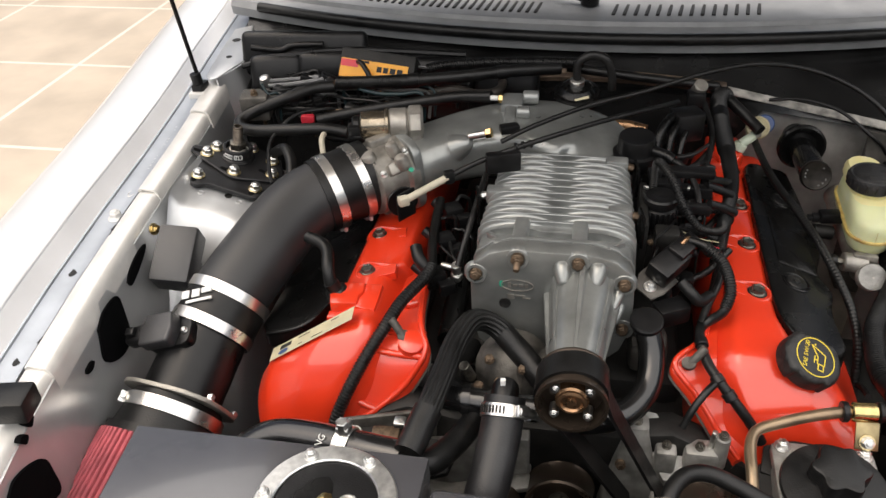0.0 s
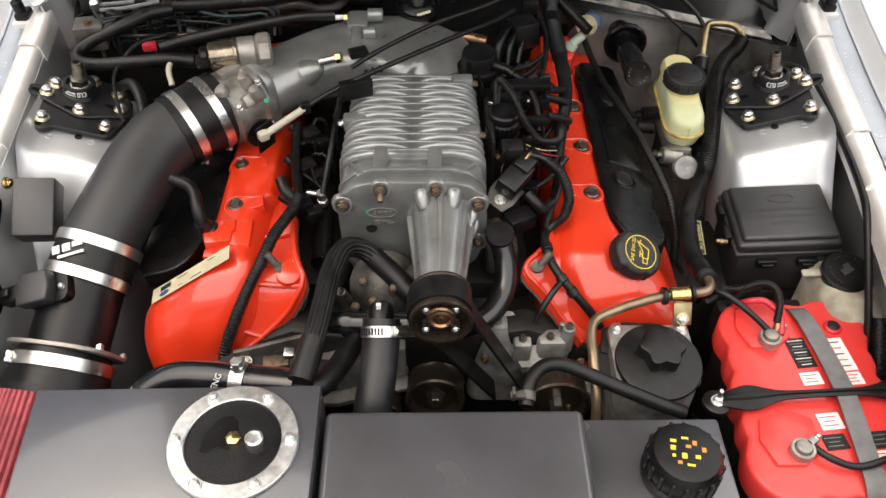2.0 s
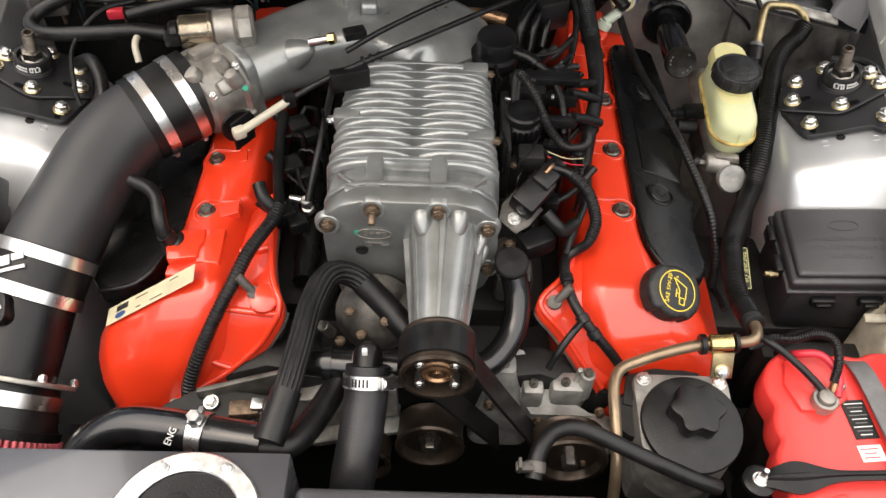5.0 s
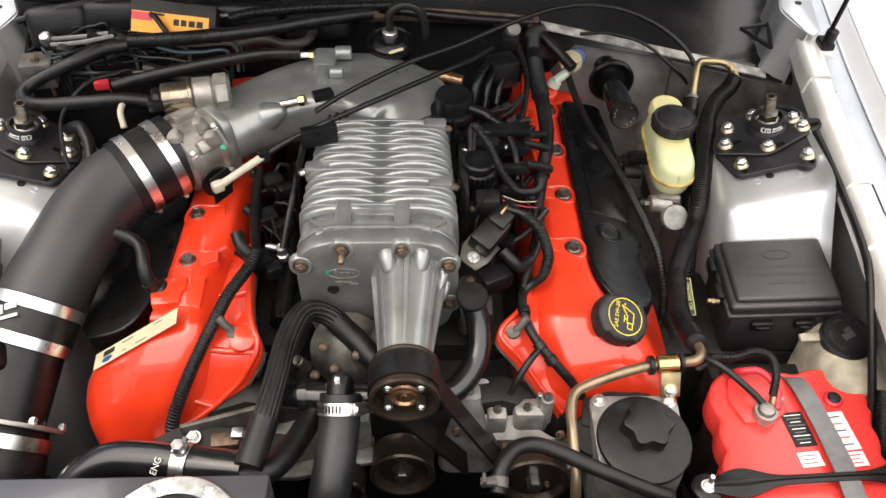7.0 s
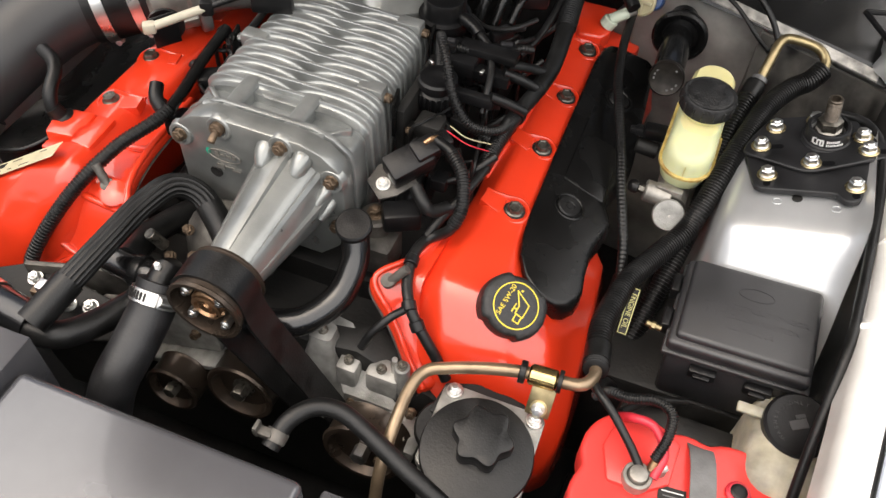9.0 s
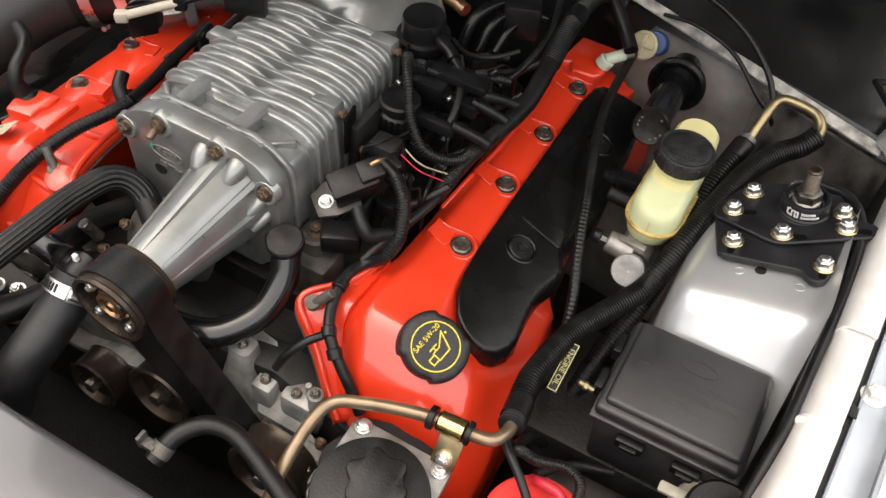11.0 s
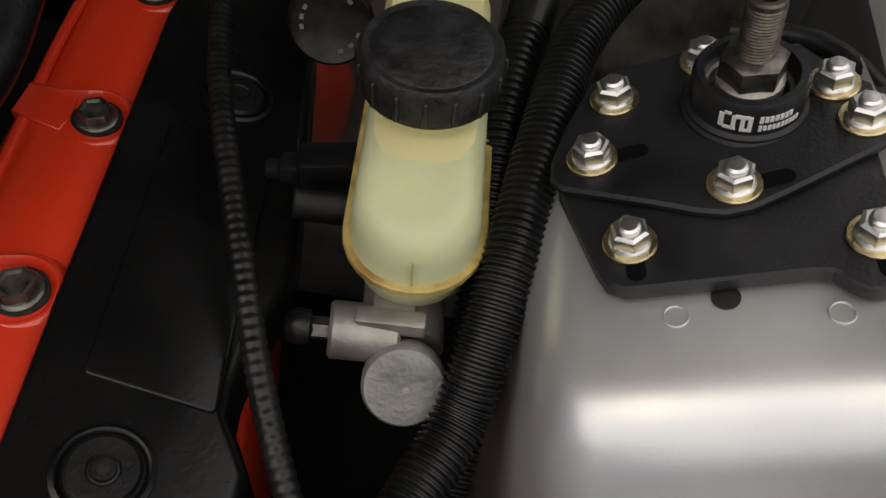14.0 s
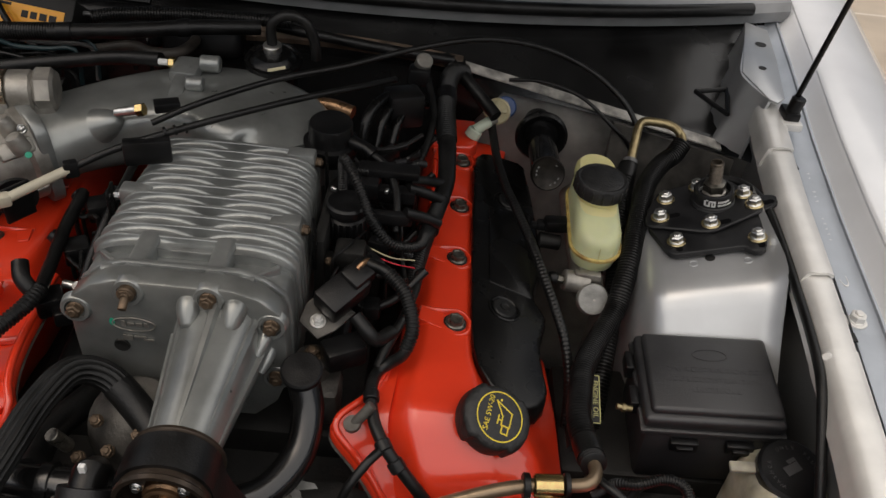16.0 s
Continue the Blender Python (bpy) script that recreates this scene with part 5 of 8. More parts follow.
plug = part("sensor_plug", prism(rounded(0.022, 0.026, 0.006), 0.0, 0.030, bm1 @ aim((-0.024, 0.0, 0.010), (-1, 0, -0.1), (0, 0, 1)), 0.002), PLASTIC, mf)
part("plug_latch", box((0.014, 0.012, 0.006), bm1 @ Matrix.Translation((-0.042, 0.0, 0.024)), 0.002), PLASTIC, plug)
bolt(mf, bm1 @ V((0.034, 0.0, 0.002)), (-0.3, -0.4, 0.86), 0.004, STEEL, None)
fl = m0 + MA * 0.105
part("flange_plate", prism(rounded(0.15, 0.13, 0.05), -0.003, 0.003, aim(fl, -MA, (1, 0, 0.1)), 0.0012), ALU, mf, "bright metal flange plate")
for x, y in ((-0.062, 0.03), (0.0, 0.062), (0.06, 0.045), (0.062, -0.03)):
    p = aim(fl, -MA, (1, 0, 0.1)) @ V((x, y, 0.003))
    bolt(mf, p, -MA, 0.0055, STEEL, None)
clamp_band(mf, fl + MA * 0.022, MA, 0.0675, 0.018, 2.6, label="bright stainless band clamp")
part("adapter", tube([fl + MA * 0.004, fl + MA * 0.058], 0.065, 6, 36, rad=lambda t: 0.062 + 0.01 * t), RUBBER, mf)
af = thing("air_filter", (-0.56, 0.5, 0.62), "dark red pleated cone air filter with a black rubber collar", "air filter")
f0 = fl + MA * 0.056
part("collar", tube([f0, f0 + MA * 0.012], 0.077, 5, 40), RUBBER, af)
rings = []
fm = aim(f0 + MA * 0.011, MA, (1, 0, 0))
for i in range(9):
    z, rb = 0.21 * i / 8, 0.077 + 0.018 * i / 8
    rings.append([fm @ V((math.cos(a) * (rb + q), math.sin(a) * (rb + q), z)) for a, q in ((2 * math.pi * k / 240, (0.0025, 0.0035, 0.0025, -0.0065)[k % 4]) for k in range(240))])
part("pleats", loft(rings), FILTER, af, smooth=35)
# ---- covers across the nose ----
tank = thing("expansion_tank", (-0.31, 0.47, 0.72), "satin black fabricated box tank with a round bolted lid", "tank")
part("body", prism([(-0.464, 0.390), (-0.140, 0.395), (-0.140, 0.553), (-0.478, 0.549)], 0.70, 0.890, None, 0.0025, 2), SATIN, tank)
part("lower_lip", span(-0.455, -0.14, 0.372, 0.391, 0.70, 0.872, 0.003, 2), SATIN, tank)
RC = V((-0.231, 0.474, 0.8905))
part("lid_ring", pipe(0.054, 0.074, 0.007, aim(RC), 56), STEEL, tank, "bright zinc plated lid ring")
part("lid", lathe([(0.0535, 0), (0.0535, 0.003), (0.0001, 0.0032)], aim(RC), 48), PLASTIC, tank, "black plastic lid")
for k in range(6):
    a = radians(60 * k)
    bolt(tank, RC + V((0.064 * math.cos(a), 0.064 * math.sin(a), 0.007)), (0, 0, 1), 0.0055, STEEL, STEEL, 0.2 * k)
part("lid_recess", prism([(-0.036, -0.012), (-0.028, -0.014), (-0.016, -0.008), (-0.004, -0.010), (0.004, 0.010), (0.002, 0.026), (-0.006, 0.034), (-0.02, 0.030), (-0.034, 0.012)], 0.0, 0.0012, aim(RC + V((0, 0, 0.0032))), 0.0005, 1), GLOSSBLACK, tank)
part("brass_fitting", hex_head(0.009, 0.007), BRASS, tank, m=aim(RC + V((0.0, 0.002, 0.003))))
part("filler_plug", lathe([(0.0105, 0), (0.0105, 0.008), (0.008, 0.010), (0.003, 0.0095)], aim(RC + V((0.024, 0.0, 0.003))), 24), STEEL, tank, "bright round plug")

cover = thing("radiator_cover", (0.02, 0.40, 0.72), "wide satin black sheet metal radiator cover", "cover")
part("top_sheet", span(-0.133, 0.173, 0.20, 0.524, 0.856, 0.880, 0.009, 4), SATIN, cover)
part("rear_skirt", span(-0.131, 0.171, 0.512, 0.522, 0.74, 0.870, 0.002, 1), SATIN, cover)

tk = thing("coolant_tank", (0.265, 0.45, 0.70), "black painted coolant tank with a ribbed screw cap", "tank")
part("body", span(0.177, 0.354, 0.36, 0.545, 0.70, 0.823, 0.004, 2), SATIN, tk)
cm = aim((0.287, 0.468, 0.823))
part("neck", cyl(0.046, 0.014, cm, 40, 0.004), PLASTIC, tk)
cp = part("screw_cap", lathe([(0.041, 0.012), (0.043, 0.016), (0.043, 0.042), (0.038, 0.050), (0.030, 0.052), (0.0001, 0.052)], cm, 48), PLASTIC, tk, "black screw cap with yellow and orange warning prints")
for k in range(18):
    a = radians(20 * k)
    part("grip_rib", box((0.005, 0.006, 0.026), cm @ Matrix.Rotation(a, 4, "Z") @ Matrix.Translation((0.0435, 0, 0.029)), 0.0015, 1), PLASTIC, cp)
tm = cm @ Matrix.Translation((0, 0, 0.0523))
for x, y, w, h, mt in ((-0.014, 0.014, 0.007, 0.004, YELLOW), (-0.016, 0.005, 0.006, 0.006, YELLOW), (0.0, 0.017, 0.008, 0.003, YELLOW), (0.010, 0.010, 0.005, 0.006, ORANGE), (-0.005, -0.006, 0.006, 0.007, YELLOW), (0.010, -0.008, 0.006, 0.005, YELLOW), (0.019, 0.001, 0.005, 0.006, ORANGE), (-0.017, -0.005, 0.004, 0.004, YELLOW), (0.002, 0.006, 0.006, 0.004, ORANGE), (0.0, -0.018, 0.009, 0.003, YELLOW), (-0.012, -0.014, 0.005, 0.004, ORANGE)):
    part("warning_print", box((w, h, 0.0004), tm @ Matrix.Translation((x, y, 0)) @ Matrix.Rotation(-0.15, 4, "Z")), mt, cp)
# ---- driver's side ----
bt = thing("battery", (0.5, 0.61, 0.60), "bright red spiral cell battery with lead posts", "battery")
cells = []
for i in range(3):
    for j in range(2):
        cells.append((0.4335 + 0.0095 * i + 0.102 * j, 0.4885 + 0.1045 * i, 0.0505))
for i in range(2):
    for j in range(2):
        cells.append((0.43825 + 0.0095 * i + 0.102 * j, 0.54075 + 0.1045 * i, 0.0462))
cells += [(0.4845, 0.4875, 0.0440), (0.5035, 0.6985, 0.0440)]
BT_Z = 0.811


def battery_outline(grow):
    """The outline of six round cells set two by three, with the webs between them."""
    pts = []
    for k in range(120):
        a = 2 * math.pi * k / 120
        d = V((math.cos(a), math.sin(a)))
        c = V((0.494, 0.593))
        best = 0
        for x, y, r in cells:
            o = V((x, y)) - c
            b = o.dot(d)
            disc = (r + grow) ** 2 - (o.length_squared - b * b)
            if disc > 0:
                best = max(best, b + math.sqrt(disc))
        pts.append((c.x + d.x * best, c.y + d.y * best))
    return pts


part("case", prism(battery_outline(-0.006), 0.60, 0.765, None), DARK, bt, "black battery case")
part("lid", prism(battery_outline(0.003), 0.765, BT_Z, None, 0.006, 3), BATRED, bt, "glossy red battery lid")
for x, y, z in ((0.459, 0.672, 0.812), (0.447, 0.4985, 0.812)):
    part("terminal_post", lathe([(0.0135, 0), (0.0135, 0.006), (0.0105, 0.008), (0.0105, 0.016), (0.0092, 0.024), (0.006, 0.025)], aim((x, y, z - 0.004)), 24), ALU, bt, "lead post with clamp")
    part("terminal_clamp", join(pipe(0.0105, 0.015, 0.012, aim((x, y, z + 0.004)), 24), box((0.02, 0.01, 0.012), Matrix.Translation((x + 0.016, y + 0.012, z + 0.010)) @ Matrix.Rotation(0.6, 4, "Z"), 0.002)), ALU, bt)
    bolt(bt, (x + 0.022, y + 0.016, z + 0.014), (0.4, 0, 1), 0.004, STEEL, None)
part("vent_plug", lathe([(0.0125, 0), (0.0125, 0.003), (0.010, 0.005), (0.003, 0.0048)], aim((0.559, 0.699, BT_Z)), 24), REDWIRE, bt)
lm = aim((0.499, 0.655, BT_Z + 0.0008), (0, 0, 1), (1, 0.1, 0))
wl = part("warning_label", box((0.028, 0.05, 0.0008), lm), DARK, bt, "dark warning label with pale print")
for i in range(9):
    part("print_bar", box((0.022 - 0.004 * (i % 3), 0.0011, 0.0005), lm @ Matrix.Translation((0, 0.02 - 0.005 * i, 0.0006))), STRAP if i % 2 else WHITE, wl)
lm2 = aim((0.551, 0.652, BT_Z + 0.0008), (0, 0, 1), (1, 0.1, 0))
wl2 = part("type_label", box((0.03, 0.055, 0.0008), lm2), WHITE, bt, "white type label")
for i in range(5):
    part("print_bar", box((0.02, 0.0016, 0.0005), lm2 @ Matrix.Translation((-0.002, 0.02 - 0.01 * i, 0.0006))), (DARK, BATRED)[i % 2], wl2)
for x, y, w, h, mt in ((0.500, 0.612, 0.028, 0.020, WHITE), (0.556, 0.612, 0.026, 0.020, WHITE), (0.502, 0.546, 0.030, 0.024, WHITE), (0.498, 0.516, 0.030, 0.022, DARK), (0.556, 0.519, 0.026, 0.024, DARK), (0.557, 0.495, 0.036, 0.018, WHITE)):
    sm = aim((x, y, BT_Z + 0.0008), (0, 0, 1), (1, 0.1, 0))
    tag = part("small_label", box((w, h, 0.0008), sm), mt, bt, "printed sticker")
    for k in range(3):
        part("print_bar", box((w * (0.75, 0.5, 0.65)[k], 0.0013, 0.0005), sm @ Matrix.Translation((-w * 0.06, h * (0.26 - 0.26 * k), 0.0006))), BATRED if mt is WHITE else STRAP, tag)
for x, y in ((0.559, 0.699),):
    part("vent_cap", lathe([(0.0085, 0), (0.0085, 0.0062), (0.007, 0.0072), (0.003, 0.0070)], aim((x, y, BT_Z)), 20), RUBBER, bt, "dark vent plug")
for x0, y in ((0.432, 0.708), (0.414, 0.528)):
    part("moulded_step", prism([(x0, y - 0.046), (x0 + 0.036, y - 0.046), (x0 + 0.060, y - 0.028), (x0 + 0.064, y + 0.020), (x0 + 0.038, y + 0.034), (x0 - 0.004, y + 0.022), (x0 - 0.012, y - 0.01)], BT_Z - 0.01, BT_Z + 0.0055, None, 0.003, 2), BATRED, bt)
st = thing("battery_strap", (0.53, 0.61, BT_Z), "flat grey carrying strap lying over the battery", "strap")
part("webbing", strip([(0.512, 0.752, 0.770), (0.514, 0.740, 0.806), (0.520, 0.715, 0.818), (0.528, 0.65, 0.8195), (0.530, 0.58, 0.8235), (0.527, 0.50, 0.819), (0.523, 0.455, 0.818), (0.521, 0.436, 0.806), (0.520, 0.430, 0.775)], 0.026, 0.0025, (1, 0, 0), 30), STRAP, st)
hd = thing("battery_hold_down", (0.5, 0.575, BT_Z), "black moulded hold-down bar across the battery", "hold-down bar")
rings = []
for k in range(41):
    t = k / 40
    x = 0.364 + 0.272 * t
    w = 0.0055 + 0.0135 * math.exp(-((x - 0.402) / 0.030) ** 2) + 0.0135 * math.exp(-((x - 0.606) / 0.032) ** 2)
    y, z = 0.573 + 0.05 * (x - 0.362), 0.8165 + 0.007 * math.sin(math.pi * t) ** 0.5
    rings.append([V((x, y + a * w, z + h)) for a, h in ((-1, 0), (-1, 0.003), (-0.25, 0.004), (-0.12, 0.0075), (0.12, 0.0075), (0.25, 0.004), (1, 0.003), (1, 0))])
part("bar", loft(rings), RUBBER, hd)
part("end_pad", lathe([(0.016, 0), (0.018, 0.003), (0.018, 0.010), (0.014, 0.012)], aim((0.362, 0.573, 0.807)), 24), PLASTIC, hd)
bolt(hd, (0.362, 0.573, 0.819), (0, 0, 1), 0.006, STEEL, STEEL)
part("threaded_rod", cyl(0.003, 0.022, aim((0.362, 0.573, 0.82)), 10), STEEL, hd)

ws = thing("washer_bottle", (0.60, 0.76, 0.65), "milky white washer fluid bottle with a black cap", "washer bottle")
part("bottle", loft([[V((0.606 + dx * s, 0.768 + dy * s, z)) for dx, dy in rounded(0.095, 0.13, 0.03, 6)] for z, s in ((0.62, 1.0), (0.79, 1.0), (0.806, 0.96), (0.818, 0.86), (0.826, 0.55))]), MILKY, ws, smooth=60)
wc = aim((0.603, 0.788, 0.822), (-0.05, -0.22, 1))
cap = part("flip_cap", lathe([(0.033, 0), (0.035, 0.003), (0.035, 0.014), (0.032, 0.017), (0.029, 0.0165), (0.0001, 0.0168)], wc, 36), PLASTIC, ws, "black flip cap with moulded print")
part("cap_tab", box((0.03, 0.012, 0.006), wc @ Matrix.Translation((-0.046, 0.004, 0.004)), 0.002), MILKY, ws)
for k, word in enumerate("WASHER FLUID ONLY".split()):
    a = radians((200, 20, 100)[k])
    for i, ch in enumerate(word):
        b = a - (i - (len(word) - 1) / 2) * 0.24
        lettering(ch, 0.0055, wc @ Matrix.Translation((0, 0, 0.0172)) @ Matrix.Rotation(b - math.pi / 2, 4, "Z") @ Matrix.Translation((0, 0.0235, 0)), GREYTEXT, cap)
part("moulded_sign", join(box((0.018, 0.010, 0.0006), wc @ Matrix.Translation((0, 0, 0.017)) @ Matrix.Rotation(0.5, 4, "Z"), 0.0002, 1), box((0.01, 0.004, 0.0006), wc @ Matrix.Translation((0, 0.009, 0.017)) @ Matrix.Rotation(0.5, 4, "Z"))), GREYTEXT, cap)

fb = thing("fuse_box", (0.53, 0.885, 0.74), "black plastic power distribution box with a moulded lid", "fuse box")
fm = aim((0.5315, 0.887, 0.846), (-0.08, -0.07, 1), (1, -0.03, 0.08))
part("lid", join(box((0.152, 0.122, 0.018), fm @ Matrix.Translation((0, 0, 0.000)), 0.006, 3), box((0.142, 0.110, 0.012), fm @ Matrix.Translation((0.002, 0.002, 0.011)), 0.0055, 3)), BOXBLACK, fb)
lip = fm @ Matrix.Translation((0, 0, -0.012))
part("lid_edge", box((0.158, 0.128, 0.008), lip, 0.003), BOXBLACK, fb)
part("base", box((0.146, 0.120, 0.085), fm @ Matrix.Translation((0.0, -0.002, -0.058)), 0.006), BOXBLACK, fb)
for x in (-0.03, 0.03):
    part("latch", join(box((0.03, 0.010, 0.014), fm @ Matrix.Translation((x, -0.066, -0.026)), 0.002), box((0.018, 0.006, 0.006), fm @ Matrix.Translation((x, -0.072, -0.026)), 0.001)), PLASTIC, fb)
for y in (0.03, -0.02):
    part("side_clip", box((0.010, 0.026, 0.020), fm @ Matrix.Translation((-0.082, y, -0.012)), 0.002), PLASTIC, fb)
part("stud", join(cyl(0.0036, 0.018, fm @ aim((-0.085, -0.035, -0.01), (-1, 0, 0.2)), 12), cyl(0.0052, 0.005, fm @ aim((-0.092, -0.035, -0.009), (-1, 0, 0.2)), 6)), DULLBRASS, fb, "dull brass terminal stud")
tm = fm @ Matrix.Translation((0.004, 0, 0.0172))
lettering("POWER DISTRIBUTION BOX", 0.0092, tm @ Matrix.Translation((0, 0.004, 0)), GREYTEXT, fb)
lettering("BOITE DE DISTRIBUTION", 0.0092, tm @ Matrix.Translation((0, -0.010, 0)), GREYTEXT, fb)
lettering("ELECTRIQUE", 0.0092, tm @ Matrix.Translation((0, -0.024, 0)), GREYTEXT, fb)
part("oval_badge", pipe(0.0185, 0.020, 0.0008, tm @ Matrix.Translation((0, 0.026, -0.0004)) @ Matrix.Diagonal((1, 0.42, 1, 1)), 32), GREYTEXT, fb)

# strut top plates
def top_plate(side):
    mirror = (lambda b: b) if side > 0 else mirror_x
    nx = -0.27 * side
    cp = thing("camber_plate", sp((0.55, 1.10, 0.90), side), "black steel adjustable strut plate with zinc bolts", "strut plate", "strut plates")
    P = lambda x, y, h=0.0: V(sp((x, y, 0.9015 + 0.27 * (x - 0.51) + h), side))
    pm = aim((0.555, 1.104, 0.9015 + 0.27 * 0.045), (-0.27, 0, 1))
    low = [(-0.070, -0.010), (-0.057, -0.054), (-0.053, -0.063), (-0.046, -0.067), (-0.039, -0.067), (0.028, -0.065), (0.035, -0.066), (0.039, -0.071), (0.045, -0.076), (0.052, -0.0765), (0.058, -0.073), (0.0615, -0.066), (0.063, -0.058), (0.068, 0.0), (0.052, 0.060), (-0.036, 0.062), (-0.066, 0.03)]
    part("lower_plate", mirror(prism(low, -0.001, 0.008, pm, 0.0012, 1)), PLATE, cp)
    up = [(-0.072, 0.004), (-0.073, -0.008), (-0.068, -0.014), (-0.030, -0.027), (-0.012, -0.034), (-0.001, -0.0365), (0.010, -0.035), (0.026, -0.028), (0.076, -0.004), (0.088, 0.001), (0.0945, 0.006), (0.098, 0.013), (0.0965, 0.020), (0.091, 0.025), (0.076, 0.028), (0.060, 0.046), (0.050, 0.064), (-0.006, 0.068), (-0.034, 0.062), (-0.050, 0.054), (-0.062, 0.030)]
    part("upper_plate", mirror(prism(up, 0.0083, 0.0135, pm, 0.0015, 1)), PLATE, cp)
    c = V((0.569, 1.131))
    bm0 = aim((c.x, c.y, 0.9015 + 0.27 * 0.053 + 0.0135), (-0.20, -0.02, 1))
    cup = part("bearing_cup", mirror(lathe([(0.0285, 0), (0.0288, 0.002), (0.0275, 0.0035), (0.0275, 0.005), (0.0255, 0.0065), (0.0252, 0.020), (0.0235, 0.0225), (0.0205, 0.0225), (0.0195, 0.019), (0.0195, 0.010), (0.010, 0.008)], bm0, 44)), PLATE, cp, "black machined bearing cup")
    part("snap_ring", mirror(pipe(0.0175, 0.0197, 0.003, bm0 @ Matrix.Translation((0, 0, 0.0105)), 32)), STEEL, cp)
    part("spacer", mirror(lathe([(0.0150, 0.006), (0.0150, 0.018), (0.0125, 0.020)], bm0, 28)), ALU, cp)
    part("strut_nut", mirror(lathe([(0.0142, 0.019), (0.0147, 0.020), (0.0147, 0.030), (0.0118, 0.032)], bm0, 6)), BOLTDARK, cp, "dark steel strut nut")
    rod = [(0.0082, 0.03)]
    for i in range(16):
        rod += [(0.0085, 0.032 + i * 0.00165), (0.0079, 0.0328 + i * 0.00165)]
    rod += [(0.0082, 0.0600), (0.0074, 0.0612), (0.0052, 0.0612), (0.0049, 0.053), (0.0001, 0.053)]
    part("threaded_shaft", mirror(lathe(rod, bm0, 20)), RODSTEEL, cp, "browned threaded strut shaft")
    logo = [(-0.0165, 0.0005, 0.0022, 0.0075), (-0.0140, 0.0050, 0.0030, 0.0014), (-0.0125, -0.0030, 0.0055, 0.0016), (-0.0110, 0.0012, 0.0018, 0.0060), (-0.0075, 0.0040, 0.0060, 0.0018), (-0.0072, -0.0005, 0.0018, 0.0070), (-0.0040, 0.0002, 0.0018, 0.0085), (-0.0055, -0.0032, 0.0040, 0.0016)]
    words = [(0.0005 + 0.0022 * k, 0.0027, 0.0016, 0.0030 if k else 0.0036) for k in range(7)] + [(0.0005 + 0.0020 * k, -0.0022, 0.0014, 0.0026 if k else 0.0034) for k in range(10)]
    for x, y, w, h in logo + words:
        a = x / 0.0256
        fr = bm0 @ aim((0.0256 * math.sin(a), -0.0256 * math.cos(a), 0.0130), (math.sin(a), -math.cos(a), 0), (math.cos(a), math.sin(a), 0))
        part("print_bar", mirror(box((w, h, 0.0008), fr @ Matrix.Translation((0, y, -0.0002)))), WHITE, cup)
    for x, y, h in ((0.513, 1.060, 0.008), (0.605, 1.052, 0.008), (0.513, 1.143, 0.0135), (0.500, 1.106, 0.0135), (0.556, 1.082, 0.0135), (0.614, 1.112, 0.0135), (0.607, 1.136, 0.0135), (0.556, 1.162, 0.0135)):
        bolt(cp, P(x, y, h), (nx, 0, 1), 0.0080, STEEL, GOLD, x * 40)
        if h > 0.01 and y < 1.12:
            # black ovals on the plate stand for the shaded depth of the slots
            part("adjusting_slot", mirror(prism(rounded(0.020, 0.0080, 0.0039), 0, 0.0005, aim((x + 0.015, y + 0.001, 0.9015 + 0.27 * (x + 0.015 - 0.51) + h + 0.0002), (-0.27, 0, 1), (1, 0.2, 0)))), HOLE, cp, "slot laid on as black shade")
        elif h < 0.01:
            part("adjusting_slot", mirror(prism(rounded(0.0080, 0.014, 0.0039), 0, 0.0005, aim((x + 0.001, y - 0.0125, 0.9015 + 0.27 * (x + 0.001 - 0.51) + h + 0.0002), (-0.27, 0, 1)))), HOLE, cp, "slot laid on as black shade")
    part("drain_hole", mirror(lathe([(0.006, 0), (0.006, 0.0008)], aim((0.551, 1.037, 0.8972 + 0.27 * 0.041), (-0.27, -0.0, 1)), 18)), DARK, cp)


top_plate(1)
top_plate(-1)

# brake master cylinder with its reservoir
mc = thing("brake_reservoir", (0.423, 1.12, 0.80), "yellowed translucent brake fluid reservoir with a black cap", "reservoir")
rm = Matrix.Translation((0.4235, 1.138, 0.861)) @ Matrix.Rotation(radians(-2), 4, "Z") @ Matrix.Rotation(radians(2), 4, "X")
def stadium(w, l, n=12):
    r = w / 2
    o = []
    for k in range(n + 1):
        a = math.pi * k / n
        o.append((r * math.cos(a), l / 2 - r + r * math.sin(a)))
    for k in range(n + 1):
        a = math.pi + math.pi * k / n
        o.append((r * math.cos(a), -l / 2 + r + r * math.sin(a)))
    return o
rings = []
TANK = [(-0.012, 0.050, 0.148), (-0.008, 0.056, 0.156), (0.004, 0.060, 0.161), (0.0105, 0.062, 0.163), (0.011, 0.068, 0.168), (0.0145, 0.068, 0.168), (0.015, 0.062, 0.163), (0.030, 0.061, 0.160), (0.040, 0.059, 0.157), (0.047, 0.055, 0.151), (0.052, 0.047, 0.142), (0.0535, 0.036, 0.13), (0.054, 0.018, 0.112), (0.054, 0.004, 0.098)]
for z, w, l in TANK:
    rings.append([rm @ V((x, y, z)) for x, y in stadium(w, l)])
shape = loft([[p - rm.to_3x3() @ V((0, 0, 0.013 * max(0.0, (z - 0.02) / 0.034) * max(0.0, min(1.0, (-0.022 - y) / 0.05)))) for p, (x, y) in zip(r, stadium(w, l))] for r, (z, w, l) in zip(rings, TANK)])
wet = shape.copy()
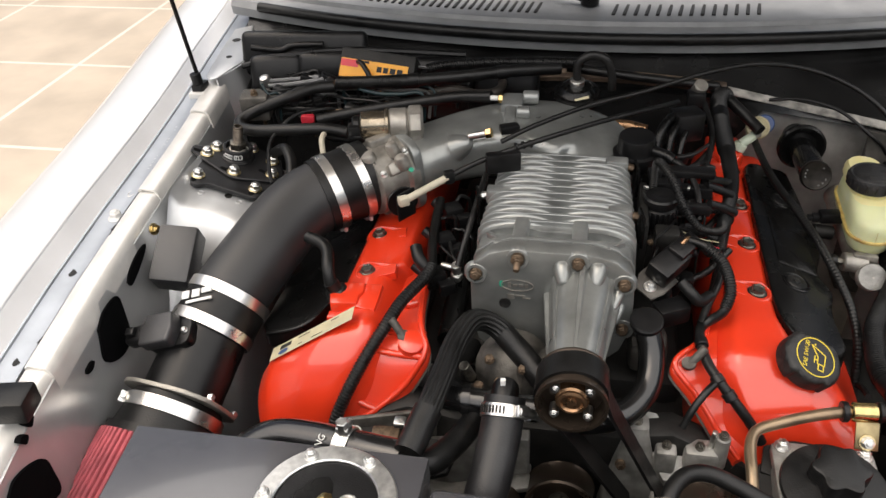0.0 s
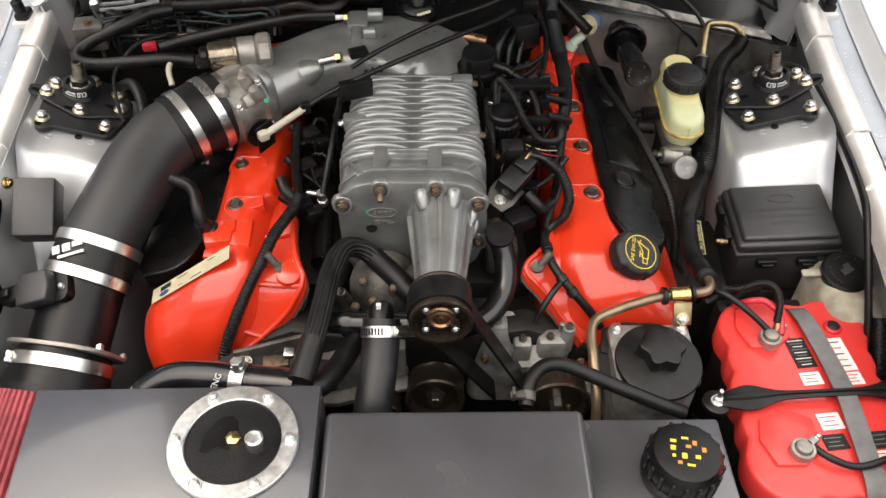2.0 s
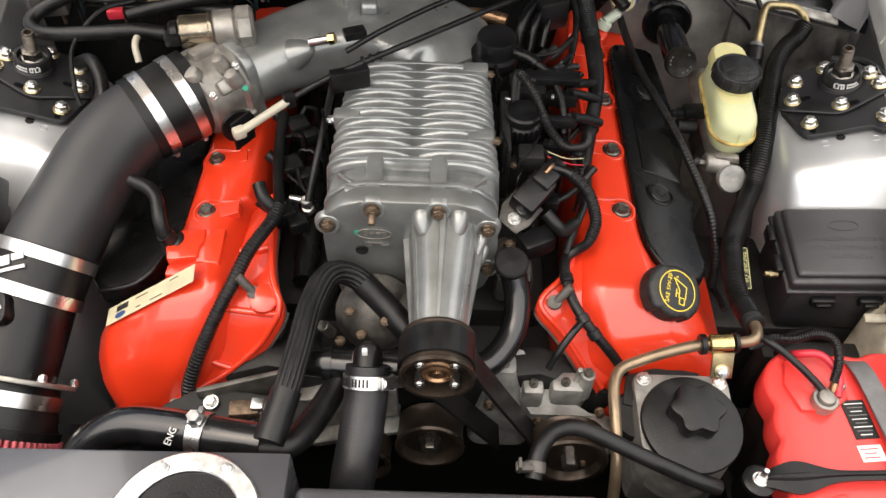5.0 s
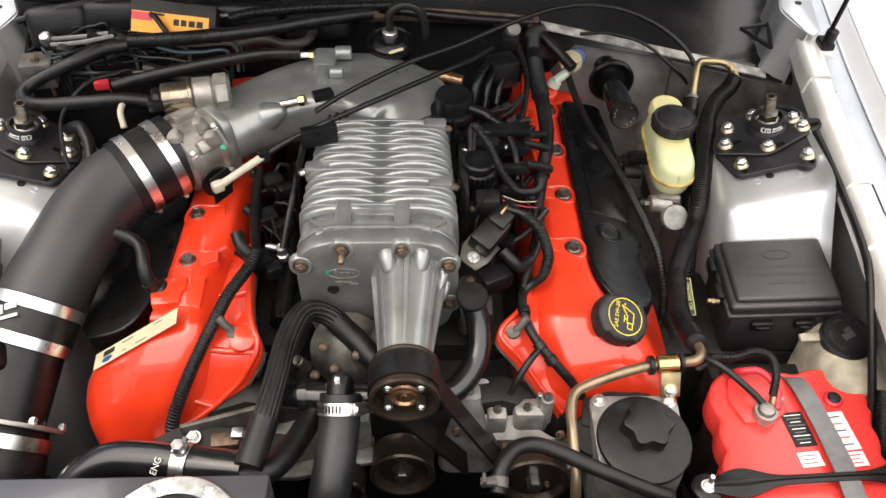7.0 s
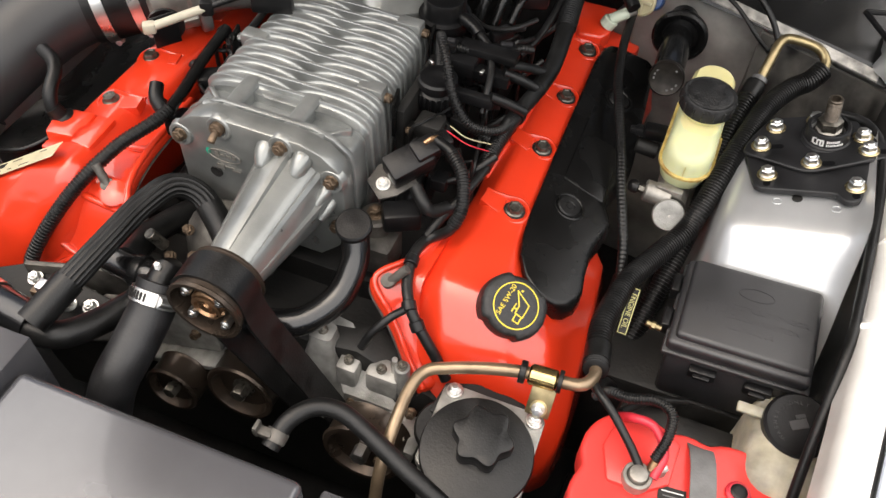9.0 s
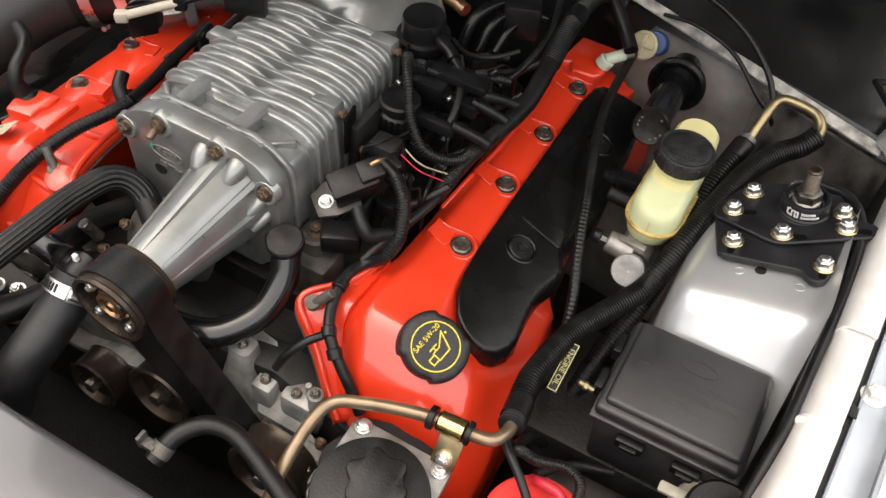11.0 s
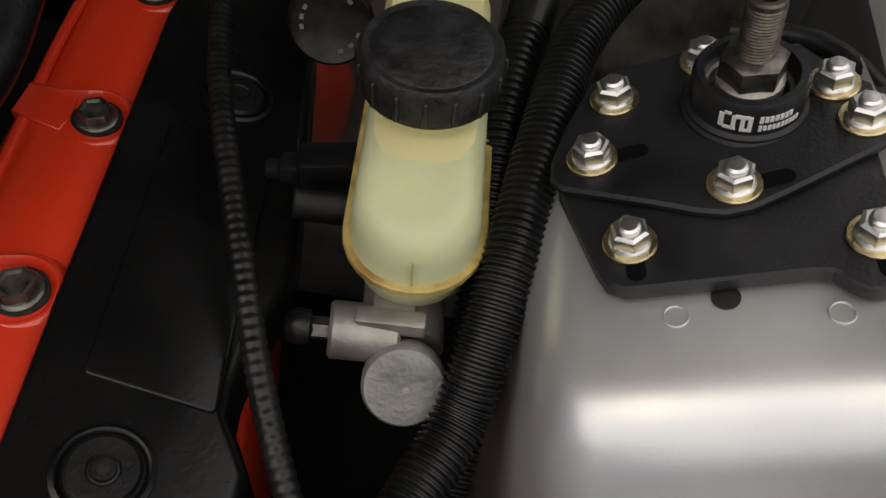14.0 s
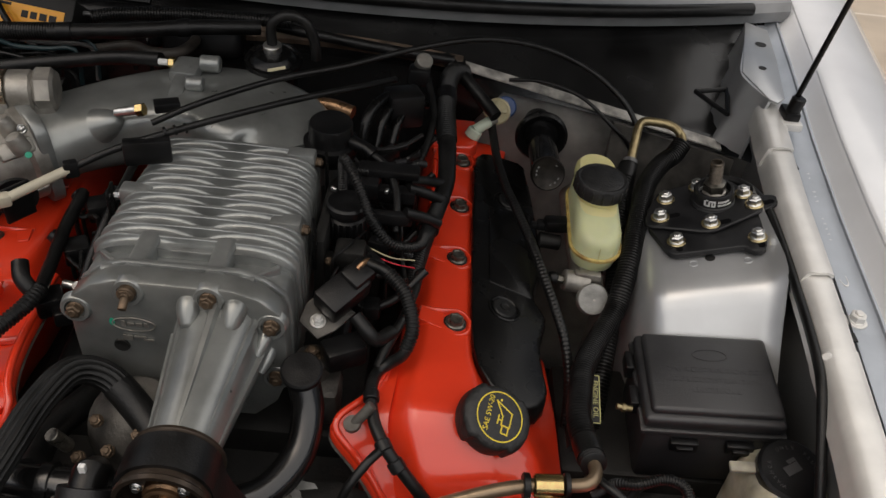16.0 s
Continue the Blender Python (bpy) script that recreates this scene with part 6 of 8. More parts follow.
for b, up in ((shape, False), (wet, True)):
    bmesh.ops.bisect_plane(b, geom=b.verts[:] + b.edges[:] + b.faces[:], plane_co=rm @ V((0, 0, 0.0466)), plane_no=rm.to_3x3() @ V((0, 0.05, 1)), clear_outer=up, clear_inner=not up)
part("upper_body", shape, CREAM, mc, smooth=50)
part("body", wet, FLUID, mc, "translucent lower body showing the fluid", smooth=50)
part("seam_flange", loft([[rm @ V((x, y, z)) for x, y in stadium(w, l)] for z, w, l in ((0.0106, 0.0682, 0.1682), (0.0112, 0.0696, 0.1696), (0.0146, 0.0696, 0.1696), (0.0152, 0.0682, 0.1682))]), JOINT_BROWN, mc, "browned joint flange", smooth=30)
part("mould_seam", strip([rm @ V((0.001, y, z)) for y, z in ((-0.0815, 0.015), (-0.0810, 0.024), (-0.0803, 0.032))], 0.0008, 0.0006, (1, 0, 0), 16), SEAMLINE, mc)
rings = []
for z, w, l in ((0.046, 0.056, 0.075), (0.058, 0.054, 0.073), (0.063, 0.046, 0.066)):
    rings.append([rm @ V((x, y + 0.054, z)) for x, y in stadium(w, l)])
part("rear_hump", loft(rings), CREAM, mc, smooth=50)
km = rm @ Matrix.Translation((0.0, 0.009, 0.047))
part("filler_neck", cyl(0.028, 0.014, km, 32), CREAM, mc)
kc = part("screw_cap", lathe([(0.0325, 0.010), (0.0343, 0.012), (0.0343, 0.029), (0.0318, 0.032), (0.0285, 0.0312), (0.0275, 0.0318), (0.0001, 0.0320)], km, 48), CAPBLACK, mc, "matt black screw cap with moulded print")
for k in range(16):
    part("grip_rib", box((0.003, 0.0025, 0.015), km @ Matrix.Rotation(radians(22.5 * k), 4, "Z") @ Matrix.Translation((0.0343, 0, 0.0205)), 0.0008, 1), CAPBLACK, kc)
mcy = thing("master_cylinder", (0.42, 1.09, 0.79), "bare cast aluminium brake master cylinder", "master cylinder")
part("barrel", tube([(0.4187, 1.052, 0.824), (0.415, 1.25, 0.838)], 0.021, 10, 24), ALU, mcy)
part("end_cap", lathe([(0.020, 0), (0.0205, 0.003), (0.0205, 0.012), (0.019, 0.014), (0.0001, 0.0145)], aim((0.421, 1.036, 0.824), (0.02, -0.75, 0.66)), 32), GREYCAST, mcy, "rough dark cast end cap")
for dx, dy in ((0.001, -0.001),):
    part("punch_mark", lathe([(0.0017, 0), (0.0017, 0.0006)], aim((0.421, 1.036, 0.824), (0.02, -0.75, 0.66)) @ Matrix.Translation((dx, dy, 0.0143)), 10), ALU, mcy)
part("port_boss", join(cyl(0.0142, 0.034, aim((0.417, 1.0525, 0.836), (-1, -0.03, 0.1)), 24), box((0.022, 0.016, 0.014), Matrix.Translation((0.414, 1.060, 0.844)), 0.003), box((0.034, 0.010, 0.010), Matrix.Translation((0.413, 1.0515, 0.8495)) @ Matrix.Rotation(-0.06, 4, "Z"), 0.002)), ALU, mcy)
part("bleed_screw", cyl(0.0058, 0.010, aim((0.384, 1.0515, 0.8395), (-1, -0.03, 0.1)), 6), BOLTDARK, mcy)
part("port_plug", lathe([(0.0050, 0), (0.0062, 0.001), (0.0085, 0.002), (0.0090, 0.008), (0.0072, 0.0125), (0.0035, 0.0145)], aim((0.376, 1.0513, 0.8403), (-1, -0.03, 0.1)), 20), RUBBER, mcy, "black rubber cap over the bleed screw")
part("level_switch", join(box((0.036, 0.020, 0.018), Matrix.Translation((0.377, 1.134, 0.866)) @ Matrix.Rotation(0.1, 4, "Z"), 0.004), box((0.012, 0.014, 0.012), Matrix.Translation((0.355, 1.132, 0.864)), 0.003), box((0.010, 0.010, 0.008), Matrix.Translation((0.347, 1.1315, 0.863)), 0.002)), PLASTIC, mcy, "black level sensor plug")
part("rear_port", cyl(0.011, 0.03, aim((0.385, 1.13, 0.838), (-1, 0, 0.1)), 14), DARK, mcy)
bo = thing("brake_booster", (0.366, 1.35, 0.80), "black brake booster canister with a round steel end cap", "brake booster")
part("canister", tube([(0.364, 1.40, 0.872), (0.366, 1.228, 0.884)], 0.0215, 8, 28), PIPEBLACK, bo)
part("collar", lathe([(0.020, 0.0), (0.036, 0.0), (0.0405, 0.004), (0.0405, 0.010), (0.037, 0.014), (0.031, 0.012), (0.026, 0.006)], aim((0.366, 1.352, 0.8755), (0, -1, 0.07)), 36), GLOSSBLACK, bo)
ecm = aim((0.366, 1.231, 0.884), (0.02, -0.92, 0.38))
ec = part("end_cap", lathe([(0.0235, 0), (0.0245, 0.003), (0.0245, 0.010), (0.0225, 0.0125), (0.020, 0.011), (0.0001, 0.011)], ecm, 32), CAPDARK, bo, "dark steel end cap with stamped print")
for a in (60, 80, 100, 200, 225, 250, 320):
    part("stamped_bar", box((0.003, 0.0022, 0.0006), ecm @ Matrix.Rotation(radians(a), 4, "Z") @ Matrix.Translation((0, 0.0165, 0.0111))), STRAP, ec)

# power steering reservoir
ps = thing("steering_reservoir", (0.30, 0.645, 0.70), "grey power steering reservoir with a broad black cap", "reservoir")
part("bracket", prism(rounded(0.115, 0.10, 0.01), -0.012, 0.0, aim((0.300, 0.662, 0.802), (0, -0.05, 1)), 0.002), GREYCAST, ps)
part("body", join(span(0.245, 0.355, 0.61, 0.70, 0.66, 0.79, 0.012), cyl(0.05, 0.09, aim((0.30, 0.64, 0.71)), 36)), GREYCAST, ps, "dull aluminium body")
pm = aim((0.301, 0.643, 0.803), (0.02, -0.12, 1))
part("broad_lid", lathe([(0.052, 0), (0.058, 0.003), (0.0595, 0.007), (0.058, 0.011), (0.05, 0.0135), (0.0001, 0.0145)], pm, 56), RUBBER, ps, "matt black broad round lid")
lob = [((0.029 + 0.0035 * math.cos(6 * a)) * math.cos(a), (0.029 + 0.0035 * math.cos(6 * a)) * math.sin(a)) for a in (2 * math.pi * k / 60 for k in range(60))]
part("grip_cap", prism(lob, 0.012, 0.036, pm @ Matrix.Translation((0.002, 0.010, 0)), 0.003, 2), RUBBER, ps, "black six lobed grip cap")
for x, y in ((-0.045, 0.042), (0.046, 0.040)):
    bolt(ps, aim((0.300, 0.662, 0.802), (0, -0.05, 1)) @ V((x, y, 0)), (0, -0.05, 1), 0.0065, STEEL, STEEL)
# ---- pipes, hoses and wiring ----
LOOM = mat("black_corrugated_sleeve", (0.010, 0.010, 0.010), 0.34, var=0.3, scale=60, bump=0.10, bscale=300, spec=0.34, rvar=0.14)

# large formed hoses at the front of the engine
bh = thing("bypass_hose", (-0.13, 0.72, 0.80), "thick ribbed black rubber hose in front of the supercharger", "hose")
BH = [(-0.040, 0.752, 0.838), (-0.066, 0.775, 0.850), (-0.100, 0.795, 0.872), (-0.128, 0.785, 0.888), (-0.143, 0.745, 0.888), (-0.150, 0.690, 0.884), (-0.157, 0.640, 0.878), (-0.168, 0.590, 0.866)]
line = smooth_line(BH, 50)
rings, upv = [], V((0, 0, 1))
for i, p in enumerate(line):
    d = (line[min(i + 1, 49)] - line[max(i - 1, 0)]).normalized()
    upv = (upv - d * upv.dot(d)).normalized()
    sd = d.cross(upv)
    rings.append([p + (upv * math.cos(a) + sd * math.sin(a)) * (0.0136 + (0.0010 if k % 2 else -0.0007)) for k, a in ((k, 2 * math.pi * k / 36) for k in range(36))])
part("ribbed_hose", loft(rings), RUBBER, bh, smooth=70)
part("end_sleeve", tube([(-0.158, 0.632, 0.877), (-0.171, 0.578, 0.862)], 0.0168, 6, 24), RUBBER, bh)
part("smooth_end", tube([(-0.040, 0.752, 0.838), (-0.066, 0.775, 0.850), (-0.090, 0.791, 0.866)], 0.0156, 12, 24), RUBBER, bh)
part("end_joint", tube([(-0.030, 0.742, 0.832), (-0.050, 0.760, 0.842)], 0.0165, 6, 24), RUBBER, bh)
uh = thing("radiator_hose", (-0.078, 0.63, 0.70), "upright black rubber radiator hose with a worm clamp", "hose")
part("hose", tube([(-0.073, 0.670, 0.872), (-0.074, 0.642, 0.850), (-0.078, 0.605, 0.828), (-0.084, 0.572, 0.805), (-0.089, 0.550, 0.765)], 0.0248, 20, 26), HOSEGREY, uh)
clamp_band(uh, V((-0.0735, 0.656, 0.862)), V((0, -0.78, -0.62)), 0.0250, 0.015, -0.4, label="stainless worm clamp")
wc0 = aim((-0.0735, 0.656, 0.862), (0, -0.78, -0.62), (1, 0, 0))
for k in range(9):
    part("band_slot", box((0.0012, 0.0022, 0.009), wc0 @ Matrix.Rotation(radians(84 + 9 * k), 4, "Z") @ Matrix.Translation((0.0271, 0, 0))), DARK, uh)
hs = wc0 @ Matrix.Rotation(radians(38), 4, "Z") @ Matrix.Translation((0.030, 0, 0))
part("screw_housing", join(box((0.007, 0.020, 0.015), hs, 0.002), cyl(0.0062, 0.030, hs @ Matrix.Rotation(radians(90), 4, "X") @ Matrix.Translation((0, 0, -0.008)), 14), lathe([(0.0068, 0.0), (0.0068, 0.006), (0.004, 0.0065)], hs @ Matrix.Rotation(radians(90), 4, "X") @ Matrix.Translation((0, 0, 0.020)), 6)), STEEL, uh, "bright worm screw housing")
part("metal_neck", tube([(-0.0735, 0.664, 0.867), (-0.074, 0.682, 0.874), (-0.076, 0.692, 0.850)], 0.0165, 6, 22), GLOSSBLACK, uh, "black pipe neck")
part("pale_tab", box((0.006, 0.005, 0.020), Matrix.Translation((-0.076, 0.675, 0.886)), 0.001), WHITE, uh, "small white tab")
cp = thing("coolant_crossover", (-0.06, 0.70, 0.80), "black painted coolant crossover pipe across the engine front", "pipe")
part("cross_pipe", tube([(-0.165, 0.695, 0.838), (-0.10, 0.690, 0.838), (-0.035, 0.688, 0.838)], 0.017, 12, 22), PIPEBLACK, cp)
part("pipe_collar", tube([(-0.118, 0.692, 0.838), (-0.128, 0.692, 0.838)], 0.020, 4, 22), PIPEBLACK, cp)
part("tee_branch", tube([(-0.078, 0.690, 0.840), (-0.078, 0.684, 0.866)], 0.015, 6, 20), PIPEBLACK, cp)
part("rear_tee", tube([(-0.145, 0.70, 0.84), (-0.155, 0.76, 0.82), (-0.14, 0.83, 0.80)], 0.016, 14, 18), RUBBER, cp)
dh = thing("lower_coolant_hose", (-0.12, 0.62, 0.75), "smooth black rubber hose curving below the ribbed hose", "hose")
part("hose", tube([(-0.10, 0.70, 0.825), (-0.118, 0.66, 0.82), (-0.135, 0.62, 0.825), (-0.155, 0.588, 0.835), (-0.19, 0.580, 0.84)], 0.0155, 24, 18), RUBBER, dh)
rh = thing("coolant_outlet_pipe", (0.08, 0.76, 0.80), "smooth gloss black outlet pipe with a flat round cap", "pipe")
part("pipe", tube([(0.093, 0.805, 0.880), (0.100, 0.785, 0.856), (0.096, 0.750, 0.834), (0.074, 0.715, 0.824), (0.045, 0.698, 0.822), (0.010, 0.692, 0.822)], 0.0165, 34, 22), PIPEBLACK, rh)
part("flat_cap", lathe([(0.019, 0), (0.021, 0.002), (0.021, 0.008), (0.019, 0.010), (0.005, 0.010), (0.0001, 0.0105)], aim((0.0905, 0.808, 0.888), (0, -0.25, 1)), 28), PLASTIC, rh)
lh = thing("upper_radiator_hose", (-0.30, 0.60, 0.76), "black moulded radiator hose lying behind the box tank", "hose")
part("hose", tube([(-0.400, 0.570, 0.780), (-0.385, 0.595, 0.804), (-0.345, 0.610, 0.824), (-0.29, 0.605, 0.833), (-0.23, 0.594, 0.838), (-0.18, 0.587, 0.84)], 0.022, 34, 24), PIPEBLACK, lh)
clamp_band(lh, V((-0.252, 0.598, 0.837)), V((1, -0.2, 0)), 0.0225, 0.018, 1.5, label="bright bolted band clamp")
part("clamp_bolt", cyl(0.0075, 0.02, aim((-0.252, 0.598, 0.859), (0, 0, 1)), 6), STEEL, lh, "zinc plated clamp bolt")
lettering("ENG", 0.011, aim((-0.279, 0.586, 0.8515), (0, -0.75, 0.66), (0.3, 0, 1)), WHITE, lh)
for x, y in ((-0.19, 0.622), (-0.165, 0.628)):
    part("pinch_clip", box((0.014, 0.014, 0.008), Matrix.Translation((x, y, 0.862)), 0.002), STEEL, lh)
al = thing("alternator_bracket", (-0.24, 0.66, 0.72), "bare alloy alternator bracket with bolts", "bracket")
part("plate", prism([(-0.09, -0.03), (-0.05, -0.05), (0.03, -0.045), (0.10, -0.02), (0.11, 0.02), (0.02, 0.03), (-0.04, 0.035), (-0.085, 0.01)], 0, 0.012, aim((-0.24, 0.655, 0.765), (0.05, -0.3, 1)), 0.003), DARK, al)
part("web", box((0.12, 0.008, 0.05), Matrix.Translation((-0.225, 0.69, 0.775)) @ Matrix.Rotation(0.3, 4, "Z"), 0.003), DULL, al)
for x, y in ((-0.205, 0.648), (-0.18, 0.655), (-0.265, 0.665)):
    bolt(al, (x, y, 0.785), (0, -0.2, 1), 0.0065, STEEL, STEEL)
part("terminal_block", box((0.035, 0.02, 0.016), Matrix.Translation((-0.215, 0.64, 0.815)) @ Matrix.Rotation(0.1, 4, "Z"), 0.003), RUSTY, al)
solo("chain_guide_plate", strip([(-0.192, 0.790, 0.800), (-0.205, 0.760, 0.778), (-0.232, 0.728, 0.752), (-0.272, 0.702, 0.730), (-0.30, 0.692, 0.715)], 0.012, 0.003, (0.6, -0.6, -0.2), 30), GREYCAST, "thin grey sheet metal shield below the valve cover", "shield")

# belt drive
dr = thing("drive_belt", (0.03, 0.66, 0.75), "ribbed black rubber drive belt", "belt")
BY = 0.664
part("belt", strip([(0.165, BY + 0.01, 0.640), (0.060, BY, 0.860), (0.0455, BY, 0.895), (0.040, BY, 0.925), (0.018, BY, 0.9430), (-0.010, BY, 0.9415), (-0.030, BY, 0.925), (-0.0365, BY, 0.905), (-0.033, BY, 0.885), (-0.018, BY, 0.868), (0.085, BY + 0.01, 0.70)], 0.034, 0.004, (0, 1, 0), 70), RUBBER, dr)
cr = thing("idler_pulley", (0.0, 0.65, 0.70), "brown grimy steel idler pulley with a hex bolt", "pulley")
im = aim((-0.002, 0.698, 0.690), (0, -1, 0.12))
part("wheel", lathe([(0.043, 0), (0.045, 0.002), (0.043, 0.005), (0.043, 0.034), (0.045, 0.037), (0.043, 0.040), (0.038, 0.040), (0.034, 0.026), (0.018, 0.026)], im, 44), BRONZE, cr)
part("hub_bolt", join(lathe([(0.014, 0.02), (0.014, 0.03), (0.011, 0.031)], im, 24), lathe([(0.0105, 0.03), (0.0105, 0.042), (0.009, 0.044)], im, 6)), BOLTDARK, cr)
fb = thing("accessory_bracket", (-0.10, 0.69, 0.66), "weathered grey cast accessory bracket on the engine front", "bracket")
part("plate", prism([(-0.215, 0.672), (-0.15, 0.668), (-0.045, 0.708), (-0.045, 0.772), (-0.10, 0.770), (-0.16, 0.742), (-0.215, 0.730)], 0.0, 0.02, Matrix.Translation((0, 0.716, 0)) @ Matrix.Rotation(radians(90), 4, "X"), 0.003), GREYCAST, fb)
part("ledge", prism([(-0.215, 0.660), (-0.15, 0.656), (-0.042, 0.698), (-0.042, 0.708), (-0.15, 0.668), (-0.215, 0.672)], 0.0, 0.042, Matrix.Translation((0, 0.716, 0)) @ Matrix.Rotation(radians(90), 4, "X"), 0.003), GREYCAST, fb)
for x, z in ((-0.185, 0.70), (-0.075, 0.735)):
    bolt(fb, (x, 0.696, z), (0, -1, 0.1), 0.006, RUSTY, None)
gp = thing("accessory_pulley", (-0.086, 0.65, 0.64), "dark steel accessory pulley with a dull hex bolt", "pulley")
im = aim((-0.086, 0.672, 0.678), (0, -1, 0.12))
part("wheel", lathe([(0.033, 0), (0.036, 0.002), (0.034, 0.005), (0.034, 0.030), (0.036, 0.033), (0.034, 0.036), (0.030, 0.036), (0.026, 0.026), (0.012, 0.026)], im, 40), BRONZE, gp)
part("hub_bolt", lathe([(0.0095, 0.024), (0.0095, 0.038), (0.008, 0.040)], im, 6), BOLTDARK, gp)
cr2 = thing("tensioner_pulley", (0.165, 0.64, 0.70), "brown grimy belt tensioner pulley", "pulley")
im = aim((0.172, 0.672, 0.715), (0, -1, 0.1))
part("wheel", lathe([(0.046, 0), (0.048, 0.002), (0.046, 0.005), (0.046, 0.034), (0.048, 0.037), (0.046, 0.040), (0.04, 0.040), (0.036, 0.030), (0.016, 0.030)], im, 44), BRONZE, cr2)
part("hub_bolt", lathe([(0.010, 0.03), (0.010, 0.046), (0.008, 0.047)], im, 6), STEEL, cr2)
br = thing("front_bracket", (0.11, 0.72, 0.72), "bare cast aluminium bracket with bolt towers", "bracket")
part("tower", loft([[V((0.088 + x * s, 0.722 + y * s, z)) for x, y in rounded(0.055, 0.05, 0.012, 4)] for z, s in ((0.66, 1.5), (0.74, 0.95), (0.785, 0.55), (0.80, 0.5))]), GREYCAST, br)
part("arm", box((0.12, 0.028, 0.035), Matrix.Translation((0.135, 0.722, 0.735)) @ Matrix.Rotation(radians(10), 4, "Y"), 0.006), GREYCAST, br)
part("block", box((0.026, 0.03, 0.04), Matrix.Translation((0.125, 0.712, 0.755)), 0.005), GREYCAST, br)
part("block", box((0.042, 0.03, 0.05), Matrix.Translation((0.168, 0.715, 0.752)), 0.007), GREYCAST, br)
part("pillar", cyl(0.009, 0.05, aim((0.19, 0.712, 0.75)), 14), GREYCAST, br)
for p in ((0.088, 0.722, 0.80), (0.125, 0.710, 0.775), (0.165, 0.712, 0.777), (0.190, 0.712, 0.80)):
    bolt(br, p, (0, -0.15, 1), 0.0055, BOLTDARK, None)
part("stud", cyl(0.0035, 0.035, aim((0.178, 0.715, 0.77), (0.05, 0, 1)), 10), STEEL, br)
part("web", loft([[V((0.075, 0.755, 0.79)), V((0.112, 0.75, 0.79)), V((0.112, 0.745, 0.70)), V((0.075, 0.75, 0.70))], [V((0.105, 0.715, 0.755)), V((0.150, 0.715, 0.755)), V((0.150, 0.71, 0.70)), V((0.105, 0.71, 0.70))], [V((0.125, 0.690, 0.735)), V((0.205, 0.690, 0.735)), V((0.205, 0.69, 0.69)), V((0.125, 0.69, 0.69))]]), GREYCAST, br, smooth=20)
for x, z in ((0.21, 0.745), (0.135, 0.72), (0.07, 0.755)):
    bolt(br, (x, 0.692, z), (0.1, -1, 0.3), 0.006, RUSTY, None)

mp = thing("mounting_plate", (0.29, 0.70, 0.75), "black steel mounting plate between steering reservoir and cover", "bracket")
pmx = aim((0.285, 0.705, 0.782), (0.0, -0.25, 1))
part("plate", prism([(-0.052, -0.02), (-0.045, 0.016), (0.0, 0.030), (0.046, 0.022), (0.05, -0.03), (0.0, -0.035)], -0.006, 0.0, pmx, 0.002), DARK, mp)
part("plate_hole", lathe([(0.004, 0), (0.004, 0.0008)], pmx @ Matrix.Translation((0.028, 0.008, 0.0002)), 12), RUBBER, mp)
part("leg", span(0.245, 0.275, 0.70, 0.72, 0.66, 0.78, 0.003), DARK, mp)
part("pump_body", lathe([(0.03, 0), (0.032, 0.01), (0.032, 0.05), (0.028, 0.056)], aim((0.262, 0.69, 0.72), (-0.2, -0.3, 1)), 24), DARK, mp)

# water pump and front castings around the nose
wpz = thing("water_pump", (-0.05, 0.75, 0.76), "grimy brown and grey water pump housing", "water pump")
part("housing", join(lathe([(0.05, 0), (0.052, 0.02), (0.035, 0.04), (0.02, 0.05)], aim((-0.075, 0.80, 0.80), (0, -0.8, 0.6)), 28), box((0.07, 0.05, 0.05), Matrix.Translation((-0.04, 0.78, 0.815)) @ Matrix.Rotation(0.4, 4, "Z"), 0.012)), DULL, wpz)
for p in ((-0.105, 0.765, 0.84), (-0.06, 0.752, 0.84), (-0.09, 0.745, 0.82), (-0.02, 0.75, 0.835), (-0.115, 0.735, 0.82)):
    bolt(wpz, p, (0, -0.5, 0.85), 0.006, RUSTY, None)
part("steel_stub", cyl(0.007, 0.03, aim((-0.125, 0.74, 0.83), (-0.3, -0.3, 1)), 12), BOLTDARK, wpz)

# refrigerant lines
ac = thing("refrigerant_pipe", (0.30, 0.72, 0.78), "brown coated metal refrigerant pipe with a brass coupling", "pipe")
part("pipe", tube([(0.215, 0.575, 0.74), (0.213, 0.600, 0.79), (0.212, 0.640, 0.815), (0.213, 0.680, 0.824), (0.222, 0.702, 0.828), (0.245, 0.712, 0.833), (0.285, 0.722, 0.842), (0.325, 0.729, 0.848), (0.365, 0.732, 0.849), (0.382, 0.736, 0.850), (0.390, 0.75, 0.848), (0.390, 0.765, 0.843)], 0.0068, 60, 14), COPPER, ac)
part("coupling", join(cyl(0.0115, 0.030, aim((0.326, 0.729, 0.848), (1, 0.05, 0.02)), 24, 0.002)), BRASS, ac, "polished brass coupling")
part("seal_ring", cyl(0.0125, 0.007, aim((0.316, 0.728, 0.848), (1, 0.05, 0.02)), 20), RUBBER, ac)
part("seal_ring", cyl(0.0125, 0.005, aim((0.3565, 0.731, 0.849), (1, 0.05, 0.02)), 20), RUBBER, ac)
tab = part("mount_tab", box((0.026, 0.004, 0.034), Matrix.Translation((0.346, 0.714, 0.827)) @ Matrix.Rotation(radians(-35), 4, "X"), 0.001), DULLBRASS, ac, "yellow zinc mounting tab")
bolt(ac, (0.346, 0.708, 0.822), (0, -0.8, 0.6), 0.0065, STEEL, GOLD)
rfh = thing("refrigerant_hose", (0.42, 0.95, 0.70), "thick black corrugated sleeve over a refrigerant hose", "hose")
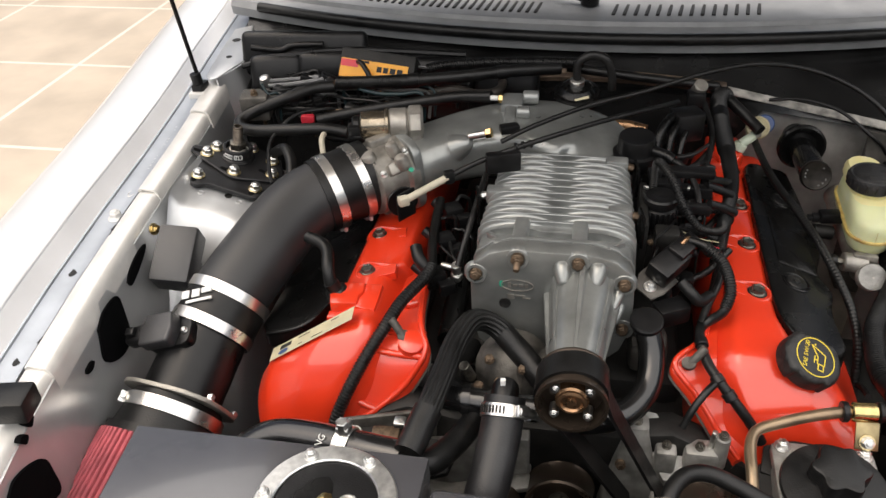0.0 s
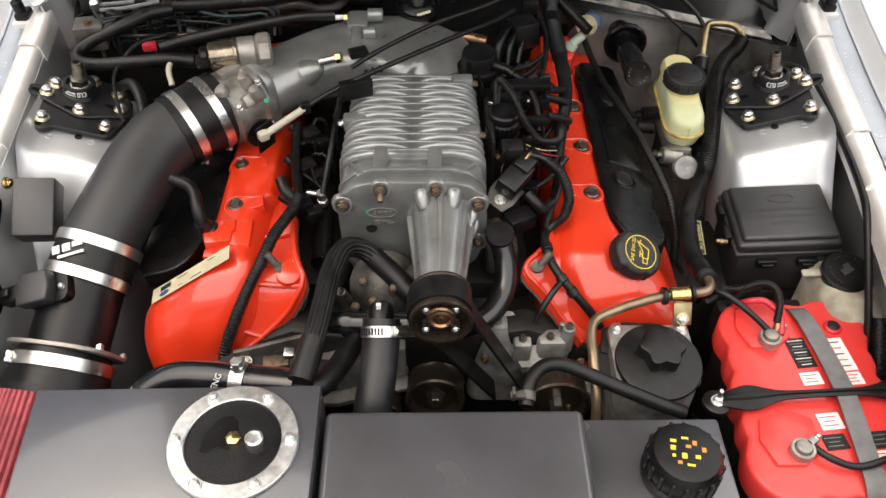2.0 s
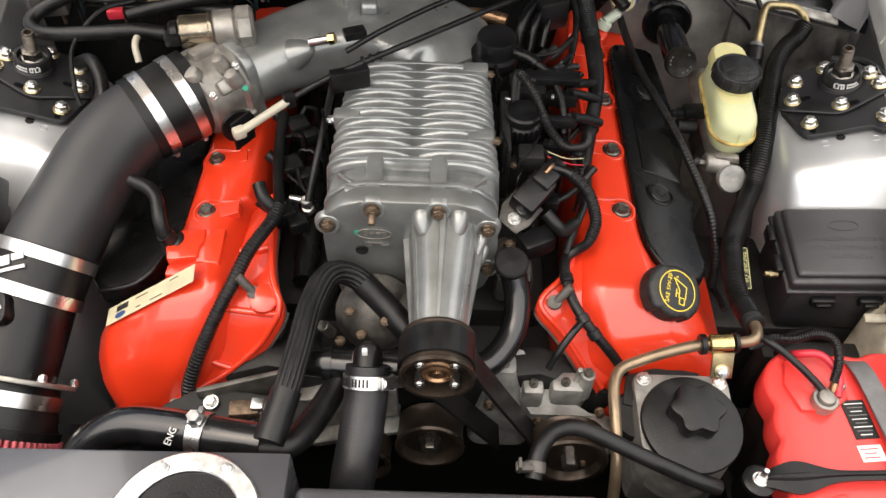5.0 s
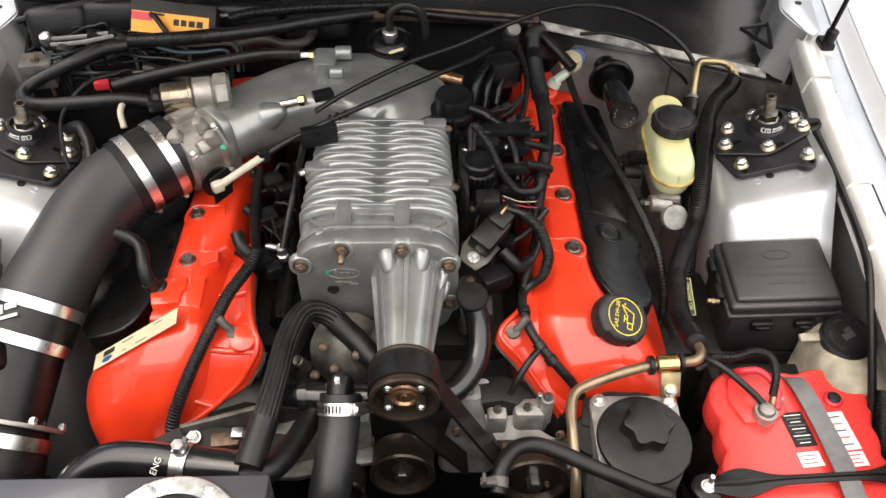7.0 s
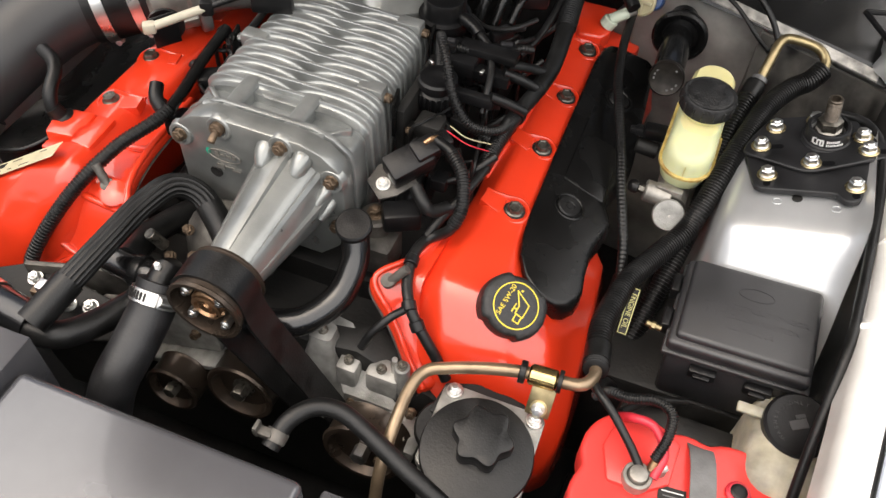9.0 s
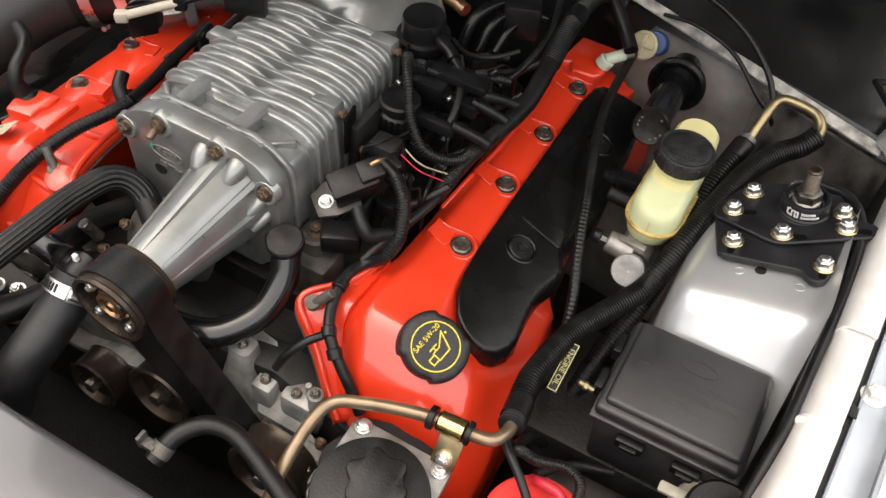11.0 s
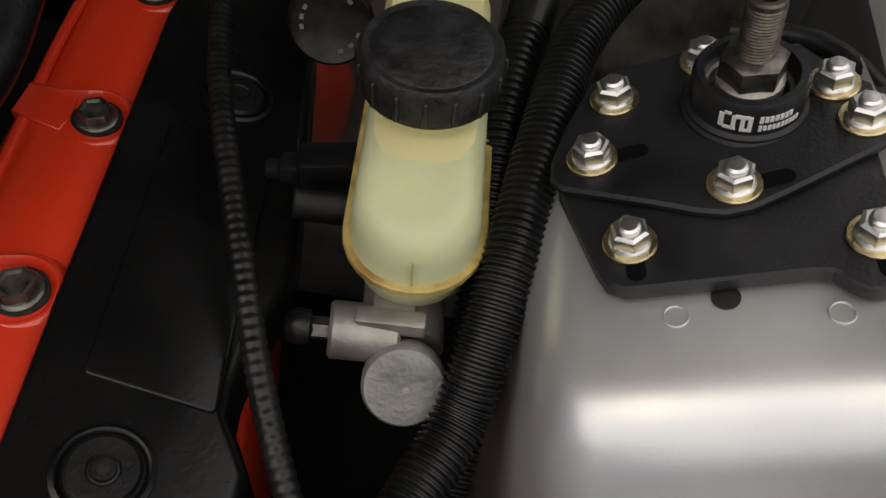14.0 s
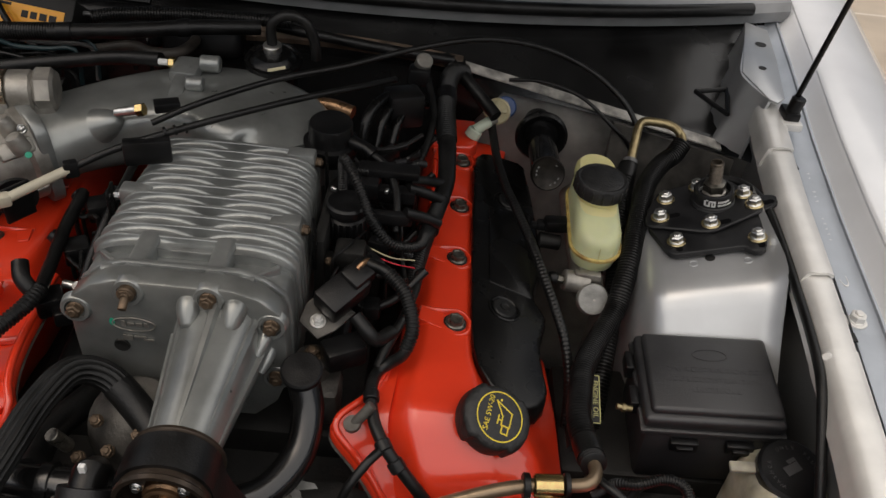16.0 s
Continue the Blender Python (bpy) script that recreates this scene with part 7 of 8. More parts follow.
RFH = [(0.390, 0.762, 0.845), (0.388, 0.785, 0.837), (0.384, 0.814, 0.835), (0.385, 0.844, 0.834), (0.398, 0.908, 0.830), (0.423, 0.965, 0.826), (0.446, 1.008, 0.832), (0.456, 1.035, 0.850), (0.467, 1.075, 0.872), (0.481, 1.131, 0.890), (0.499, 1.195, 0.902), (0.524, 1.238, 0.911), (0.544, 1.256, 0.918), (0.557, 1.272, 0.930)]
part("sleeve", tube(RFH, 0.0130, 28, 16, 150, 0.0018), LOOM, rfh)
part("end_collar", tube([(0.389, 0.772, 0.842), (0.3865, 0.797, 0.836)], 0.0148, 6, 16), RUBBER, rfh)
sch = thing("suction_hose", (0.45, 1.05, 0.70), "black corrugated sleeve running down beside the tower", "hose")
part("sleeve", tube([(0.482, 1.246, 0.902), (0.479, 1.233, 0.896), (0.472, 1.206, 0.888), (0.464, 1.162, 0.872), (0.460, 1.11, 0.845), (0.455, 1.05, 0.81), (0.44, 0.97, 0.77), (0.42, 0.88, 0.72)], 0.0125, 28, 16, 90, 0.0018), LOOM, sch)
part("end_collar", tube([(0.481, 1.242, 0.900), (0.476, 1.222, 0.892)], 0.0140, 5, 16), RUBBER, sch)
bp = thing("brass_pipe", (0.49, 1.25, 0.90), "bent yellow zinc metal pipe beside the reservoir", "pipe")
part("pipe", tube([(0.482, 1.240, 0.899), (0.486, 1.256, 0.912), (0.490, 1.274, 0.928), (0.494, 1.290, 0.940), (0.503, 1.299, 0.944), (0.525, 1.298, 0.945), (0.545, 1.293, 0.943), (0.556, 1.282, 0.936), (0.556, 1.266, 0.927)], 0.0065, 40, 14), DULLBRASS, bp)
part("ferrule", tube([(0.478, 1.229, 0.894), (0.484, 1.250, 0.907)], 0.0105, 5, 16), STRAP, bp)

# power steering return hose
pr = thing("steering_return_hose", (0.2, 0.60, 0.78), "black rubber power steering hose arching over the belt drive", "hose")
part("hose", tube([(0.112, 0.560, 0.830), (0.118, 0.588, 0.840), (0.135, 0.610, 0.843), (0.160, 0.618, 0.840), (0.190, 0.612, 0.832), (0.225, 0.600, 0.822), (0.262, 0.588, 0.812), (0.300, 0.578, 0.800), (0.325, 0.575, 0.79)], 0.0095, 46, 16), RUBBER, pr)
part("spring_clip", join(pipe(0.0098, 0.0115, 0.012, aim((0.113, 0.566, 0.833), (0.1, 0.9, 0.35)), 20), box((0.02, 0.01, 0.008), Matrix.Translation((0.102, 0.568, 0.842)), 0.001), box((0.004, 0.012, 0.016), Matrix.Translation((0.096, 0.568, 0.846)), 0.001)), DULL, pr, "dull steel spring clip")

# wiring and cables over the covers
hose("dipstick_cable", [(0.290, 1.395, 0.875), (0.291, 1.35, 0.874), (0.296, 1.267, 0.877), (0.307, 1.197, 0.877), (0.321, 1.141, 0.877), (0.342, 1.069, 0.869), (0.355, 1.024, 0.858), (0.367, 0.99, 0.845), (0.381, 0.955, 0.822), (0.390, 0.92, 0.785), (0.392, 0.89, 0.72)], 0.0062, LOOM, "thin black corrugated cable hanging past the coil cover", "cable", ribs=110, depth=0.0006, seg=10)
hn = thing("engine_harness", (0.21, 1.15, 0.90), "thick black taped wiring harness along the valve cover", "wiring harness")
part("trunk", tube([(0.250, 1.455, 0.885), (0.236, 1.415, 0.935), (0.217, 1.36, 0.952), (0.214, 1.28, 0.946), (0.219, 1.208, 0.932)], 0.0138, 50, 14, 70, 0.0012), LOOM, hn)
part("shrink_sleeve", tube([(0.2185, 1.218, 0.934), (0.2205, 1.19, 0.928), (0.222, 1.14, 0.918), (0.2165, 1.095, 0.913)], 0.0118, 24, 16, rad=lambda t: 0.0125 - 0.0012 * t), RUBBER, hn, "smooth black shrink sleeve")
part("thin_loom", tube([(0.2185, 1.105, 0.914), (0.214, 1.08, 0.912), (0.203, 1.03, 0.908), (0.196, 0.995, 0.897), (0.190, 0.96, 0.880)], 0.0098, 50, 14, 52, 0.0010), LOOM, hn)
part("tape_band", tube([(0.2142, 1.312, 0.950), (0.2142, 1.288, 0.947)], 0.0148, 4, 14), PLASTIC, hn)
part("cable_ring", pipe(0.0105, 0.0135, 0.008, aim((0.205, 1.045, 0.909), (-0.2, -1, -0.1)), 22), PLASTIC, hn)
hl = thing("coil_harness", (0.17, 0.82, 0.86), "black taped wiring loop lying over the red valve cover", "wiring harness")
part("loop", tube([(0.143, 0.922, 0.944), (0.165, 0.912, 0.942), (0.186, 0.893, 0.930), (0.196, 0.868, 0.908), (0.190, 0.852, 0.886), (0.176, 0.850, 0.870), (0.164, 0.842, 0.864), (0.160, 0.815, 0.866), (0.166, 0.782, 0.860), (0.180, 0.756, 0.852), (0.200, 0.742, 0.833), (0.222, 0.732, 0.808), (0.238, 0.724, 0.785)], 0.0065, 70, 12), RUBBER, hl)
part("loop_sleeve", tube([(0.165, 0.912, 0.942), (0.186, 0.893, 0.930), (0.196, 0.868, 0.908), (0.191, 0.853, 0.888)], 0.0075, 10, 12, ribs=26, depth=0.0012), LOOM, hl)
part("branch", tube([(0.180, 0.756, 0.852), (0.165, 0.738, 0.848), (0.150, 0.722, 0.832), (0.140, 0.712, 0.81)], 0.0048, 20, 10), LOOM, hl)
part("branch", tube([(0.163, 0.845, 0.866), (0.172, 0.872, 0.876), (0.186, 0.905, 0.888), (0.196, 0.95, 0.892), (0.197, 0.985, 0.893)], 0.0055, 24, 10), RUBBER, hl)
for p, d in (((0.1605, 0.812, 0.866), (0.1, -1, 0)), ((0.176, 0.761, 0.854), (0.5, -0.8, -0.3)), ((0.190, 0.7475, 0.8425), (0.6, -0.5, -0.6))):
    part("tape_band", cyl(0.0085, 0.012, aim(p, d), 12), PLASTIC, hl)

# sensors between the supercharger and the cover
vm = thing("vent_valve", (0.075, 1.12, 0.90), "round black plastic vent valve with two tubes", "valve")
vmm = aim((0.072, 1.135, 0.935), (0, -0.08, 1))
part("body", lathe([(0.026, 0), (0.033, 0.012), (0.0345, 0.022), (0.0345, 0.028), (0.029, 0.030), (0.0275, 0.034), (0.0275, 0.052), (0.026, 0.055), (0.0245, 0.0545), (0.0001, 0.055)], vmm, 40), PLASTIC, vm)
part("outlet", tube([(0.098, 1.125, 0.968), (0.118, 1.115, 0.966), (0.128, 1.108, 0.962)], 0.0085, 8, 14), PLASTIC, vm)
part("vacuum_line", tube([(0.125, 1.110, 0.963), (0.145, 1.095, 0.957), (0.160, 1.065, 0.945), (0.165, 1.035, 0.93), (0.166, 1.02, 0.915)], 0.0048, 24, 10), RUBBER, vm)
rr = thing("fuel_rail", (0.105, 1.05, 0.85), "black fuel rail with injectors and plugs", "fuel rail", "fuel rails")
part("rail", tube([(0.118, 0.88, 0.862), (0.12, 1.05, 0.868), (0.122, 1.26, 0.874)], 0.011, 14, 16), PLASTIC, rr)
for y in (0.93, 1.03, 1.13, 1.23):
    part("injector", join(cyl(0.008, 0.05, aim((0.128, y, 0.83), (0.25, 0, 1)), 14), box((0.02, 0.022, 0.018), Matrix.Translation((0.148, y, 0.872)), 0.003)), PLASTIC, rr)
    part("injector_lead", tube([(0.155, y, 0.874), (0.178, y + 0.01, 0.885), (0.205, y + 0.035, 0.905)], 0.005, 14, 10), LOOM, rr)
dp = thing("vacuum_solenoid", (0.10, 1.04, 0.88), "stack of black solenoid valves with plugs", "solenoid")
part("block", box((0.045, 0.05, 0.035), Matrix.Translation((0.118, 1.082, 0.935)), 0.005), PLASTIC, dp)
part("top_bar", box((0.075, 0.022, 0.012), Matrix.Translation((0.150, 1.085, 0.957)), 0.003), PLASTIC, dp)
part("side_plug", box((0.06, 0.018, 0.018), Matrix.Translation((0.155, 1.068, 0.935)), 0.003), PLASTIC, dp)
part("round_valve", lathe([(0.022, 0), (0.024, 0.003), (0.024, 0.026), (0.021, 0.028), (0.021, 0.034), (0.0245, 0.035), (0.0245, 0.042), (0.022, 0.0445), (0.010, 0.0445), (0.008, 0.043)], aim((0.108, 1.015, 0.912)), 28), PLASTIC, dp)
for k in range(20):
    a = radians(18 * k)
    part("valve_rib", box((0.003, 0.003, 0.024), aim((0.108 + 0.0243 * math.cos(a), 1.015 + 0.0243 * math.sin(a), 0.926)) @ Matrix.Rotation(a, 4, "Z"), 0.0006, 1), PLASTIC, dp)
part("valve_arm", box((0.07, 0.012, 0.016), Matrix.Translation((0.145, 1.018, 0.936)), 0.003), PLASTIC, dp)
for x, y, z, a, w in ((0.160, 1.120, 0.940, 0.5, 0.03), (0.150, 0.995, 0.912, -0.3, 0.028), (0.168, 1.045, 0.915, 0.2, 0.03), (0.142, 1.165, 0.93, 0.9, 0.032), (0.128, 0.940, 0.905, 0.4, 0.026), (0.10, 1.075, 0.958, 0.1, 0.02)):
    pm = Matrix.Translation((x, y, z)) @ Matrix.Rotation(a, 4, "Z")
    plug = part("plug", box((w, 0.015, 0.014), pm, 0.0025), PLASTIC, dp)
    part("latch", box((w * 0.5, 0.007, 0.004), pm @ Matrix.Translation((0.002, 0, 0.0085)), 0.001), BOXBLACK, plug)
    part("boot", tube([pm @ V((w / 2 - 0.002, 0, 0)), pm @ V((w / 2 + 0.012, 0, 0)), pm @ V((w / 2 + 0.024, 0.004, -0.006))], 0.005, 8, 10, 8, 0.001), LOOM, plug)
for x, y, z in ((0.088, 1.045, 0.950), (0.132, 1.10, 0.955), (0.15, 1.06, 0.944)):
    part("metal_clip", box((0.008, 0.004, 0.005), Matrix.Translation((x, y, z)) @ Matrix.Rotation(x * 30, 4, "Z"), 0.0008, 1), STEEL, dp)
part("brace", join(box((0.012, 0.12, 0.09), Matrix.Translation((0.085, 1.01, 0.90)), 0.003), box((0.03, 0.02, 0.05), Matrix.Translation((0.10, 0.965, 0.89)), 0.004), box((0.035, 0.03, 0.03), Matrix.Translation((0.118, 0.968, 0.915)), 0.005)), DARK, dp)
part("hoop_tube", tube([(0.098, 1.050, 0.945), (0.098, 1.048, 0.985), (0.103, 1.035, 0.997), (0.120, 1.010, 0.985), (0.138, 0.988, 0.955), (0.160, 0.980, 0.930), (0.182, 0.988, 0.918), (0.198, 1.005, 0.912), (0.202, 1.03, 0.910)], 0.0058, 30, 10, ribs=70, depth=0.001), LOOM, dp)
for y0, y1 in ((1.085, 1.12), (1.068, 1.085), (1.018, 1.035)):
    part("plug_lead", tube([(0.175, y0, 0.945), (0.195, (y0 + y1) / 2, 0.935), (0.216, y1, 0.922)], 0.0065, 14, 10), RUBBER, dp)
part("yellow_wire", tube([(0.14, 0.975, 0.922), (0.165, 0.968, 0.917), (0.192, 0.985, 0.902)], 0.0009, 14, 8), TANPLUG, dp, "thin yellow wire")
part("red_wire", tube([(0.14, 0.965, 0.922), (0.168, 0.958, 0.917), (0.192, 0.975, 0.899)], 0.0009, 14, 8), REDWIRE, dp, "thin red wire")
bolt(dp, (0.095, 0.955, 0.915), (0.3, -0.9, 0.2), 0.004, RUSTY, None)
fs = thing("fuel_pressure_sensor", (0.11, 0.90, 0.88), "black square sensor on a metal bracket with a plug", "sensor")
sm = aim((0.118, 0.900, 0.918), (0.1, -0.35, 0.93), (0.62, 0.76, 0.2))
part("body", join(box((0.055, 0.034, 0.03), sm, 0.004), box((0.03, 0.026, 0.02), sm @ Matrix.Translation((0.022, 0, 0.012)), 0.003), box((0.02, 0.022, 0.016), sm @ Matrix.Translation((0.046, 0.002, 0.006)), 0.003)), PLASTIC, fs)
part("bracket", prism([(-0.05, -0.016), (-0.03, -0.022), (0.0, -0.022), (0.0, 0.022), (-0.03, 0.022), (-0.05, 0.012)], -0.019, -0.0155, sm, 0.0006), DULL, fs, "bright steel bracket")
bolt(fs, sm @ V((-0.036, -0.002, -0.0155)), (0.1, -0.35, 0.93), 0.006, STEEL, STEEL)
part("elbow_tube", tube([(0.135, 0.880, 0.905), (0.150, 0.868, 0.895), (0.160, 0.868, 0.885), (0.175, 0.885, 0.882)], 0.008, 18, 12), RUBBER, fs)
part("copper_lead", tube([(0.143, 0.925, 0.946), (0.138, 0.918, 0.948), (0.132, 0.912, 0.944)], 0.003, 10, 8), HUB, fs)
part("lower_plug", box((0.045, 0.03, 0.028), Matrix.Translation((0.125, 0.862, 0.868)) @ Matrix.Rotation(0.5, 4, "Z"), 0.005), PLASTIC, fs)
lug = thing("lifting_lug", (0.09, 0.86, 0.80), "dull cast lug bolted beside the supercharger", "bracket")
part("lug", lathe([(0.02, 0), (0.02, 0.03), (0.017, 0.033)], aim((0.092, 0.862, 0.825)), 20), DULL, lug)
bolt(lug, (0.092, 0.862, 0.858), (0, -0.1, 1), 0.0075, RUSTY, RUSTY)
part("foot", box((0.05, 0.05, 0.05), Matrix.Translation((0.10, 0.85, 0.81)), 0.01), DULL, lug)

# passenger's side rail, plugs and breather hose
rl = thing("fuel_rail", (-0.175, 1.0, 0.80), "black fuel rail with plugs beside the red cover", "fuel rail", "fuel rails")
part("rail", tube([(-0.175, 0.84, 0.80), (-0.18, 1.0, 0.815), (-0.185, 1.18, 0.83)], 0.016, 14, 16), GLOSSBLACK, rl)
for y, z in ((0.905, 0.86), (0.985, 0.868), (1.06, 0.875)):
    part("plug", join(box((0.03, 0.03, 0.024), Matrix.Translation((-0.205, y, z)) @ Matrix.Rotation(0.5, 4, "Z"), 0.004), box((0.024, 0.02, 0.02), Matrix.Translation((-0.185, y - 0.012, z - 0.006)) @ Matrix.Rotation(0.5, 4, "Z"), 0.004), cyl(0.008, 0.03, aim((-0.215, y + 0.006, z - 0.006), (-0.8, 0.3, 0.5)), 12)), PLASTIC, rl)
part("chrome_fitting", join(cyl(0.007, 0.035, aim((-0.175, 0.925, 0.845), (0, -0.3, 1)), 14), cyl(0.009, 0.010, aim((-0.175, 0.922, 0.850), (0, -0.3, 1)), 6), cyl(0.005, 0.03, aim((-0.20, 0.93, 0.865), (1, -0.1, -0.1)), 10)), STEEL, rl, "bright plated hose fitting")
part("vacuum_hose", tube([(-0.172, 0.915, 0.876), (-0.163, 0.95, 0.91), (-0.155, 1.0, 0.935), (-0.15, 1.06, 0.95)], 0.005, 20, 10), RUBBER, rl)
lhn = thing("left_coil_harness", (-0.26, 0.82, 0.84), "black ribbed wiring sleeve crossing the red valve cover", "wiring harness")
part("sleeve", tube([(-0.205, 0.895, 0.888), (-0.212, 0.868, 0.885), (-0.234, 0.826, 0.876), (-0.250, 0.782, 0.862), (-0.268, 0.752, 0.838), (-0.287, 0.722, 0.805), (-0.302, 0.697, 0.770), (-0.304, 0.685, 0.745)], 0.0085, 20, 12, ribs=64, depth=0.0012), LOOM, lhn)
part("upper_run", tube([(-0.205, 0.895, 0.888), (-0.216, 0.95, 0.882), (-0.222, 1.0, 0.886), (-0.226, 1.07, 0.89)], 0.0075, 20, 10), RUBBER, lhn)
part("end_boot", tube([(-0.208, 0.890, 0.880), (-0.224, 0.898, 0.896), (-0.232, 0.915, 0.905)], 0.009, 12, 12), RUBBER, lhn)
bhs = thing("breather_hose", (-0.33, 0.88, 0.86), "short bent black rubber breather hose", "hose")
part("hose", tube([(-0.333, 0.845, 0.868), (-0.340, 0.842, 0.884), (-0.345, 0.852, 0.902), (-0.352, 0.876, 0.913), (-0.365, 0.890, 0.917), (-0.389, 0.902, 0.917)], 0.0088, 30, 14), RUBBER, bhs)
part("hose_cuff", tube([(-0.335, 0.844, 0.872), (-0.3405, 0.842, 0.886)], 0.0105, 5, 14), RUBBER, bhs)

# throttle and cruise cables
tc = thing("throttle_cable", (-0.2, 1.0, 0.95), "black throttle cable with a beige end rod", "cable")
part("end_rod", tube([(-0.252, 0.958, 0.957), (-0.222, 0.978, 0.968), (-0.198, 0.995, 0.976)], 0.0055, 8, 12), TANROD, tc, "beige plastic end rod")
part("end_eye", box((0.016, 0.014, 0.014), Matrix.Translation((-0.256, 0.955, 0.956)) @ Matrix.Rotation(0.6, 4, "Z"), 0.003), TANROD, tc)
part("cable", tube([(-0.198, 0.995, 0.976), (-0.155, 1.018, 0.992), (-0.10, 1.045, 1.005), (-0.03, 1.085, 1.015), (0.04, 1.14, 1.015), (0.10, 1.20, 1.005), (0.14, 1.27, 0.985)], 0.0042, 46, 10), RUBBER, tc)
part("adjuster", box((0.016, 0.012, 0.02), Matrix.Translation((-0.196, 0.997, 0.976)) @ Matrix.Rotation(0.5, 4, "Z"), 0.003), PLASTIC, tc)
cc = thing("cruise_cable", (0.2, 1.25, 1.0), "long black cable arching over the rear of the engine", "cable")
part("cable", tube([(-0.130, 1.076, 0.996), (-0.08, 1.106, 1.012), (0.0, 1.156, 1.026), (0.08, 1.20, 1.032), (0.17, 1.258, 1.040), (0.26, 1.312, 1.038), (0.35, 1.345, 1.018), (0.42, 1.335, 0.995), (0.47, 1.31, 0.965), (0.495, 1.29, 0.935)], 0.0040, 70, 10), RUBBER, cc)
cb = thing("cable_bracket", (-0.125, 1.04, 0.96), "black stamped cable bracket on the plenum", "bracket")
part("plate", box((0.052, 0.016, 0.030), Matrix.Translation((-0.121, 1.030, 0.988)) @ Matrix.Rotation(0.35, 4, "Z"), 0.003), PLASTIC, cb)
part("upper_clip", box((0.030, 0.018, 0.012), Matrix.Translation((-0.121, 1.108, 1.003)) @ Matrix.Rotation(0.4, 4, "Z"), 0.002), PLASTIC, cb)
for x in (-0.01, 0.0, 0.01):
    part("cable_rib", cyl(0.0062, 0.003, aim((-0.095 + x, 1.049 + x * 0.6, 1.006), (0.86, 0.5, 0.1)), 12), PLASTIC, cb)

# rear of the engine
eg = thing("recirculation_valve", (-0.025, 1.26, 0.93), "round black valve with a metal rim and hose on top", "valve")
em = aim((-0.027, 1.272, 0.990), (0, -0.15, 1))
part("body", lathe([(0.031, -0.04), (0.033, -0.002), (0.0385, 0.0), (0.0395, 0.004), (0.038, 0.008), (0.034, 0.009), (0.032, 0.007), (0.028, 0.010), (0.024, 0.016), (0.012, 0.019)], em, 40), GLOSSBLACK, eg)
part("stem", lathe([(0.012, 0.017), (0.0125, 0.028), (0.010, 0.030)], em, 22), STEEL, eg, "bright steel collar")
part("pale_label", box((0.024, 0.005, 0.0008), em @ Matrix.Translation((0.010, -0.028, 0.0102)) @ Matrix.Rotation(0.3, 4, "X") @ Matrix.Rotation(0.35, 4, "Z")), PALE, eg)
part("hose", tube([em @ V((0, 0, 0.026)), em @ V((0.0, 0.006, 0.055)), em @ V((0.02, 0.012, 0.068)), em @ V((0.045, 0.01, 0.062)), em @ V((0.056, 0.006, 0.035)), em @ V((0.058, 0.004, 0.01))], 0.007, 30, 12), RUBBER, eg)
part("copper_stub", tube([(0.02, 1.235, 0.955), (0.06, 1.225, 0.96), (0.09, 1.215, 0.958)], 0.009, 12, 14), HUB, eg, "tan metal pipe stub")
sb = thing("pipe_shield", (0.15, 1.20, 0.90), "black plastic shield and hoses behind the rail", "shield")
for k in range(3):
    part("curved_pipe", tube([(0.105 + 0.02 * k, 1.175 + 0.012 * k, 0.925), (0.112 + 0.02 * k, 1.20 + 0.012 * k, 0.965 - 0.008 * k), (0.135 + 0.016 * k, 1.245 + 0.01 * k, 0.972 - 0.01 * k), (0.165 + 0.012 * k, 1.28, 0.945)], 0.0075 - 0.001 * k, 18, 12), GLOSSBLACK, sb)
part("plug_body", join(box((0.05, 0.04, 0.05), Matrix.Translation((0.155, 1.25, 0.955)) @ Matrix.Rotation(0.4, 4, "Z"), 0.006), box((0.03, 0.025, 0.025), Matrix.Translation((0.172, 1.31, 0.975)), 0.004)), PLASTIC, sb)
part("steel_cap", cyl(0.012, 0.03, aim((0.172, 1.325, 0.975), (0.2, -0.5, 0.8)), 16), ALU, sb)
part("lead", tube([(0.185, 1.31, 0.97), (0.198, 1.25, 0.945), (0.190, 1.19, 0.925), (0.175, 1.15, 0.915)], 0.005, 20, 10), RUBBER, sb)
part("wire_arc", tube([(0.10, 1.16, 0.95), (0.125, 1.15, 0.945), (0.16, 1.155, 0.95), (0.185, 1.18, 0.955)], 0.003, 18, 8), RUBBER, sb)
gp = thing("vent_plug", (0.268, 1.345, 0.88), "pale green plastic elbow plug on the red cover", "plug")
part("plug", join(cyl(0.012, 0.014, aim((0.258, 1.335, 0.868), (0.45, 0.2, 0.85)), 18), cyl(0.0085, 0.028, aim((0.262, 1.338, 0.878), (0.8, 0.45, 0.4)), 16)), PALEPLUG, gp)
part("tip", cyl(0.0075, 0.012, aim((0.284, 1.35, 0.889), (0.8, 0.45, 0.4)), 14), ALU, gp)
tp = thing("washer_pump_cap", (0.297, 1.40, 0.88), "round tan plastic cap with a blue body", "cap")
tm = aim((0.298, 1.398, 0.882), (-0.1, -0.85, 0.5))
part("disc", join(lathe([(0.019, 0), (0.021, 0.002), (0.021, 0.008), (0.018, 0.010), (0.015, 0.0085), (0.0001, 0.009)], tm, 30), box((0.03, 0.005, 0.006), tm @ Matrix.Translation((0, 0, 0.010)), 0.001), box((0.005, 0.03, 0.006), tm @ Matrix.Translation((0, 0, 0.010)), 0.001)), TANPLUG, tp)
part("body", cyl(0.0175, 0.05, tm @ Matrix.Translation((0.012, 0.008, -0.052)), 24), BLUE, tp, "dark blue canister")
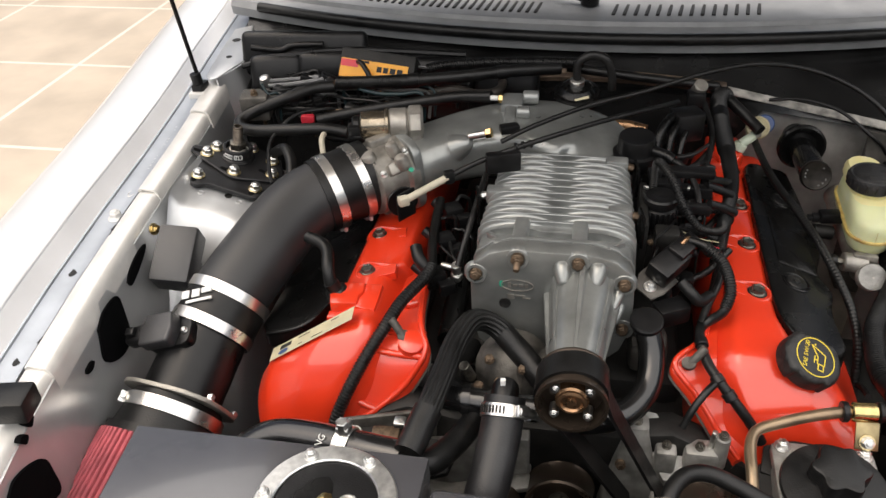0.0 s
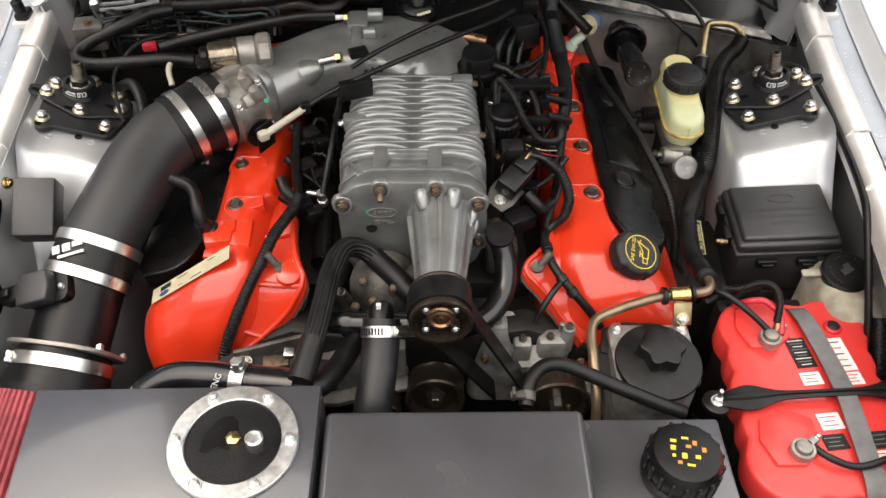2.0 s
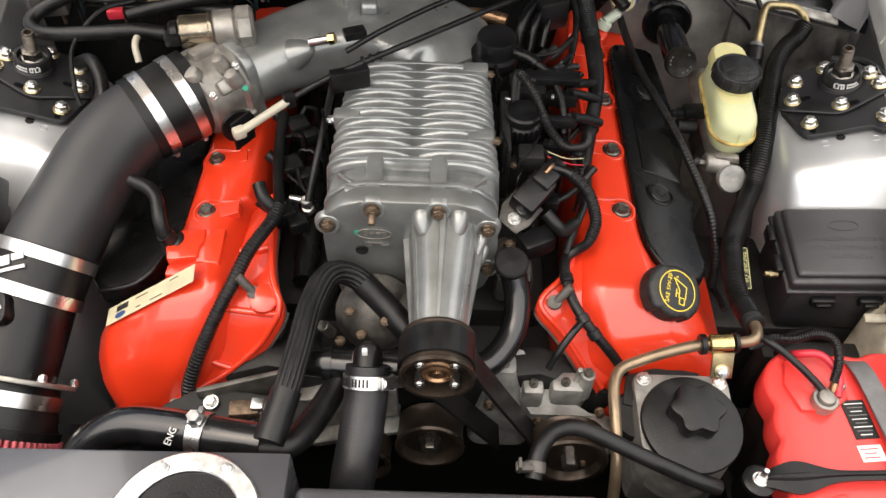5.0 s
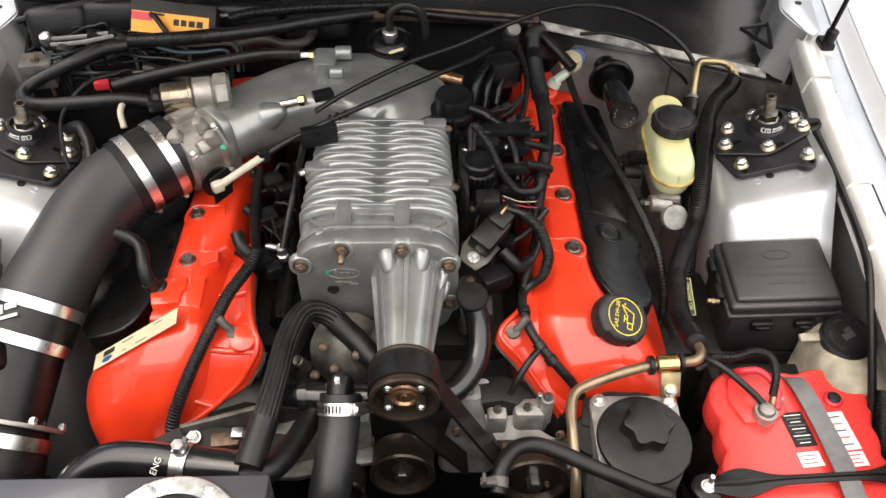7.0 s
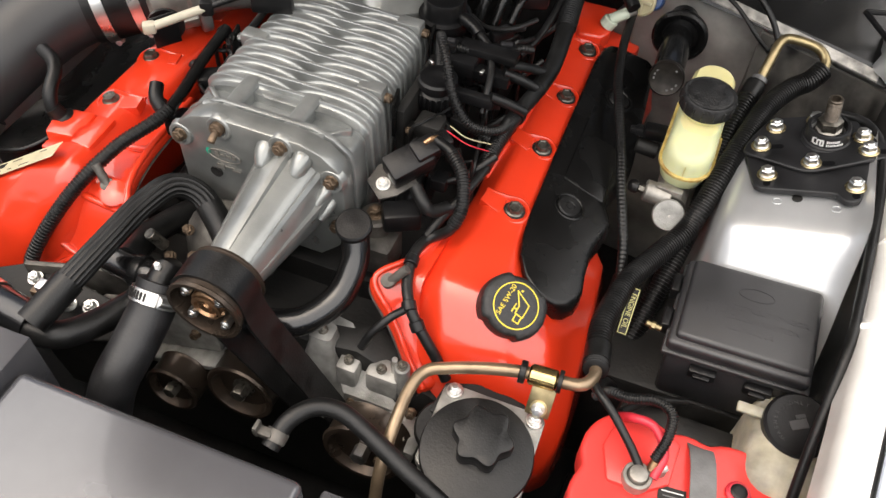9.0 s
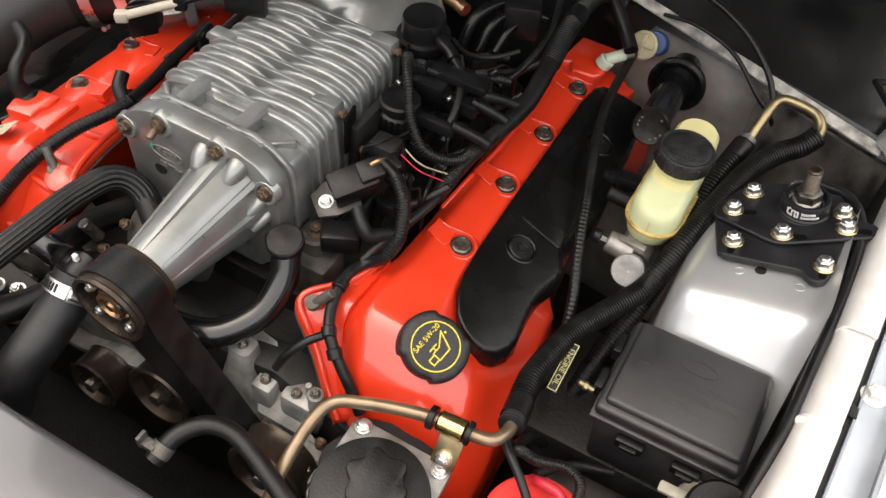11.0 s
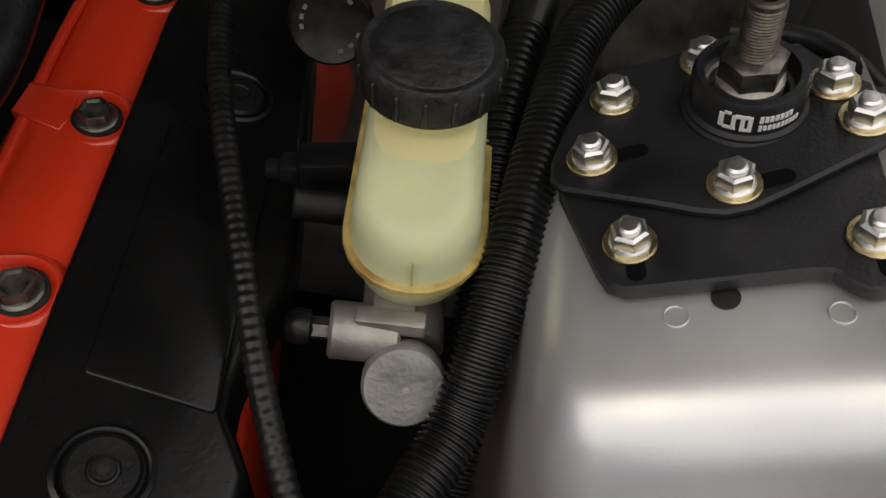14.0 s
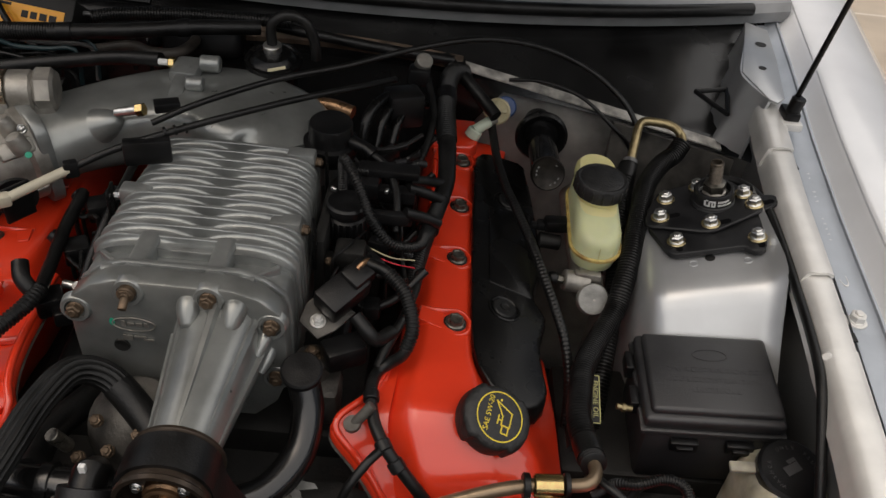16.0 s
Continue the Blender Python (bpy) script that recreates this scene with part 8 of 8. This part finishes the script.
hose("bulkhead_hose", [(0.205, 1.42, 0.955), (0.245, 1.385, 0.935), (0.275, 1.36, 0.915), (0.292, 1.34, 0.905)], 0.010, RUBBER, "black rubber hose from the bulkhead to the cover")
hose("brake_wire", [(0.31, 1.405, 0.935), (0.36, 1.39, 0.945), (0.42, 1.372, 0.935), (0.47, 1.345, 0.905), (0.505, 1.345, 0.87), (0.52, 1.36, 0.80)], 0.0030, RUBBER, "thin black wire clipped along the bulkhead", "wire")
hose("bulkhead_loom", [(-0.05, 1.40, 0.985), (0.06, 1.395, 0.975), (0.14, 1.40, 0.965), (0.22, 1.41, 0.955)], 0.008, RUBBER, "black wiring loom along the top of the bulkhead", "wiring harness")
solo("tan_sealer_strip", tube([(-0.30, 1.428, 0.945), (-0.05, 1.43, 0.958), (0.10, 1.43, 0.955), (0.235, 1.425, 0.945)], 0.012, 24, 8), mat("brown_sealer", (0.14, 0.10, 0.07), 0.6, var=0.4, scale=30, bump=0.2), "grimy brown sealer along the bulkhead seam", "sealer", kind="structure")

# passenger's rear corner
ig = thing("ignition_box", (-0.40, 1.34, 0.93), "black ignition box with an orange printed face", "ignition box")
gm = aim((-0.392, 1.322, 1.003), (0.05, -0.80, 0.60), (1, -0.10, -0.05))
part("case", box((0.14, 0.048, 0.07), gm @ Matrix.Translation((0.004, 0.008, -0.036)), 0.004), DARK, ig)
fc = part("orange_face", box((0.125, 0.034, 0.001), gm @ Matrix.Translation((0, -0.006, 0.0002))), ORANGEBOX, ig, "orange sticker with dark bars")
for x, y, w, h in ((-0.046, 0.009, 0.032, 0.013), (-0.020, 0.014, 0.020, 0.004), (0.010, 0.004, 0.009, 0.010), (0.022, 0.004, 0.009, 0.010), (0.035, 0.004, 0.010, 0.010), (0.048, 0.004, 0.010, 0.010)):
    part("print_bar", box((w, h, 0.0012), gm @ Matrix.Translation((x, y - 0.006, 0.0006))), (REDWIRE if x < -0.04 else DARK), fc)
part("wire_loop", tube([gm @ V((-0.03, 0.006, 0.004)), gm @ V((-0.018, 0.0, 0.02)), gm @ V((0.0, -0.02, 0.024)), gm @ V((0.016, -0.04, 0.012))], 0.0045, 18, 10), RUBBER, ig)
part("yellow_wire", tube([gm @ V((-0.006, -0.008, 0.016)), gm @ V((0.01, -0.026, 0.016)), gm @ V((0.022, -0.04, 0.006))], 0.003, 12, 8), ORANGE, ig)
hose("fuel_vapour_hose", [(-0.165, 1.228, 1.000), (-0.23, 1.240, 0.990), (-0.30, 1.238, 0.978), (-0.37, 1.232, 0.966), (-0.43, 1.222, 0.956), (-0.47, 1.21, 0.95)], 0.0095, RUBBER, "black rubber vacuum hose to the plenum")
hose("loop_hose", [(-0.455, 1.275, 0.985), (-0.49, 1.262, 0.985), (-0.53, 1.235, 0.978), (-0.575, 1.215, 0.965), (-0.600, 1.195, 0.955), (-0.598, 1.172, 0.950), (-0.565, 1.155, 0.952), (-0.50, 1.152, 0.958), (-0.44, 1.158, 0.960), (-0.40, 1.16, 0.955)], 0.0105, RUBBER, "black rubber hose bent in a tight loop", n=60, seg=14)
hose("heater_hose", [(-0.300, 1.335, 0.950), (-0.246, 1.334, 0.962), (-0.207, 1.316, 0.964), (-0.174, 1.325, 0.964), (-0.163, 1.362, 0.963), (-0.172, 1.400, 0.955)], 0.0080, DUSTY, "dusty brown grey heater hose bent behind the plenum", n=40)
solo("pale_rod", tube([(-0.322, 1.360, 0.992), (-0.256, 1.364, 0.992)], 0.0035, 8, 10), STRAP, "short pale rod clipped to the bulkhead", "rod")
rhn = thing("rear_harness", (-0.23, 1.29, 1.0), "thick black wiring harness along the bulkhead", "wiring harness")
part("trunk", tube([(-0.06, 1.345, 1.005), (-0.14, 1.315, 1.010), (-0.23, 1.290, 1.006), (-0.33, 1.275, 1.000)], 0.0104, 34, 14), RUBBER, rhn)
part("wrapped_end", tube([(-0.31, 1.2785, 1.0015), (-0.36, 1.2752, 0.998), (-0.40, 1.2765, 0.994), (-0.45, 1.280, 0.990)], 0.0114, 24, 14, 40, 0.0009), LOOM, rhn, "corrugated sleeve")
for a, b in (((-0.150, 1.3119, 1.0098), (-0.166, 1.3070, 1.0092)), ((-0.300, 1.2795, 1.0022), (-0.318, 1.2769, 1.0010))):
    part("tape_band", tube([a, b], 0.0124, 4, 16), PLASTIC, rhn, "wound tape")
hose("rear_loom", [(-0.02, 1.375, 1.005), (-0.16, 1.365, 1.005), (-0.26, 1.355, 1.0), (-0.30, 1.345, 0.995)], 0.009, LOOM, "black corrugated loom along the bulkhead", "wiring harness", ribs=70, depth=0.0015)
sl = thing("purge_solenoid", (-0.59, 1.23, 0.92), "grey metal solenoid block with a bright screw", "solenoid")
part("block", box((0.05, 0.045, 0.045), Matrix.Translation((-0.590, 1.235, 0.962)) @ Matrix.Rotation(0.2, 4, "Z"), 0.004), DULL, sl)
part("nozzle", cyl(0.010, 0.03, aim((-0.565, 1.238, 0.97), (1, 0.1, 0)), 14), DULL, sl)
bolt(sl, (-0.588, 1.228, 0.985), (0, -0.3, 1), 0.006, RUSTY, None)
part("bright_cap", lathe([(0.010, 0), (0.012, 0.008), (0.009, 0.018), (0.004, 0.02)], aim((-0.600, 1.315, 0.965), (-0.1, -0.3, 1)), 18), STEEL, sl, "bright plated cap")
part("grey_wire", tube([(-0.59, 1.31, 0.975), (-0.54, 1.30, 0.985), (-0.49, 1.30, 0.992)], 0.004, 12, 8), STRAP, sl)
part("grey_wire", tube([(-0.59, 1.30, 0.97), (-0.54, 1.29, 0.98), (-0.48, 1.295, 0.99)], 0.004, 12, 8), STRAP, sl)
pg = thing("harness_plugs", (-0.50, 1.30, 0.95), "cluster of dark wiring plugs with red and blue clips", "plugs")
rnd = random.Random(3)
for k in range(9):
    p = V((-0.56 + 0.012 * k, 1.29 + rnd.uniform(-0.02, 0.03), 0.962 + rnd.uniform(-0.02, 0.03)))
    part("plug", box((0.028, 0.018, 0.016), Matrix.Translation(p) @ Matrix.Rotation(rnd.uniform(-1, 1), 4, "Z") @ Matrix.Rotation(rnd.uniform(-0.6, 0.6), 4, "Y"), 0.003), (PLASTIC, PLASTIC, BOXBLACK)[k % 3], pg)
part("red_clip", box((0.024, 0.013, 0.015), Matrix.Translation((-0.488, 1.213, 0.950)) @ Matrix.Rotation(0.2, 4, "Z"), 0.003), REDWIRE, pg, "red plastic clip")
part("thin_wire", tube([(-0.46, 1.225, 0.965), (-0.50, 1.19, 0.968), (-0.525, 1.13, 0.95), (-0.505, 1.06, 0.935), (-0.49, 1.03, 0.925)], 0.0032, 30, 8), RUBBER, pg)
part("white_tube", tube([(-0.437, 1.155, 0.957), (-0.438, 1.135, 0.952), (-0.432, 1.118, 0.935)], 0.0048, 10, 12), TANROD, pg, "short pale tube")
part("back_hose", tube([(-0.52, 1.12, 0.93), (-0.49, 1.10, 0.95), (-0.47, 1.07, 0.94), (-0.46, 1.03, 0.92)], 0.009, 20, 12), RUBBER, pg)
part("back_hose", tube([(-0.45, 1.2, 0.93), (-0.40, 1.19, 0.93), (-0.36, 1.2, 0.94)], 0.012, 16, 12), RUBBER, pg)
part("back_hose", tube([(-0.43, 1.26, 0.95), (-0.36, 1.24, 0.945), (-0.30, 1.23, 0.945)], 0.011, 16, 12), RUBBER, pg)

mt = thing("moulded_tray", (-0.52, 1.40, 0.90), "dark moulded plastic tray in the rear corner", "tray")
for x, y, z, w, d, h, a in ((-0.60, 1.375, 0.965, 0.10, 0.06, 0.07, 0.25), (-0.50, 1.395, 0.972, 0.12, 0.06, 0.06, 0.1), (-0.30, 1.405, 0.962, 0.16, 0.05, 0.06, 0.03), (-0.16, 1.405, 0.955, 0.12, 0.05, 0.06, 0.0)):
    part("moulding", box((w, d, h), Matrix.Translation((x, y, z)) @ Matrix.Rotation(a, 4, "Z") @ Matrix.Rotation(-0.35, 4, "X"), 0.014, 3), PLASTIC, mt)
part("upper_moulding", box((0.25, 0.03, 0.085), Matrix.Translation((-0.560, 1.425, 0.985)) @ Matrix.Rotation(0.08, 4, "Z") @ Matrix.Rotation(-0.30, 4, "X"), 0.012, 3), PLASTIC, mt)
for k in range(3):
    part("moulded_ridge", tube([(-0.655 + 0.012 * k, 1.392, 1.006 - 0.020 * k), (-0.60 + 0.01 * k, 1.400, 1.000 - 0.022 * k), (-0.575 + 0.01 * k, 1.405, 1.008 - 0.022 * k), (-0.515 + 0.005 * k, 1.410, 1.010 - 0.020 * k)], 0.0062, 20, 10), PLASTIC, mt)
part("tray_edge", tube([(-0.66, 1.35, 0.985), (-0.58, 1.37, 1.0), (-0.46, 1.40, 1.005), (-0.24, 1.42, 0.995)], 0.006, 24, 8), PLASTIC, mt)

# passenger's inner wing
rb = thing("relay_box", (-0.59, 0.88, 0.83), "black plastic relay box on the inner wing", "relay box")
rm2 = aim((-0.592, 0.880, 0.876), (0.15, -0.55, 0.82), (1, 0.12, -0.1))
part("case", box((0.058, 0.088, 0.05), rm2, 0.004), BOXBLACK, rb)
part("socket", box((0.04, 0.05, 0.04), rm2 @ Matrix.Translation((0, -0.01, -0.04)), 0.004), PLASTIC, rb)
bolt(rb, (-0.636, 0.905, 0.908), (0.9, -0.2, 0.3), 0.0065, BRASS, GOLD)
bp2 = thing("bump_stop", (-0.60, 0.52, 0.93), "small black rubber bonnet stop on the fender edge", "bump stop")
part("block", box((0.05, 0.04, 0.03), Matrix.Translation((-0.612, 0.528, 0.925)) @ Matrix.Rotation(0.2, 4, "Z"), 0.004), RUBBER, bp2)

# driver's side small things
ol = thing("dipstick_tag", (0.406, 0.865, 0.80), "narrow dark oil tag lettered in dull yellow", "tag")
om = aim((0.407, 0.866, 0.8255), (0.0, -0.28, 0.96), (-0.02, -0.96, -0.28)) @ Matrix.Diagonal((0.86, 0.86, 1.0, 1.0))
part("plate", box((0.070, 0.014, 0.002), om, 0.0006, 1), DARK, ol)
part("pale_border", join(box((0.068, 0.0012, 0.0006), om @ Matrix.Translation((0, 0.0056, 0.0012))), box((0.068, 0.0012, 0.0006), om @ Matrix.Translation((0, -0.0056, 0.0012))), box((0.0012, 0.012, 0.0006), om @ Matrix.Translation((0.0335, 0, 0.0012))), box((0.0012, 0.012, 0.0006), om @ Matrix.Translation((-0.0335, 0, 0.0012)))), TAG_PRINT, ol)
lettering("ENGINE OIL", 0.0098, om @ Matrix.Translation((0, 0, 0.0012)), TAG_PRINT, ol)
hose("tower_cable", [(0.575, 1.190, 0.926), (0.612, 1.172, 0.937), (0.630, 1.12, 0.942), (0.632, 1.041, 0.937), (0.624, 0.955, 0.936), (0.617, 0.882, 0.934), (0.612, 0.827, 0.926), (0.607, 0.78, 0.90), (0.604, 0.73, 0.86), (0.606, 0.68, 0.80), (0.61, 0.64, 0.72)], 0.0055, RUBBER, "black cable running down between tower and wing", "cable", n=50)
bc = thing("battery_cables", (0.44, 0.70, 0.82), "black and red sleeved battery cables", "cable")
part("black_cable", tube([(0.462, 0.678, 0.825), (0.445, 0.695, 0.835), (0.42, 0.718, 0.845), (0.40, 0.735, 0.848), (0.392, 0.75, 0.838), (0.40, 0.765, 0.80)], 0.0046, 34, 12), LOOM, bc)
part("loop_cable", tube([(0.470, 0.690, 0.835), (0.476, 0.710, 0.850), (0.474, 0.733, 0.858), (0.455, 0.742, 0.858), (0.43, 0.738, 0.852), (0.41, 0.745, 0.84), (0.40, 0.76, 0.80)], 0.0052, 34, 12, ribs=60, depth=0.001), LOOM, bc)
part("red_sleeve", tube([(0.474, 0.675, 0.826), (0.478, 0.70, 0.836), (0.462, 0.722, 0.842), (0.44, 0.728, 0.835), (0.43, 0.74, 0.81)], 0.0048, 28, 12), REDWIRE, bc, "bright red cable sleeve")
part("copper_end", tube([(0.470, 0.683, 0.826), (0.472, 0.690, 0.834)], 0.005, 5, 10), HUB, bc, "bare copper strands")
for pts, r in (([(0.40, 0.765, 0.80), (0.405, 0.80, 0.77), (0.42, 0.83, 0.72)], 0.006), ([(0.43, 0.75, 0.80), (0.46, 0.79, 0.78), (0.50, 0.81, 0.77)], 0.005), ([(0.385, 0.83, 0.78), (0.39, 0.87, 0.76), (0.40, 0.92, 0.72)], 0.004)):
    part("lower_run", tube(pts, r, 14, 10), LOOM, bc)
part("front_lead", tube([(0.462, 0.505, 0.822), (0.475, 0.488, 0.824), (0.505, 0.476, 0.822), (0.54, 0.482, 0.826), (0.58, 0.505, 0.815), (0.60, 0.53, 0.80)], 0.0045, 26, 10), LOOM, bc)
hose("right_corner_loom", [(0.62, 0.70, 0.83), (0.615, 0.66, 0.80), (0.61, 0.62, 0.76)], 0.011, LOOM, "black corrugated loom dropping beside the battery", "wiring harness", ribs=30, depth=0.002)
by = thing("battery_tray", (0.5, 0.6, 0.55), "black plastic battery tray", "tray")
part("tray", span(0.40, 0.61, 0.46, 0.76, 0.55, 0.61, 0.008), PLASTIC, by)
dk = thing("box_bracket", (0.5, 0.88, 0.55), "dark steel bracket carrying the fuse box", "bracket")
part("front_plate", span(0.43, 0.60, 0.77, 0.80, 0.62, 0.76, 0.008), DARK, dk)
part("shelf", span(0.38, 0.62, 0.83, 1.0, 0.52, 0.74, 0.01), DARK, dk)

# loose thin wiring in the rear corner and beside the supercharger
TEAL = mat("teal_wire_sleeve", (0.006, 0.022, 0.026), 0.5, var=0.2, bump=0.05)


def wire_bundle(name, label, x0, x1, y0, y1, z0, z1, count, seed, mats, loc):
    """Thin wires that sag between points inside a box."""
    rw = random.Random(seed)
    w = thing(name, loc, label, "wiring")
    for k in range(count):
        a = V((rw.uniform(x0, x1), rw.uniform(y0, y1), rw.uniform(z0, z1)))
        b = a + V((rw.choice((-1, 1)) * rw.uniform(0.3, 0.7) * (x1 - x0), rw.uniform(-0.4, 0.4) * (y1 - y0), rw.uniform(-0.3, 0.3) * (z1 - z0)))
        b.x, b.y = min(max(b.x, x0), x1), min(max(b.y, y0), y1)
        m = a.lerp(b, 0.5) + V((0, rw.uniform(-0.02, 0.02), rw.uniform(-0.004, 0.018)))
        pts = [a - V((0, 0, 0.05)), a, a.lerp(m, 0.6), m, m.lerp(b, 0.5), b, b - V((0, 0, 0.05))]
        part("thin_wire", tube(pts, rw.choice((0.0018, 0.0024, 0.0032)), 26, 8), mats[k % len(mats)], w)
    return w


wire_bundle("corner_wiring", "tangle of thin dark wires in the rear corner", -0.58, -0.22, 1.235, 1.355, 0.945, 0.985, 22, 11, (RUBBER, LOOM, RUBBER, STRAP, LOOM, TEAL, RUBBER, RUSTY), (-0.40, 1.30, 0.90))
wire_bundle("rail_wiring", "tangle of thin black wires beside the fuel rail", 0.085, 0.185, 0.93, 1.24, 0.885, 0.925, 16, 5, (RUBBER, LOOM, RUBBER, LOOM, RUBBER, STRAP), (0.13, 1.05, 0.80))
wire_bundle("injector_wiring", "thin black wires beside the red cover", -0.225, -0.165, 0.90, 1.10, 0.855, 0.885, 10, 8, (RUBBER, LOOM, RUBBER), (-0.20, 1.0, 0.80))
